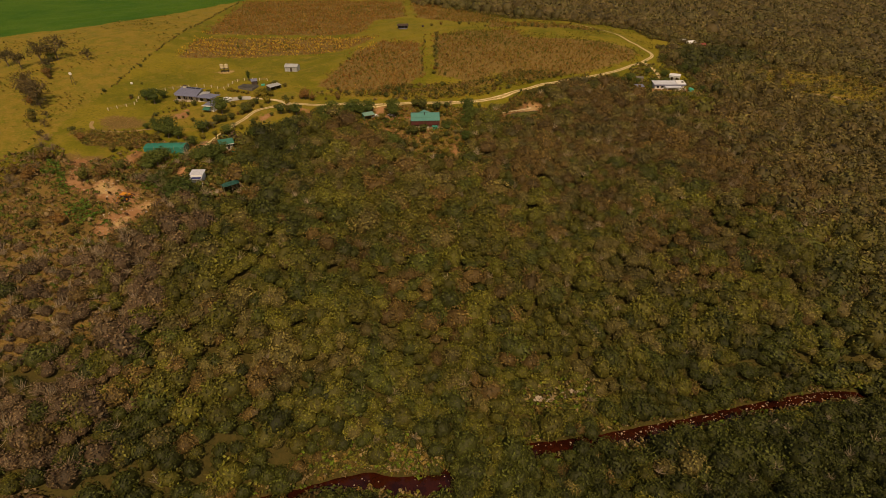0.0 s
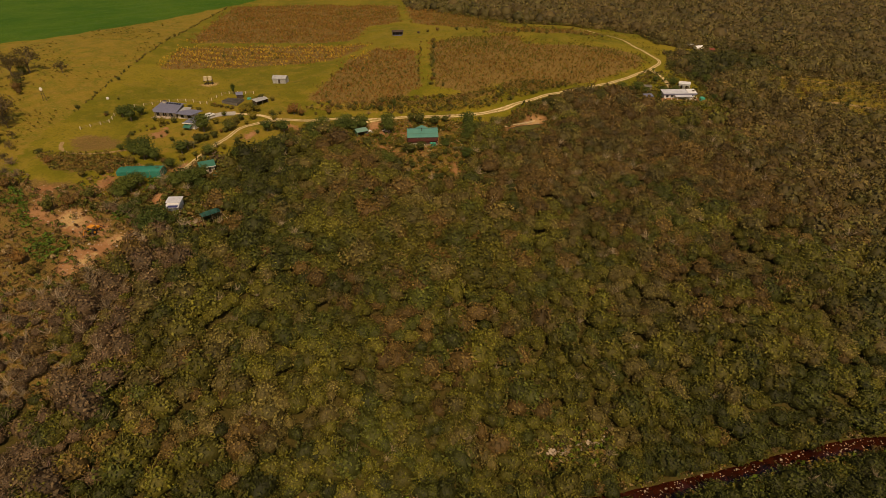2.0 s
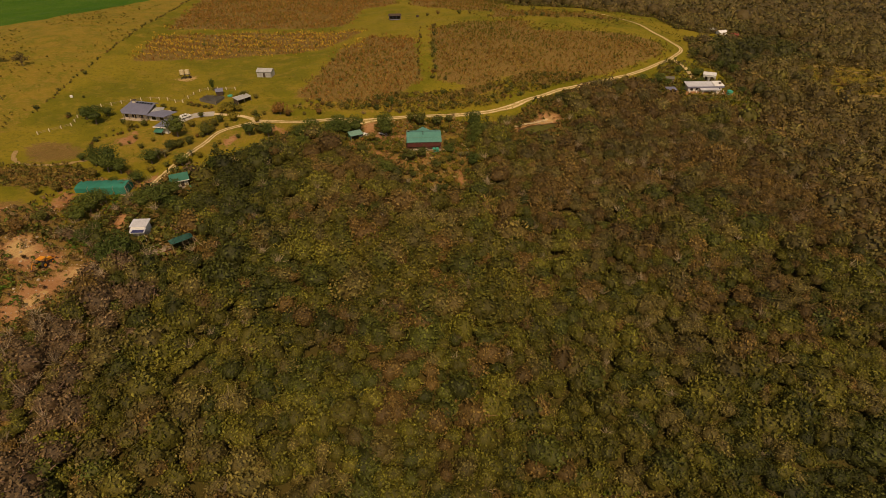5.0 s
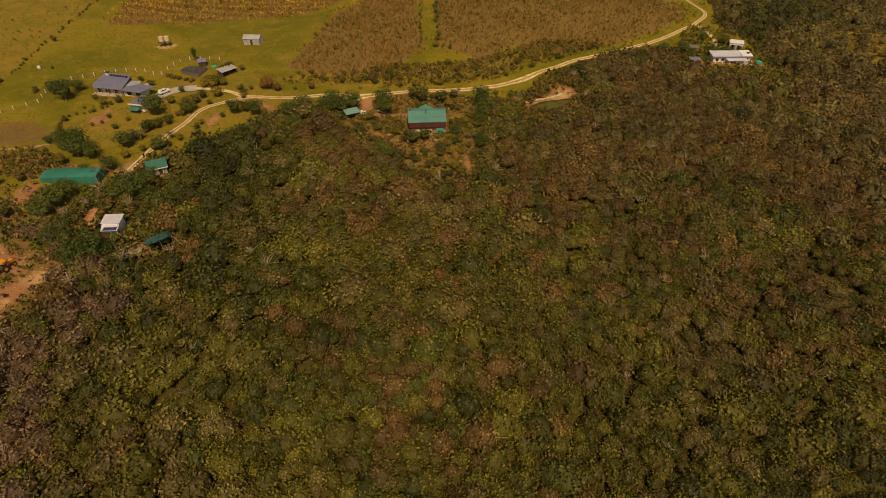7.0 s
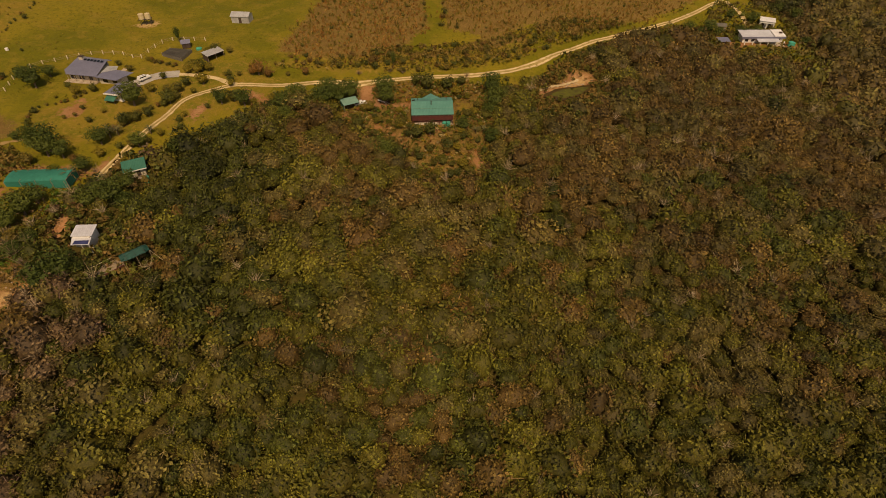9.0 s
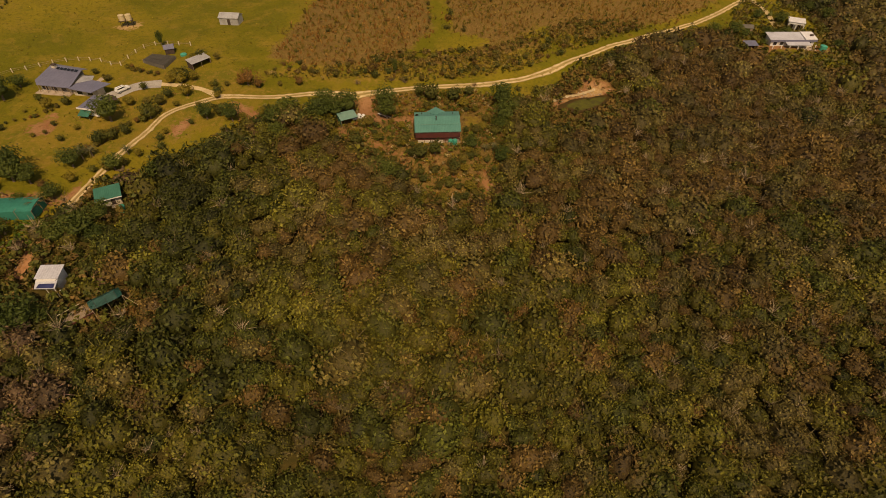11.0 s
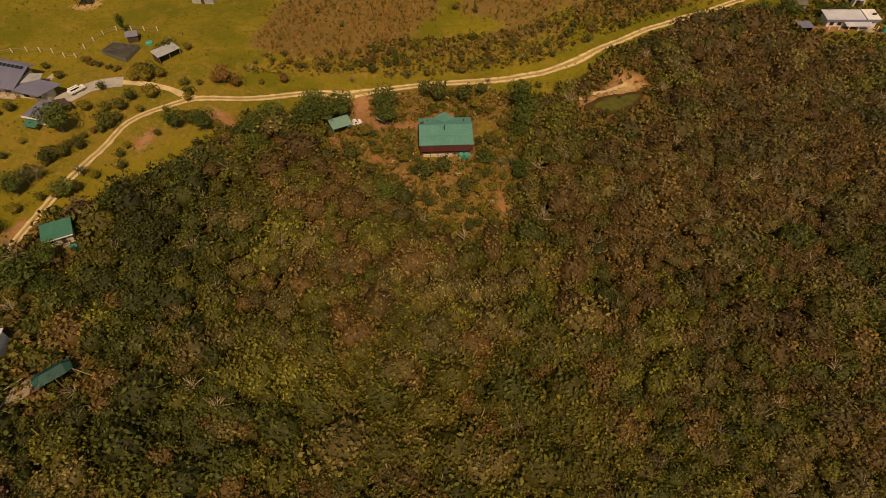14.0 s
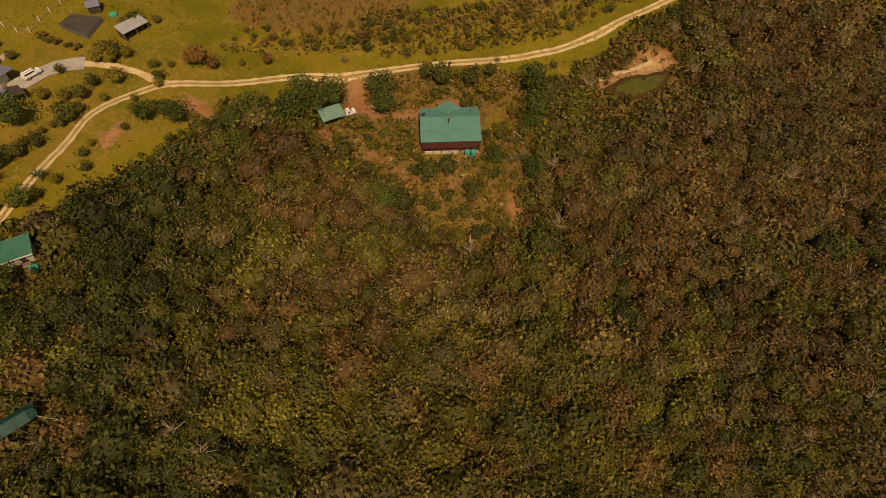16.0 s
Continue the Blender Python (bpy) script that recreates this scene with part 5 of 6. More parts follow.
# ---------------------------------------------------------------- the white house by the far track
def white_house():
    t = thing("house", 126.6, 305.2, -1.0, 0, "long low white house with a white sheet roof", "house")
    part("wall", box(-8.2, 8.2, -1.6, 3.2, 0, 2.5), PLASTER, t)
    part("roof", slab([(-8.8, -1.6, 2.7), (4.3, -1.6, 2.7), (4.3, 3.8, 3.5), (-8.8, 3.8, 3.5)], 0.14), PALESHEET, t)
    part("roof", slab([(4.5, -1.8, 2.9), (9.0, -1.8, 2.9), (9.0, 3.8, 3.6), (4.5, 3.8, 3.6)], 0.14), WHITEROOF, t)
    part("parapet", box(-8.8, 9.0, -2.0, -1.82, 2.0, 2.75), SLATE, t)
    part("veranda_roof", slab([(-3.0, -4.2, 1.7), (6.0, -4.2, 1.7), (6.0, -2.05, 2.1), (-3.0, -2.05, 2.1)], 0.1), PALESHEET, t)
    for k in range(6):
        px = -8.2 + k * 3.2
        part("pillar", box(px - 0.14, px + 0.14, -4.0, -3.72, -0.6, 1.65), PLASTER, t)
    part("terrace", box(-8.6, 8.4, -4.4, -1.6, -1.2, 0.0), STONE, t)
    for k in range(6):
        window(t, -6.6 + k * 2.6, -1.6, 0.7, 1.4, 1.2, mat=SLATE)
    part("roof_unit", box(7.0, 8.2, 0.4, 1.0, 3.2, 3.8, 0.05), DARKTIMBER, t)


white_house()


def white_cube():
    z = land_at(134.8, 319.5)
    t = thing("outhouse", 134.8, 319.3, z - 0.1, -24, "small white plastered building with a flat white roof and arches", "outhouse")
    part("wall", box(-2.8, 2.8, -1.2, 2.4, 0, 3.0, 0.03), PLASTER, t)
    part("roof", box(-3.1, 3.1, -2.7, 2.7, 3.0, 3.2, 0.03), WHITEROOF, t)
    for px in (-2.8, -0.1, 2.6):
        part("pillar", box(px, px + 0.4, -2.5, -2.1, 0, 3.0), PLASTER, t)
    part("beam", box(-2.8, 3.0, -2.5, -2.15, 2.2, 3.0), PLASTER, t)
    part("side_wall", box(2.6, 2.8, -2.1, -1.2, 0, 3.0), PLASTER, t)
    for px in (-1.3, 1.3):
        part("door", box(px - 0.5, px + 0.5, -1.28, -1.18, 0.05, 2.1), DARKTIMBER, t)


white_cube()
rain_tank(137.6, 301.6, 1.1, 1.9, TEALPLASTIC, "round green water tank at the end of the white house")
rain_tank(139.2, 302.6, 0.8, 1.4, TEALPLASTIC, "small green water tank at the end of the white house")
rain_tank(-14.0, 399.0, 0.8, 1.2, DARKTIMBER, "dark drum beside the field shelter")


def field_shelter():
    z = land_at(-27.5, 394.5)
    t = thing("field_shelter", -27.5, 394.5, z, 3, "low dark field shelter with a black roof in a grass crossing", "shelter")
    part("roof", slab([(-4.0, -2.0, 2.2), (4.0, -2.0, 2.2), (3.4, 0.2, 3.1), (-3.4, 0.2, 3.1)], 0.1), DARKTIMBER, t)
    part("roof", slab([(-3.4, 0.22, 3.1), (3.4, 0.22, 3.1), (4.0, 2.2, 2.2), (-4.0, 2.2, 2.2)], 0.1), DARKTIMBER, t)
    part("wall", box(-3.4, 3.4, 1.2, 1.35, 0, 2.3), DARKTIMBER, t)
    for px in (-3.3, -1.1, 1.1, 3.3):
        part("post", rod((px, -1.7, -0.2), (px, -1.7, 2.2), 0.09), SLATE, t)
    part("trough", box(-2.6, 2.8, -2.9, -2.3, 0, 0.5, 0.05), SLATE, t)


field_shelter()
gable_shed("shack", 168.5, 385.5, 15, 5, 3.6, 2.0, 2.7, PLASTER, WHITEROOF, "far white shack half hidden by trees")
gable_shed("shack", 175, 382.5, -8, 4, 3, 1.9, 2.6, REDWOOD, REDSHEET, "far shack with a red sheet roof")
gable_shed("shack", 163.5, 389, 30, 4, 3, 2.2, 2.9, DARKTIMBER, ZINC, "far grey shack among dark trees")
gable_shed("shack", 216.5, 423, 10, 4, 3, 2.3, 3.0, CREAM, WHITEROOF, "far pale hut in the woods")
gable_shed("shack", 231, 415, -14, 7, 4, 2.4, 3.2, TIMBER, ZINC, "far grey-roofed house in the woods")


# ---------------------------------------------------------------- tractor in the clearing
def tractor():
    x, y = -108.2, 165.2
    t = thing("tractor", x, y, land_at(x, y), 75, "orange-yellow tractor loader parked on bare orange soil", "tractor")
    part("chassis", box(-1.6, 1.7, -0.4, 0.4, 0.6, 1.05, 0.05), STEEL, t)
    part("bonnet", box(0.2, 1.9, -0.42, 0.42, 1.0, 1.6, 0.08), YELLOW, t)
    part("cab_roof", box(-1.5, 0.3, -0.85, 0.85, 2.45, 2.62, 0.06), YELLOW, t)
    for px in (-1.4, 0.2):
        for py in (-0.75, 0.75):
            part("cab_post", rod((px, py, 1.0), (px, py, 2.46), 0.05), STEEL, t)
    part("seat", box(-1.0, -0.4, -0.3, 0.3, 1.05, 1.5, 0.06), RUBBER, t)
    for s in (-1, 1):
        w = part("wheel", rod((-1.0, s * 0.62, 0.8), (-1.0, s * 1.08, 0.8), 0.8, 18), RUBBER, t)
        part("rim", rod((-1.0, s * 1.07, 0.8), (-1.0, s * 1.1, 0.8), 0.42, 12), YELLOW, w)
        w = part("wheel", rod((1.4, s * 0.6, 0.5), (1.4, s * 0.92, 0.5), 0.5, 16), RUBBER, t)
        part("rim", rod((1.4, s * 0.91, 0.5), (1.4, s * 0.94, 0.5), 0.26, 12), YELLOW, w)
        part("loader_arm", rod((0.0, s * 0.55, 1.4), (2.9, s * 0.55, 0.8), 0.09), YELLOW, t)
        part("hoe_arm", rod((-1.7, 0.1 * s, 1.0), (-3.2, 0.1 * s, 2.6), 0.09), YELLOW, t)
    bm = box(2.8, 3.5, -1.0, 1.0, 0.25, 0.35)
    box(2.8, 2.9, -1.0, 1.0, 0.25, 1.0, bm=bm)
    part("bucket", bm, STEEL, t)
    part("hoe_stick", rod((-3.2, 0, 2.6), (-4.2, 0, 1.2), 0.08), YELLOW, t)
    part("hoe_bucket", box(-4.5, -3.9, -0.3, 0.3, 0.7, 1.2, 0.05), STEEL, t)


tractor()


# ---------------------------------------------------------------- single trees and bushes (x, y, half width)
GARDEN_TREES = [(-41.1, 247.0, 3.3), (-34.5, 246.8, 3.5), (-38.0, 244.4, 3.2), (-23.8, 249.6, 3.5), (-23.0, 244.8, 2.9), (11.7, 254.3, 3.7), (12.2, 248.3, 3.6), (10.6, 245.1, 2.5), (10.1, 232.1, 2.6), (-22.0, 222.1, 3.1), (1.6, 231.3, 2.3), (-66.0, 238.3, 2.8), (-72.8, 238.0, 2.5), (-77.9, 213.3, 2.9), (-89.6, 215.6, 2.5), (-50.3, 239.9, 3.2), (-54.1, 237.1, 2.7), (-42.6, 241.3, 3.7), (-52.1, 232.4, 2.3), (-24.4, 223.3, 2.9)]
GARDEN_BUSHES = [(-10.1, 254.7, 2.8), (-13.5, 256.1, 2.0), (-3.1, 255.6, 2.5), (1.7, 258.5, 1.7), (0.2, 253.6, 1.8), (-17.5, 232.5, 2.1), (-12.5, 227.4, 2.5), (-8.6, 228.0, 2.2), (-3.3, 224.4, 2.2), (1.0, 221.0, 1.7), (5.4, 242.0, 1.5), (3.4, 252.0, 1.3), (-27.7, 239.9, 2.0), (-30.8, 233.2, 2.3), (2.9, 238.4, 1.5), (-18.4, 240.0, 1.3), (6.6, 247.9, 1.5), (-11.4, 251.3, 1.2), (-15.0, 231.3, 1.1), (-4.8, 248.5, 1.0), (9.0, 242.1, 1.8), (1.2, 228.5, 1.6), (-25.1, 235.5, 1.5), (-31.9, 228.8, 2.0), (-37.2, 235.4, 1.5)]
DRIVE_BUSHES = [(-72.5, 249.3, 1.9), (-81.4, 248.3, 2.7), (-87.4, 243.5, 2.7), (-88.2, 237.1, 3.5), (-95.6, 242.9, 2.3), (-84.8, 254.7, 2.8), (-81.6, 256.3, 2.0), (-87.3, 257.0, 2.4), (-82.5, 267.8, 2.3), (-71.0, 253.3, 1.2), (-74.3, 253.1, 1.4), (-69.7, 240.2, 2.8), (-75.4, 252.8, 1.1), (-55.8, 255.5, 1.2), (-63.2, 239.2, 1.9), (-82.6, 228.0, 1.7), (-94.7, 250.7, 1.6), (-76.2, 235.0, 1.3), (-67.2, 233.2, 1.2), (-58.3, 241.1, 1.9), (-96.4, 226.3, 2.3), (-81.9, 230.6, 1.3), (-76.6, 243.3, 1.2)]
DRY_BUSHES = [(-65.1, 254.8, 3.3), (-61.9, 254.2, 2.4), (-50.0, 256.1, 1.9), (-67.1, 254.8, 2.1), (-46.9, 261.7, 1.5), (-39.6, 261.3, 1.3), (-32.8, 258.6, 1.4), (-29.2, 264.2, 1.3), (-22.3, 261.5, 1.3), (-12.9, 262.9, 1.5), (-3.2, 265.2, 1.6), (3.9, 267.6, 1.7), (-41.9, 263.9, 1.2), (3.7, 262.3, 1.3), (-54.3, 262.7, 0.9), (-18.3, 261.2, 1.3)]
FARM_TREES = [(-98.2, 235.1, 4.6), (-118.8, 215.7, 2.8), (-111.2, 209.3, 4.1), (-107.1, 209.0, 3.2), (-99.6, 215.4, 3.5), (-131.0, 242.9, 4.3), (-135.9, 246.0, 3.0), (-129.7, 249.7, 2.7), (-122.3, 215.2, 1.7)]
FARM_BUSHES = [(-116.3, 238.6, 2.3), (-112.1, 240.6, 2.1), (-120.8, 242.8, 1.6), (-143.5, 247.9, 1.5), (-146.4, 264.8, 0.8), (-122.6, 222.0, 1.5), (-124.3, 229.0, 1.4), (-111.7, 231.6, 1.1), (-112.5, 228.1, 0.9), (-114.9, 226.5, 0.9), (-107.4, 225.7, 1.5), (-105.2, 230.4, 1.3), (-99.9, 221.3, 1.7), (-97.0, 224.7, 2.5), (-94.6, 227.1, 2.3), (-92.1, 230.0, 2.1), (-89.4, 235.6, 1.7), (-86.8, 239.3, 2.0), (-86.3, 247.4, 2.2), (-82.8, 243.0, 1.5), (-81.3, 248.9, 2.2), (-72.3, 247.3, 1.7), (-84.1, 256.5, 2.8), (-88.2, 254.8, 2.1), (-84.8, 266.3, 1.9), (-77.8, 267.9, 1.7), (-85.7, 221.2, 1.6), (-81.2, 224.7, 1.8), (-97.9, 210.5, 2.0), (-94.3, 214.2, 1.6), (-91.3, 215.2, 1.8), (-88.0, 217.8, 1.6), (-90.7, 242.8, 2.0), (-106.5, 254.3, 1.9), (-112.3, 259.1, 1.5), (-122.6, 237.7, 0.9), (-118.7, 235.3, 0.9)]
WEST_TREES = [(-111.4, 211.4, 4.2), (-116.7, 212.6, 2.7), (-99.9, 204.5, 2.7), (-88.7, 193.5, 4.4), (-86.0, 198.5, 3.1), (-92.4, 191.2, 3.4), (-85.0, 192.9, 2.7), (-90.7, 169.9, 5.3), (-93.2, 166.9, 4.0), (-87.9, 171.6, 2.8), (-106.7, 187.5, 4.2), (-105.3, 191.5, 3.2), (-107.7, 182.9, 3.8), (-77.6, 214.7, 2.7), (-90.4, 216.3, 1.7), (-100.8, 178.8, 2.3), (-102.6, 174.9, 2.6), (-106.2, 202.5, 1.8)]
SPUR_BUSHES = [(-193.1, 268.4, 4.9), (-157.2, 288.3, 1.8), (-157.9, 251.9, 1.6), (-143.2, 246.4, 1.2), (-169.1, 216.7, 3.6), (-147.8, 198.9, 2.7), (-141.9, 202.1, 2.7), (-149.0, 209.3, 2.2), (-144.7, 175.0, 4.0), (-130.6, 167.0, 4.3), (-126.5, 174.0, 4.8), (-121.1, 176.9, 4.3), (-117.3, 181.7, 3.9), (-111.8, 185.1, 3.4), (-140.5, 178.2, 2.5), (-121.9, 150.2, 3.5), (-116.7, 153.9, 3.1), (-116.4, 145.9, 3.0), (-116.9, 170.0, 2.3), (-95.5, 156.4, 3.0), (-96.6, 172.0, 4.5), (-105.0, 178.5, 3.3), (-109.8, 150.3, 1.9), (-129.1, 147.2, 3.1), (-134.0, 193.0, 3.1), (-126.3, 194.5, 2.6), (-120.9, 196.6, 2.6), (-113.9, 205.4, 3.1), (-109.7, 211.9, 2.6), (-103.8, 208.1, 2.1), (-142.3, 164.3, 2.4)]
EAST_TREES = [(94.2, 303.2, 3.7), (103.6, 306.3, 4.4), (98.8, 302.5, 3.2), (108.8, 307.3, 2.8), (120.5, 312.1, 4.0), (126.9, 312.4, 3.5), (115.6, 305.2, 2.2), (129.3, 322.5, 4.2), (148.4, 324.6, 4.4), (156.3, 324.7, 3.8), (118.7, 321.7, 2.9), (144.5, 331.1, 3.1), (86.1, 295.6, 3.1), (78.0, 290.9, 3.0), (146.3, 307.4, 3.0)]


def plant(name, rng, tint, lumps, leaves, size, tall, stem, sprawl, label, category, group, limbs=5, wild=False):
    """A plant about 2 m across, standing at z = 0 with its crown above stem: trunk with limbs, crown of leaf sprays."""
    t = new(name)
    tagged(t, label, category, group)
    bm = rod((0, 0, -0.25), (0.03, 0.02, stem), 0.085, 6, 0.06)
    for k in range(limbs):
        a, r = 2 * math.pi * (k + rng.uniform(0, 0.7)) / limbs, rng.uniform(0.3, 0.6)
        rod((0.03, 0.02, stem * rng.uniform(0.6, 1.0)), (r * math.cos(a), r * math.sin(a), stem + rng.uniform(0.35, 0.75)), 0.045, 5, 0.012, bm)
    part("trunk", bm, BARK, t)
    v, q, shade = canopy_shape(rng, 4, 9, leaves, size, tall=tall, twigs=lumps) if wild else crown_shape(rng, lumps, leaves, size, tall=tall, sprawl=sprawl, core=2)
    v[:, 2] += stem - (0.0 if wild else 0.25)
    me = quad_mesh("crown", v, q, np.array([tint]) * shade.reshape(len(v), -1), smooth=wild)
    me.materials.append(LEAFONE)
    crown = new("crown", me)
    crown.parent = t
    return t


def airy_tree(rng, label):
    """A tall open tree about 2 m across: forking bare limbs, thin twigs and loose tufts of leaves at their ends."""
    t = new("tree")
    tagged(t, label, "tree", "dry trees")
    bm = rod((0, 0, -0.2), (0.03, 0.02, 0.55), 0.06, 7, 0.045)
    ends = []
    for k in range(7):
        a, lean = 2 * math.pi * (k + rng.uniform(0, 0.6)) / 7, rng.uniform(0.25, 0.75)
        p = np.array([0.03, 0.02, rng.uniform(0.3, 0.55)])
        q = p + np.array([math.cos(a) * lean * 0.6, math.sin(a) * lean * 0.6, rng.uniform(0.3, 0.6)])
        rod(p, q, 0.03, 5, 0.018, bm)
        for _ in range(4):
            e = q + np.array([math.cos(a) * lean * 0.5, math.sin(a) * lean * 0.5, 0.3]) * rng.uniform(0.4, 1.0) + rng.normal(0, 0.17, 3)
            rod(q, e, 0.016, 4, 0.006, bm)
            ends.append(e)
    part("trunk", bm, BARK, t, "grey-brown trunk with bare forking limbs")
    ends = np.array(ends)
    c = np.repeat(ends, 24, 0) + rng.normal(0, 0.13, (len(ends) * 24, 3))
    v = leaf_quads(rng, c, rng.normal(0, 1, c.shape) + np.array((0, 0, 0.8)), 0.062, 0.4)
    me = quad_mesh("crown", v, np.arange(len(v)).reshape(-1, 4), np.tile((0.095, 0.07, 0.028), (len(v), 1)))
    me.materials.append(LEAFONE)
    crown = new("crown", me)
    crown.parent = t
    return t


def dry_plant(name, rng, twigs, label, category, group):
    t = new(name)
    tagged(t, label, category, group)
    part("trunk", rod((0, 0, -0.2), (0, 0, 0.5), 0.05, 6, 0.03), BARK, t)
    v, q, shade = dead_shape(rng, twigs)
    me = quad_mesh("crown", v, q, np.tile((0.2, 0.145, 0.095), (len(v), 1)))
    me.materials.append(LEAFONE)
    ob = new("crown", me)
    ob.parent = t
    return t


def palm(name, rng, label, category, group):
    t = new(name)
    tagged(t, label, category, group)
    part("trunk", rod((0, 0, -0.3), (0.05, 0, 1.1), 0.1, 8, 0.07), BARK, t)
    vs = []
    for k in range(26):
        a, up = 2 * math.pi * k / 26 + rng.uniform(-0.1, 0.1), rng.uniform(0.2, 1.2)
        p, d = np.array([0.05, 0, 1.1]), np.array([math.cos(a), math.sin(a), up])
        side = np.array([-math.sin(a), math.cos(a), 0]) * 0.09
        for j in range(4):
            n2 = p + d * 0.28
            vs += [p - side * (1 - 0.2 * j), p + side * (1 - 0.2 * j), n2 + side * (0.8 - 0.2 * j), n2 - side * (0.8 - 0.2 * j)]
            p, d = n2, d - np.array([0, 0, 0.42])
    me = quad_mesh("crown", np.array(vs), np.arange(len(vs)).reshape(-1, 4), np.tile((0.11, 0.105, 0.045), (len(vs), 1)))
    me.materials.append(LEAFONE)
    ob = new("crown", me)
    ob.parent = t
    return t


def stump_tree(rng):
    """A dead pale trunk that stands out of the canopy, broken off, with short snapped limbs."""
    t = new("dead_tree")
    tagged(t, "bleached dead trunk standing out of the thicket", "dead tree")
    part("trunk", rod((0, 0, -0.1), (0.06, -0.03, 1.35), 0.055, 8, 0.03), DEADWOOD, t)
    for a, h, r in ((0.6, 0.95, 0.3), (2.4, 1.1, 0.22), (4.1, 0.8, 0.34), (5.3, 1.2, 0.18)):
        part("limb", rod((0.04, -0.02, h), (0.04 + r * math.cos(a), -0.02 + r * math.sin(a), h + 0.22), 0.022, 6, 0.008), DEADWOOD, t)
    return t


def put(kinds, rng, places, squash=(0.85, 1.15)):
    """Copies of the kinds at the places, each turned and sized on its own; the patterns themselves are used up first."""
    for x, y, r in places:
        k = kinds[int(rng.integers(0, len(kinds)))]
        m = pose(x, y, land_at(x, y), 0, 0, rng.uniform(0, 360)) @ Matrix.Diagonal((r, r, r * rng.uniform(*squash), 1))
        if k.get("placed"):
            copy_thing(k, m @ Matrix.Diagonal((1 / k.scale[0], 1 / k.scale[1], 1 / k.scale[2], 1)))
        else:
            k["placed"] = 1
            k.matrix_basis = m


def clear_marks(kinds):
    for k in list(scene.objects):
        if "placed" in k:
            del k["placed"]


def off_house(x, y):
    return ((np.abs(x + 8.1) > 7.4) | (np.abs(y - 239.5) > 7.5)) & ((np.abs(x + 31) > 7) | (np.abs(y - 245) > 3))


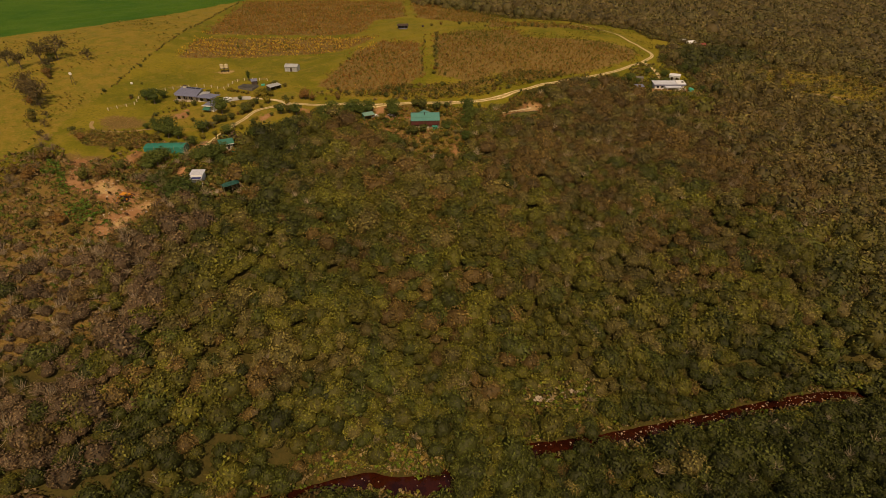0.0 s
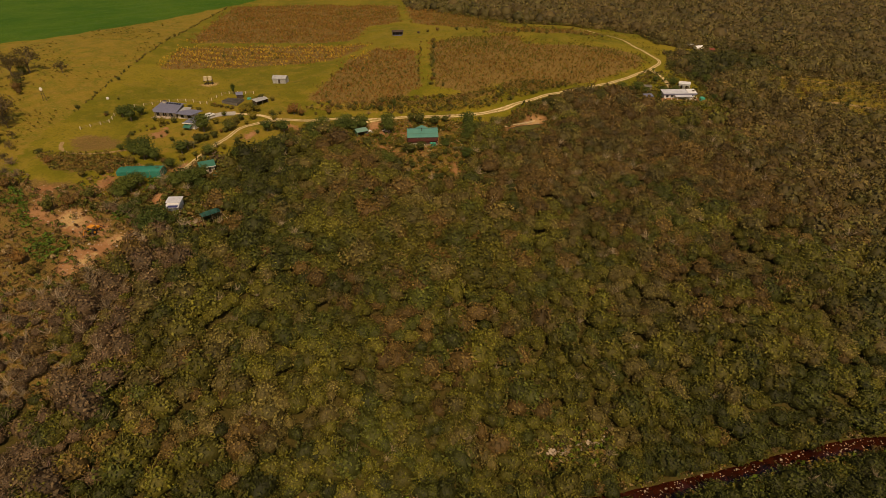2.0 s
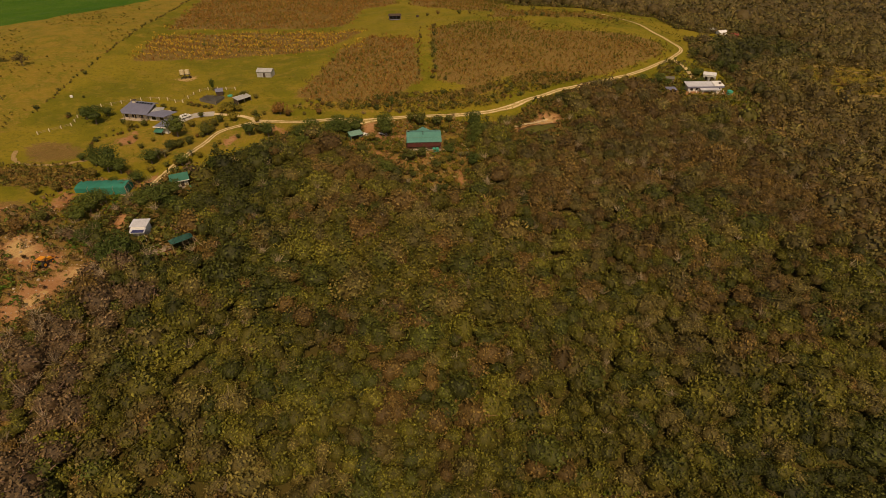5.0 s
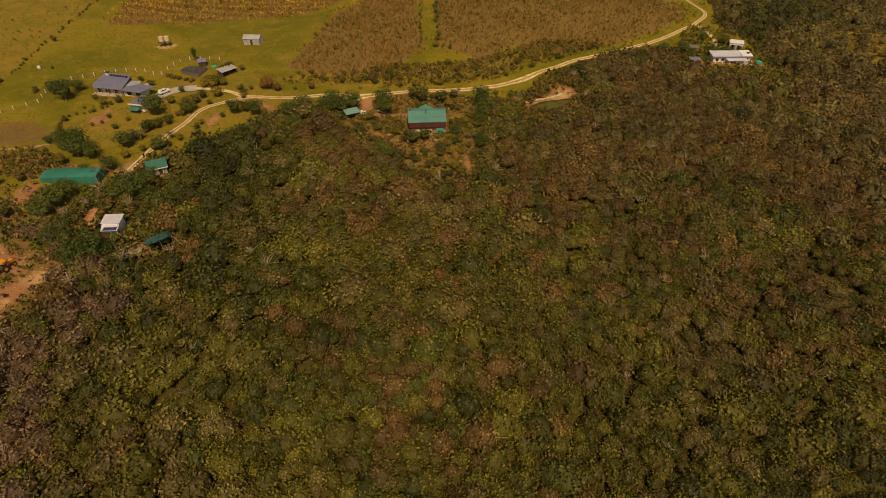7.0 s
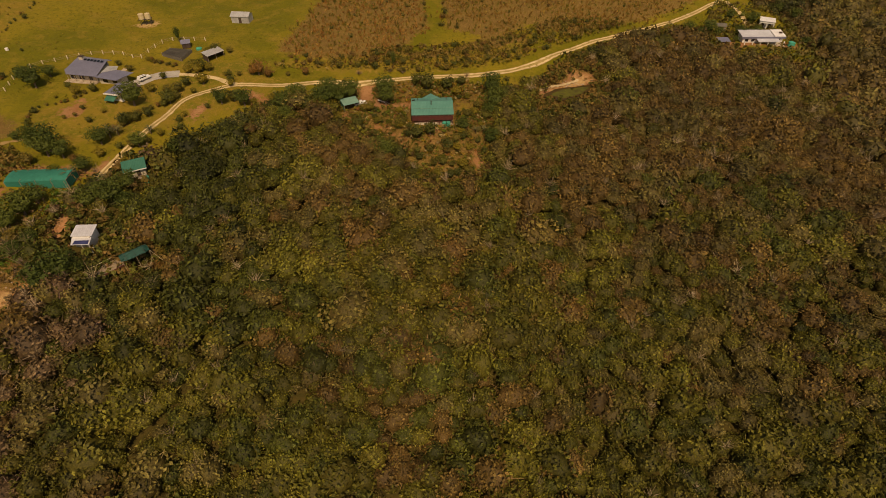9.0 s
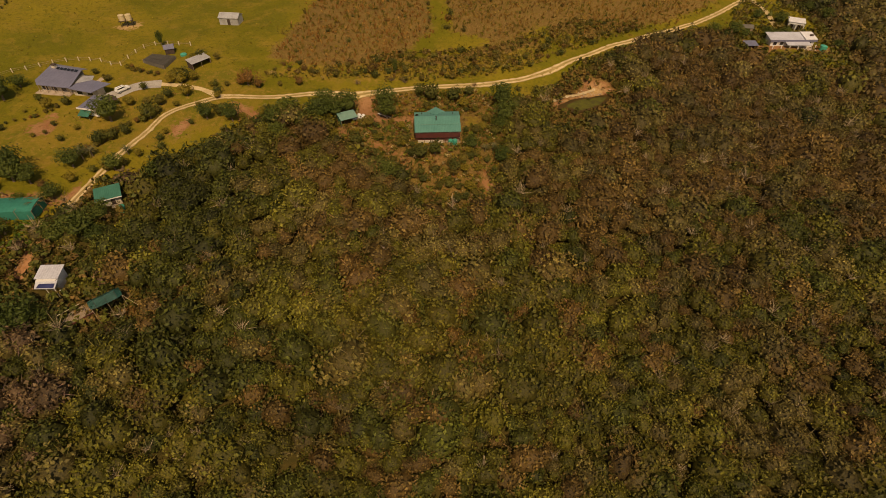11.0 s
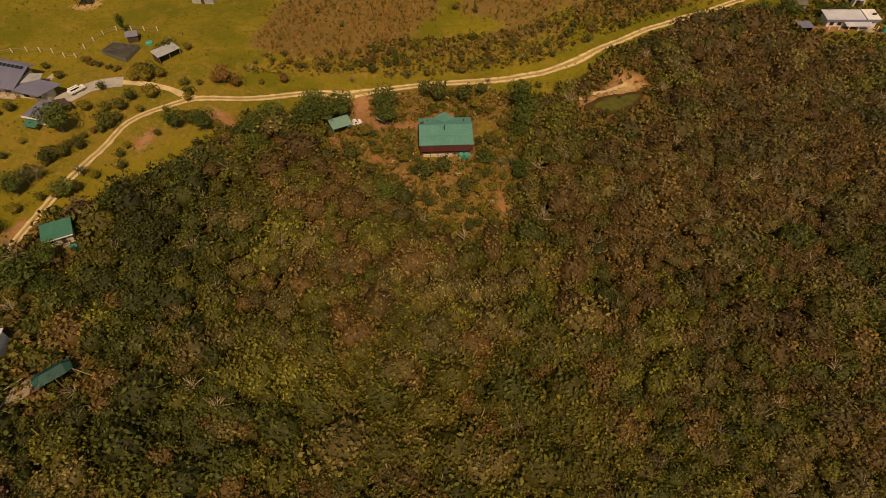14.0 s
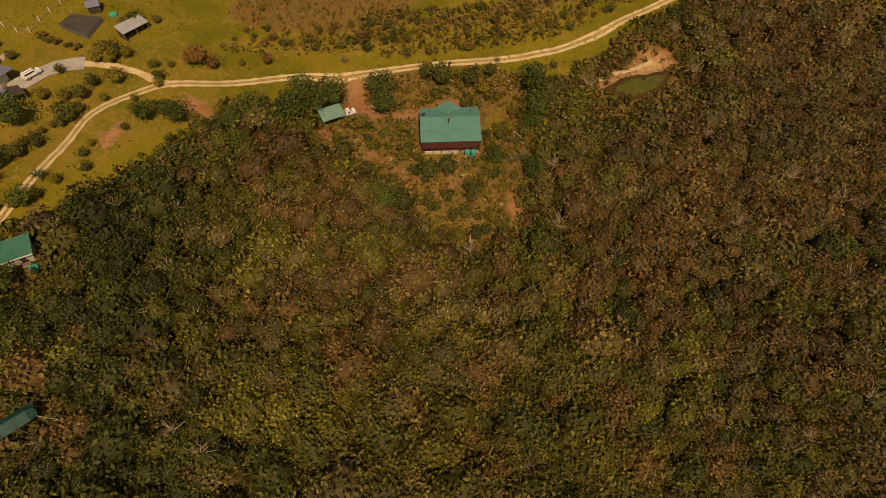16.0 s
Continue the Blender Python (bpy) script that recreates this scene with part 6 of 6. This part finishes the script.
def build_plants():
    rng = np.random.default_rng(31)
    dark = [plant("tree", rng, (0.074, 0.097, 0.017), 26, 620, 0.072, 0.95, 0.5, 0.66, "dense dark green broadleaf tree with a rounded crown", "tree", "garden trees") for _ in range(4)]
    bush = [plant("bush", rng, c, 10, 190, 0.105, 0.55, 0.35, 0.6, lab, "bush", "garden bushes", 4) for c, lab in (
        ((0.082, 0.085, 0.016), "rounded dark green bush in dry grass"), ((0.125, 0.105, 0.02), "rounded olive-green bush in dry grass"), ((0.165, 0.135, 0.018), "rounded yellow-green bush in dry grass"), ((0.078, 0.084, 0.014), "rounded dark green bush in dry grass"))]
    rust = [plant("bush", rng, c, 9, 150, 0.1, 0.6, 0.35, 0.6, lab, "bush", "wild bushes", 4) for c, lab in (((0.17, 0.09, 0.024), "dry brownish bush in rough grass"), ((0.13, 0.1, 0.02), "dull olive bush in rough grass"))]
    dry = [dry_plant("dead_bush", rng, 90, "leafless grey-brown bush in dry grass", "bush", "leafless bushes") for _ in range(2)]
    drytree = [airy_tree(rng, "half-dead grey-brown tree with a thin open crown") for _ in range(3)]
    palms = [palm("palm", rng, "short palm with drooping grey-green fronds", "palm", "palms")]
    put(dark, rng, [(x, y, r * 1.2) for x, y, r in GARDEN_TREES] + WEST_TREES, (0.8, 1.0))
    put(dark, rng, [(x, y - 1.0, r * 0.8) for x, y, r in EAST_TREES], (0.7, 0.9))
    put(dark, rng, FARM_TREES, (0.7, 0.9))
    put(bush, rng, [(x, y, r * 1.28) for x, y, r in GARDEN_BUSHES] + [(x, y, r * 0.92) for x, y, r in DRIVE_BUSHES + FARM_BUSHES])
    gx, gy = scatter(rng, -42, 16, 214, 259, 3.4)
    free = (edge_distance(gx, gy, GARDEN) > 0) & off_house(gx, gy) & (zone_depth(gx, gy, SOILS) < -0.8) & (line_distance(gx, gy, ROAD) > 3)
    put(bush[:3] + bush[:2] + rust[1:], rng, [(x, y, rng.uniform(0.7, 1.5) + (0.7 if y < 232 else 0.0)) for x, y in zip(gx[free], gy[free]) if rng.uniform() < (0.9 if x < -20 or y < 230 else 0.65) and not (-15 < x < -1 and 230.5 < y < 236) and not (-1 < x < 7 and 239 < y < 250)])
    put(rust + bush[:1], rng, [(x, y, min(r * 0.8, 2.9)) for x, y, r in SPUR_BUSHES if zone_depth(np.array([x]), np.array([y]), SOILS + WEEDS + [LAWN, PAN])[0] < 0.3])
    put(rust + dry, rng, DRY_BUSHES)
    put(drytree, rng, [(-177.4, 234.0, 6.6), (-183.5, 240, 5.6), (-173.5, 230, 3.2), (-189.0, 246, 4.6), (-202.0, 293, 6.6), (-207.5, 288, 5.0), (-212.5, 279, 4.4), (-186.4, 293.5, 3.2), (-196, 275, 3.4), (-224, 286, 4.8), (-166, 221, 1.6), (-161.5, 212, 1.8), (-158, 203, 1.9)], (0.95, 1.3))
    put(bush[:1] + rust, rng, [(-194.5, 272, 3.0), (-179.5, 233, 2.6), (-203.5, 290.5, 3.0), (-200, 281, 2.2), (-173, 222.5, 2.4), (-190, 265, 2.0)])
    put([stump_tree(rng)], rng, [(-20.4, 195.1, 4.6)], (1.0, 1.0))
    put(dry + rust[:1], rng, [(x, y, rng.uniform(1.7, 2.9)) for x, y in ((-153.3, 195.3), (-154.2, 200.7), (-147.4, 192.3), (-150.4, 185.1), (-150.2, 179.4), (-151.3, 176.1), (-149.9, 170.6), (-146.4, 179.7), (-144.9, 172.2), (-146.5, 185.4), (-147.9, 164.1), (-144.8, 167.1))])
    put(dark, rng, [(-98.1, 276.4, 1.25), (-21.4, 264.6, 1.1)], (2.2, 2.4))
    put(bush[1:3] + rust, rng, [(x, y, rng.uniform(0.7, 1.15)) for x, y in ((-103.8, 262.1), (-102.2, 261), (-100.9, 260.3), (-98.9, 259.9), (-96.4, 258.9), (-94.1, 258.1), (-87, 258.2), (-84.6, 257.5), (-82.1, 258.3))])
    put(palms, rng, [(-101.3, 200.8, 2.2), (-98.5, 218.5, 2.0), (-96.8, 219.8, 1.8), (-88.5, 221.5, 1.5), (8.0, 235.0, 1.6), (5.5, 233.0, 1.4)])
    put(bush[:2] + rust, rng, [(-84.6, 168.6, 1.3), (-82.2, 167.6, 1.5), (-79.2, 167.8, 1.6), (-76.4, 169.8, 1.7), (-73.8, 171.8, 1.8), (-71.6, 175.0, 2.0), (-83.4, 177.6, 1.9), (-72.8, 179.4, 2.0)], (0.8, 1.1))
    # clipped rows in the farm garden
    for row, r in ((curve_through([(-122.8, 222.2), (-125.6, 228.8), (-124.6, 232.3), (-121.0, 234.4), (-113.8, 238.8)], 1.6), 0.75), (curve_through([(-99, 220), (-96.2, 227), (-93.7, 232.5), (-89.0, 238)], 1.7), 1.25), (curve_through([(-103, 262.5), (-98, 260.5), (-93, 259)], 1.8), 0.8)):
        put(rust + bush[:2], rng, [(x + rng.uniform(-0.5, 0.5), y + rng.uniform(-0.4, 0.4), r * rng.uniform(0.75, 1.3)) for x, y in row])
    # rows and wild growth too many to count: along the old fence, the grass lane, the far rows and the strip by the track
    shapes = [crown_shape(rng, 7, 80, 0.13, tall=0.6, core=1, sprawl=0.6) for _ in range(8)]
    spots = [(x + rng.uniform(-0.7, 0.7), y, rng.uniform(0.35, 0.95) * (1.7 if rng.uniform() < 0.08 else 1)) for x, y in curve_through([(-157, 249), (-160, 286), (-163, 340), (-169, 421), (-171, 495)], 1.5) if rng.uniform() < 0.72]
    spots += [(s + rng.uniform(-0.8, 0.8), y + rng.uniform(-0.8, 0.8), rng.uniform(0.7, 1.3) * (1.7 if s > -5 else 1)) for s in (-11.5, -4.2) for y in np.arange(290, 366, 3.4) if rng.uniform() < 0.8]
    spots += [(x, 384 + 1.5 * math.sin(x) + 0.03 * x, rng.uniform(1.0, 2.2)) for x in np.arange(28, 108, 4.5) if rng.uniform() < 0.8]
    spots += [(x, 404 + 2 * math.sin(x), rng.uniform(1.0, 2.2)) for x in np.arange(-8, 92, 6.5) if rng.uniform() < 0.8]
    sx, sy = scatter(rng, -58, 66, 263, 300, 3.0)
    near = line_distance(sx, sy, ROAD)
    spots += [(x, y, rng.uniform(0.7, 2.0)) for x, y, d in zip(sx, sy, near) if 3.5 < d < 16 and y > 262 and rng.uniform() < (0.5 if x < -20 and d < 9 else 0.75) and (x > -40 or d > 9)]
    sx, sy = scatter(rng, -150, 118, 270, 360, 9.0)
    spots += [(x, y, rng.uniform(0.5, 1.3)) for x, y, d in zip(sx, sy, zone_depth(sx, sy, HEATHS)) if d > 0 and rng.uniform() < 0.6]
    sx, sy = scatter(rng, 180, 330, 268, 350, 6.0)
    spots += [(x, y, rng.uniform(1.0, 2.6)) for x, y, d in zip(sx, sy, zone_depth(sx, sy, THIN)) if d > 0 and rng.uniform() < 0.7]
    pts = np.array(spots)
    pts = pts[zone_depth(pts[:, 0], pts[:, 1], SANDS) < -1.2]
    tone = np.array([(0.13, 0.1, 0.022), (0.16, 0.09, 0.026), (0.08, 0.085, 0.017), (0.11, 0.098, 0.02)])[rng.integers(0, 4, len(pts))] * rng.uniform(0.75, 1.25, (len(pts), 1))
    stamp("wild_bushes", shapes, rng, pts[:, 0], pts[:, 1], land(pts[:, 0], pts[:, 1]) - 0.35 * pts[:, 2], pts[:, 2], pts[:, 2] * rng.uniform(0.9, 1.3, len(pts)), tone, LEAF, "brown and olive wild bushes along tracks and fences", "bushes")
    # the thicket where the camera passes nearest, tree by tree
    wood = []
    for c, lab in ((OLIVE, "olive-green thicket tree with a closed crown"), (OLIVE * 0.8, "olive-green thicket tree with a closed crown"), (DARK, "dark green thicket tree with closed crown"), (GOLD, "yellow-green thicket tree with a lumpy crown"), (GREY, "grey-green thicket tree with a lumpy crown"), (BROWN, "brown-leaved thicket tree with a dry crown"), (GOLD * 0.8, "yellow-green thicket tree with a lumpy crown")):
        wood.append(plant("tree", rng, tuple(c), 6, 210, 0.115, 1.0, 0.75, 0.76, lab, "tree", "thicket trees", wild=True))
    x, y = scatter(rng, *PICKED, 2.85)
    w, high, lift = crown_sizes(rng, x)
    put(wood, rng, [(a, b, c * 1.1) for a, b, c in zip(x.tolist(), y.tolist(), w.tolist())], (0.8, 1.05))
    clear_marks(scene)


build_plants()


def small_plants(name, seed, plan, gap, keep_at, colours, size, label, mat=None):
    """Low tufts over a stretch of ground."""
    rng = np.random.default_rng(seed)
    tuft = [crown_shape(rng, 2, 10, 0.36, tall=0.8, core=0, sprawl=0.4) for _ in range(8)]
    x, y = scatter(rng, *plan, gap)
    keep = keep_at(x, y) > rng.uniform(0, 1, len(x))
    x, y = x[keep], y[keep]
    w = rng.uniform(*size, len(x))
    c = np.array(colours)[rng.integers(0, len(colours), len(x))] * rng.uniform(0.7, 1.3, (len(x), 1))
    stamp(name, tuft, rng, x, y, land(x, y) - 0.1, w, w * rng.uniform(0.7, 1.2, len(x)), c, mat or HEATH, label, "plants")


small_plants("garden_plants", 41, (-45, 18, 213, 262), 0.7, lambda x, y: np.where(edge_distance(x, y, GARDEN) > 0, 0.45 + 0.5 * swirl(x, y, 0.5, 1.4), 0) * (edge_distance(x, y, [(-15.7, 236.3), (-14.3, 231.3), (-2.8, 231.6), (-1.4, 236), (-0.7, 249.4), (8.8, 250), (5.7, 245.7), (0.4, 240)]) < 0.2) * off_house(x, y) * (zone_depth(x, y, SOILS) < 0.3) * (line_distance(x, y, ROAD) > 2.4),
             [(0.08, 0.095, 0.018), (0.12, 0.12, 0.02), (0.1, 0.11, 0.018), (0.08, 0.1, 0.016), (0.17, 0.125, 0.03), (0.2, 0.09, 0.03), (0.34, 0.26, 0.13), (0.09, 0.1, 0.025), (0.17, 0.15, 0.03), (0.27, 0.17, 0.03)], (0.25, 0.95), "low mixed garden plants, green, rust and straw coloured")
small_plants("verge_scrub", 59, (-60, 70, 255, 302), 1.1, lambda x, y: np.clip(0.35 + 1.1 * swirl(x, y, 0.2, 2.0), 0, 0.95) * (line_distance(x, y, ROAD) > 3.2) * (zone_depth(x, y, SANDS) < -1) * (line_distance(x, y, ROAD) < np.where(x < -30, 11, 17)) * (y > 259 + 0.45 * np.maximum(x - 5, 0)) * (np.where(x < -25, line_distance(x, y, ROAD), 99) > 6.5),
             [(0.17, 0.115, 0.028), (0.12, 0.1, 0.022), (0.19, 0.13, 0.035), (0.095, 0.088, 0.018), (0.23, 0.165, 0.06)], (0.4, 1.3), "dry brown and olive scrub along the farm track")
small_plants("grass_tufts", 43, (-210, 130, 200, 400), 1.7, lambda x, y: 0.5 * (woods_depth(x, y) < -1) * (zone_depth(x, y, HEATHS) < 0) * (line_distance(x, y, ROAD) > 2.2) * (zone_depth(x, y, SOILS) < 1) * swirl(x, y, 0.09, 3.0),
             [(0.15, 0.135, 0.018), (0.18, 0.15, 0.022), (0.24, 0.18, 0.03), (0.2, 0.14, 0.03)], (0.15, 0.45), "scattered tufts of golden-green grass")
small_plants("spur_scrub", 47, (-200, -92, 110, 215), 1.15, lambda x, y: np.clip(0.42 + 0.5 * swirl(x, y, 0.16, 1.0), 0, 1) * np.where(zone_depth(x, y, SOILS + SANDS) < -0.2, 1.0, np.where(zone_depth(x, y, SANDS) < 0.5, 0.34, 0.1)) * (zone_depth(x, y, WEEDS + [PAN]) < 0) * np.where(edge_distance(x, y, LAWN) > 0, 0.3, 1.0) * ((np.abs(y - 199.4) > 3.2) | (np.abs(x + 108) > 8.5)) * (line_distance(x, y, ROAD) > 2.5) * (y < np.where(x < -122, 190 + 6 * np.sin(x * 0.2), 205)),
             [(0.17, 0.105, 0.05), (0.12, 0.09, 0.03), (0.08, 0.1, 0.02), (0.24, 0.16, 0.085), (0.15, 0.085, 0.04), (0.12, 0.12, 0.025)], (0.5, 1.35), "low dry scrub and weeds on a rubbly spur")
small_plants("spur_weeds", 71, (-150, -95, 148, 200), 0.75, lambda x, y: 0.9 * (zone_depth(x, y, WEEDS) > 0.6 * np.sin(x * 1.3 + y)),
             [(0.07, 0.14, 0.015), (0.1, 0.15, 0.018), (0.06, 0.11, 0.014), (0.1, 0.12, 0.02)], (0.4, 1.1), "bright green weeds growing on bare soil", LEAF)
small_plants("pan_scrub", 73, (-152, -108, 197, 214), 0.95, lambda x, y: 0.85 * (zone_depth(x, y, SCRUB[2:3]) > -0.5),
             [(0.19, 0.12, 0.03), (0.15, 0.12, 0.024), (0.23, 0.145, 0.035), (0.12, 0.11, 0.02)], (0.5, 1.3), "rusty and olive scrub below the farm garden", LEAF)
small_plants("thin_scrub", 79, (180, 332, 266, 352), 1.5, lambda x, y: 0.8 * (zone_depth(x, y, THIN) > -4) * np.clip(0.4 + swirl(x, y, 0.12, 5.0), 0, 1),
             [(0.19, 0.13, 0.035), (0.15, 0.115, 0.028), (0.12, 0.1, 0.022), (0.24, 0.165, 0.05)], (0.5, 1.5), "golden-brown low scrub in a thin clearing", LEAF)
small_plants("yard_growth", 83, (98, 152, 288, 330), 1.3, lambda x, y: 0.8 * (edge_distance(x, y, CLEARINGS[2]) > -1) * ((np.abs(x - 127) > 11) | (np.abs(y - 304) > 6.5)) * ((np.abs(x - 138) > 5) | (np.abs(y - 322) > 5)) * (zone_depth(x, y, SOILS) < 0.3),
             [(0.12, 0.11, 0.02), (0.09, 0.095, 0.018), (0.16, 0.12, 0.03), (0.14, 0.1, 0.03)], (0.6, 1.8), "overgrown green and brown shrubs round the white house", LEAF)
small_plants("strip_clumps", 89, (-300, -158, 170, 430), 2.6, lambda x, y: 0.75 * (edge_distance(x, y, DRY[0]) > 1) * ramp(swirl(x, y, 0.08, 8.0), 0.35, 0.75),
             [(0.13, 0.11, 0.02), (0.1, 0.09, 0.02), (0.17, 0.12, 0.03), (0.2, 0.15, 0.03)], (0.3, 1.0), "dull olive clumps in rough dry grass")
small_plants("field_scrub", 97, (20, 142, 286, 425), 1.9, lambda x, y: 0.75 * (woods_depth(x, y) < -0.5) * (zone_depth(x, y, HEATHS) < 1) * (line_distance(x, y, ROAD) > 2.6) * ramp(swirl(x, y, 0.14, 9.0), 0.3, 0.8),
             [(0.14, 0.115, 0.022), (0.11, 0.1, 0.02), (0.18, 0.12, 0.03), (0.2, 0.16, 0.03)], (0.3, 1.0), "low olive scrub between field and track")
small_plants("pond_scrub", 57, (18, 60, 242, 280), 1.1, lambda x, y: 0.8 * (edge_distance(x, y, [(22, 252), (28, 266), (36, 275), (52, 276), (57, 266), (52, 254), (44, 246), (30, 244)]) > 0) * (np.hypot((0.91 * (x - 39.3) + 0.41 * (y - 259.6)) / 10.4, (-0.41 * (x - 39.3) + 0.91 * (y - 259.6)) / 4.8) > 1) * np.where(zone_depth(x, y, SOILS + SANDS) < -0.3, 1.0, 0.16) * (line_distance(x, y, ROAD) > 3),
             [(0.16, 0.1, 0.03), (0.12, 0.095, 0.024), (0.09, 0.085, 0.02), (0.2, 0.12, 0.04)], (0.7, 1.7), "brown and olive scrub round the pond")
small_plants("cottage_growth", 101, (-102, -70, 166, 214), 1.0, lambda x, y: 0.85 * (zone_depth(x, y, CLEARINGS[4:7]) > -1.5) * ((np.abs(x + 89.4) > 3.2) | (np.abs(y - 180.4) > 3.6)) * ((np.abs(x + 86.6) > 3.8) | (np.abs(y - 204.6) > 3.4)) * (zone_depth(x, y, SOILS) < 0) * (line_distance(x, y, [(-97, 198), (-96, 187), (-97, 181)]) > 1.8) * (line_distance(x, y, ROAD) > 2.2),
             [(0.11, 0.105, 0.02), (0.085, 0.095, 0.018), (0.16, 0.11, 0.03), (0.2, 0.12, 0.04)], (0.6, 1.7), "rough green and rust growth round the low cottages", LEAF)
small_plants("edge_shrubs", 67, (-150, 230, 140, 470), 1.3, lambda x, y: 0.75 * (np.abs(woods_depth(x, y) - 0.2) < 1.5) * (line_distance(x, y, ROAD) > 2.2) * (zone_depth(x, y, SOILS + SANDS) < 0.5) * off_house(x, y),
             [(0.12, 0.105, 0.022), (0.09, 0.09, 0.018), (0.15, 0.1, 0.03), (0.13, 0.115, 0.022)], (0.7, 1.5), "low bushy growth at the edge of the thicket", LEAF)
small_plants("bank_reeds", 53, (-60, 150, 80, 130), 0.9, lambda x, y: 0.9 * (line_distance(x, y, RIVER) > 2.3) * ((line_distance(x, y, RIVER) < np.where(np.abs(x + 18) < 22, 13, 6.5)) | (edge_distance(x, y, CLEARINGS[3]) > -2.5)) * ((line_distance(x, y, RIVER) > 2.9) | (swirl(x, y, 0.6, 2.0) > 0.45)),
             [(0.17, 0.15, 0.03), (0.12, 0.115, 0.025), (0.2, 0.125, 0.04), (0.1, 0.14, 0.02), (0.26, 0.18, 0.09)], (0.4, 1.7), "reeds and low growth on the river bank")


def build_rocks():
    rng = np.random.default_rng(61)
    shapes = []
    for _ in range(5):
        v, q = blob(rng, 0.5, 0.35, 0.1)
        shapes.append((v * rng.uniform(0.75, 1.2, v.shape), q, np.ones(len(v))))
    p = np.array([q for q in curve_through(RIVER[20:], 1.0) if -50 < q[0] < 150])
    n = 420
    k = np.where(rng.uniform(0, 1, n) < 0.6, rng.integers(int(len(p) * 0.52), int(len(p) * 0.9), n), rng.integers(0, len(p), n))
    x, y = p[k, 0] + rng.normal(0, 1.8, n), p[k, 1] + rng.normal(0, 1.7, n)
    w = rng.uniform(0.15, 0.42, n) * np.where(rng.uniform(0, 1, n) < 0.1, 2.0, 1.0)
    z = np.maximum(land(x, y), WATER_Z - 0.05)
    ob = stamp("river_rocks", shapes, rng, x, y, z, w, w, np.ones((n, 3)), STONE, "pale boulders strewn along the river", "rocks")
    n = 150
    u = rng.uniform(0, 1, n)
    x, y = 29 + 16.5 * u + rng.normal(0, 0.5, n), 116.6 + 3.6 * u + rng.normal(0, 0.55, n)
    keep = np.abs(u - 0.42) > 0.07
    w = rng.uniform(0.35, 1.1, n)[keep]
    stamp("rock_ledge", shapes, rng, x[keep], y[keep], land(x[keep], y[keep]) + 0.3, w, w * 0.8, np.ones((len(w), 3)), STONE, "pale broken rock ledge above the river", "rocks")
    n = 90
    x, y = 41 + rng.normal(0, 5, n), 265.5 + rng.normal(0, 2.4, n)
    keep = zone_depth(x, y, SOILS + SANDS) > -0.5
    w = rng.uniform(0.15, 0.55, n)[keep]
    stamp("pond_stones", shapes, rng, x[keep], y[keep], land(x[keep], y[keep]), w, w, np.ones((len(w), 3)), STONE, "pale stones on the sandy pond bank", "rocks")
    n = 130
    x, y = rng.normal(-19, 8, n), rng.normal(97, 4.5, n)
    keep = line_distance(x, y, RIVER) > 2.5
    w = rng.uniform(0.15, 0.5, n)[keep]
    stamp("bank_stones", shapes, rng, x[keep], y[keep], land(x[keep], y[keep]), w, w, np.ones((len(w), 3)), STONE, "pale stones scattered on the grassy bank", "rocks")
    k = 700
    x, y = rng.uniform(-138, -94, k), rng.uniform(143, 190, k)
    good = zone_depth(x, y, SOILS + SANDS) > -2
    x, y = x[good], y[good]
    w = rng.uniform(0.12, 0.45, len(x)) * np.where(rng.uniform(0, 1, len(x)) < 0.08, 2.0, 1.0)
    stamp("rubble", shapes, rng, x, y, land(x, y), w, w, np.ones((len(x), 3)), STONE, "pale rubble and stones on the bare spur", "rocks")


build_rocks()


# ---------------------------------------------------------------- fences and poles
def post_fence(points, gap, label):
    t = thing("fence", points[0][0], points[0][1], land_at(*points[0]), 0, label, "fence")
    o = Vector((points[0][0], points[0][1], land_at(*points[0])))
    fine = curve_through(points, 0.5)
    posts, run = [fine[0]], 0.0
    for a, b in zip(fine, fine[1:]):
        run += math.hypot(b[0] - a[0], b[1] - a[1])
        if run >= gap:
            posts.append(b)
            run = 0.0
    pts = [Vector((x, y, land_at(x, y))) - o for x, y in posts]
    for p in pts:
        part("post", box(p.x - 0.13, p.x + 0.13, p.y - 0.13, p.y + 0.13, p.z - 0.3, p.z + 1.3, 0.02), PALEWOOD, t)
    for a, b in zip(pts, pts[1:]):
        for h in (0.55, 1.05):
            part("rail", rod(a + Vector((0, 0, h)), b + Vector((0, 0, h)), 0.03, 5), TIMBER, t)


post_fence([(-146.5, 232.3), (-142.4, 235.6), (-138.4, 239.1), (-139.6, 245.4), (-140.0, 250), (-137.4, 255.9), (-132.4, 259.5), (-127.3, 264.0), (-121.4, 266.3), (-112.3, 265.3), (-107.2, 263.0), (-105.5, 268.4), (-102.9, 275.5), (-99.0, 277.5), (-87, 277.2)], 3.6, "pale timber post-and-rail fence curving round the farmhouse")


def wind_pole():
    x, y = -175.5, 259.0
    t = thing("pole", x, y, land_at(x, y), 0, "tall dark pole frame with a pale round head", "pole")
    for s in (-1, 1):
        part("leg", rod((s * 0.8, 0, -0.3), (s * 0.35, 0, 4.6), 0.1), DARKTIMBER, t)
    for h in (1.2, 2.6, 4.0):
        part("crossbar", rod((-0.75 + h * 0.1, 0, h), (0.75 - h * 0.1, 0, h), 0.06), DARKTIMBER, t)
    part("head", rod((0, -0.1, 5.2), (0, 0.1, 5.2), 0.7, 16), PLASTER, t, "pale round disc")


wind_pole()
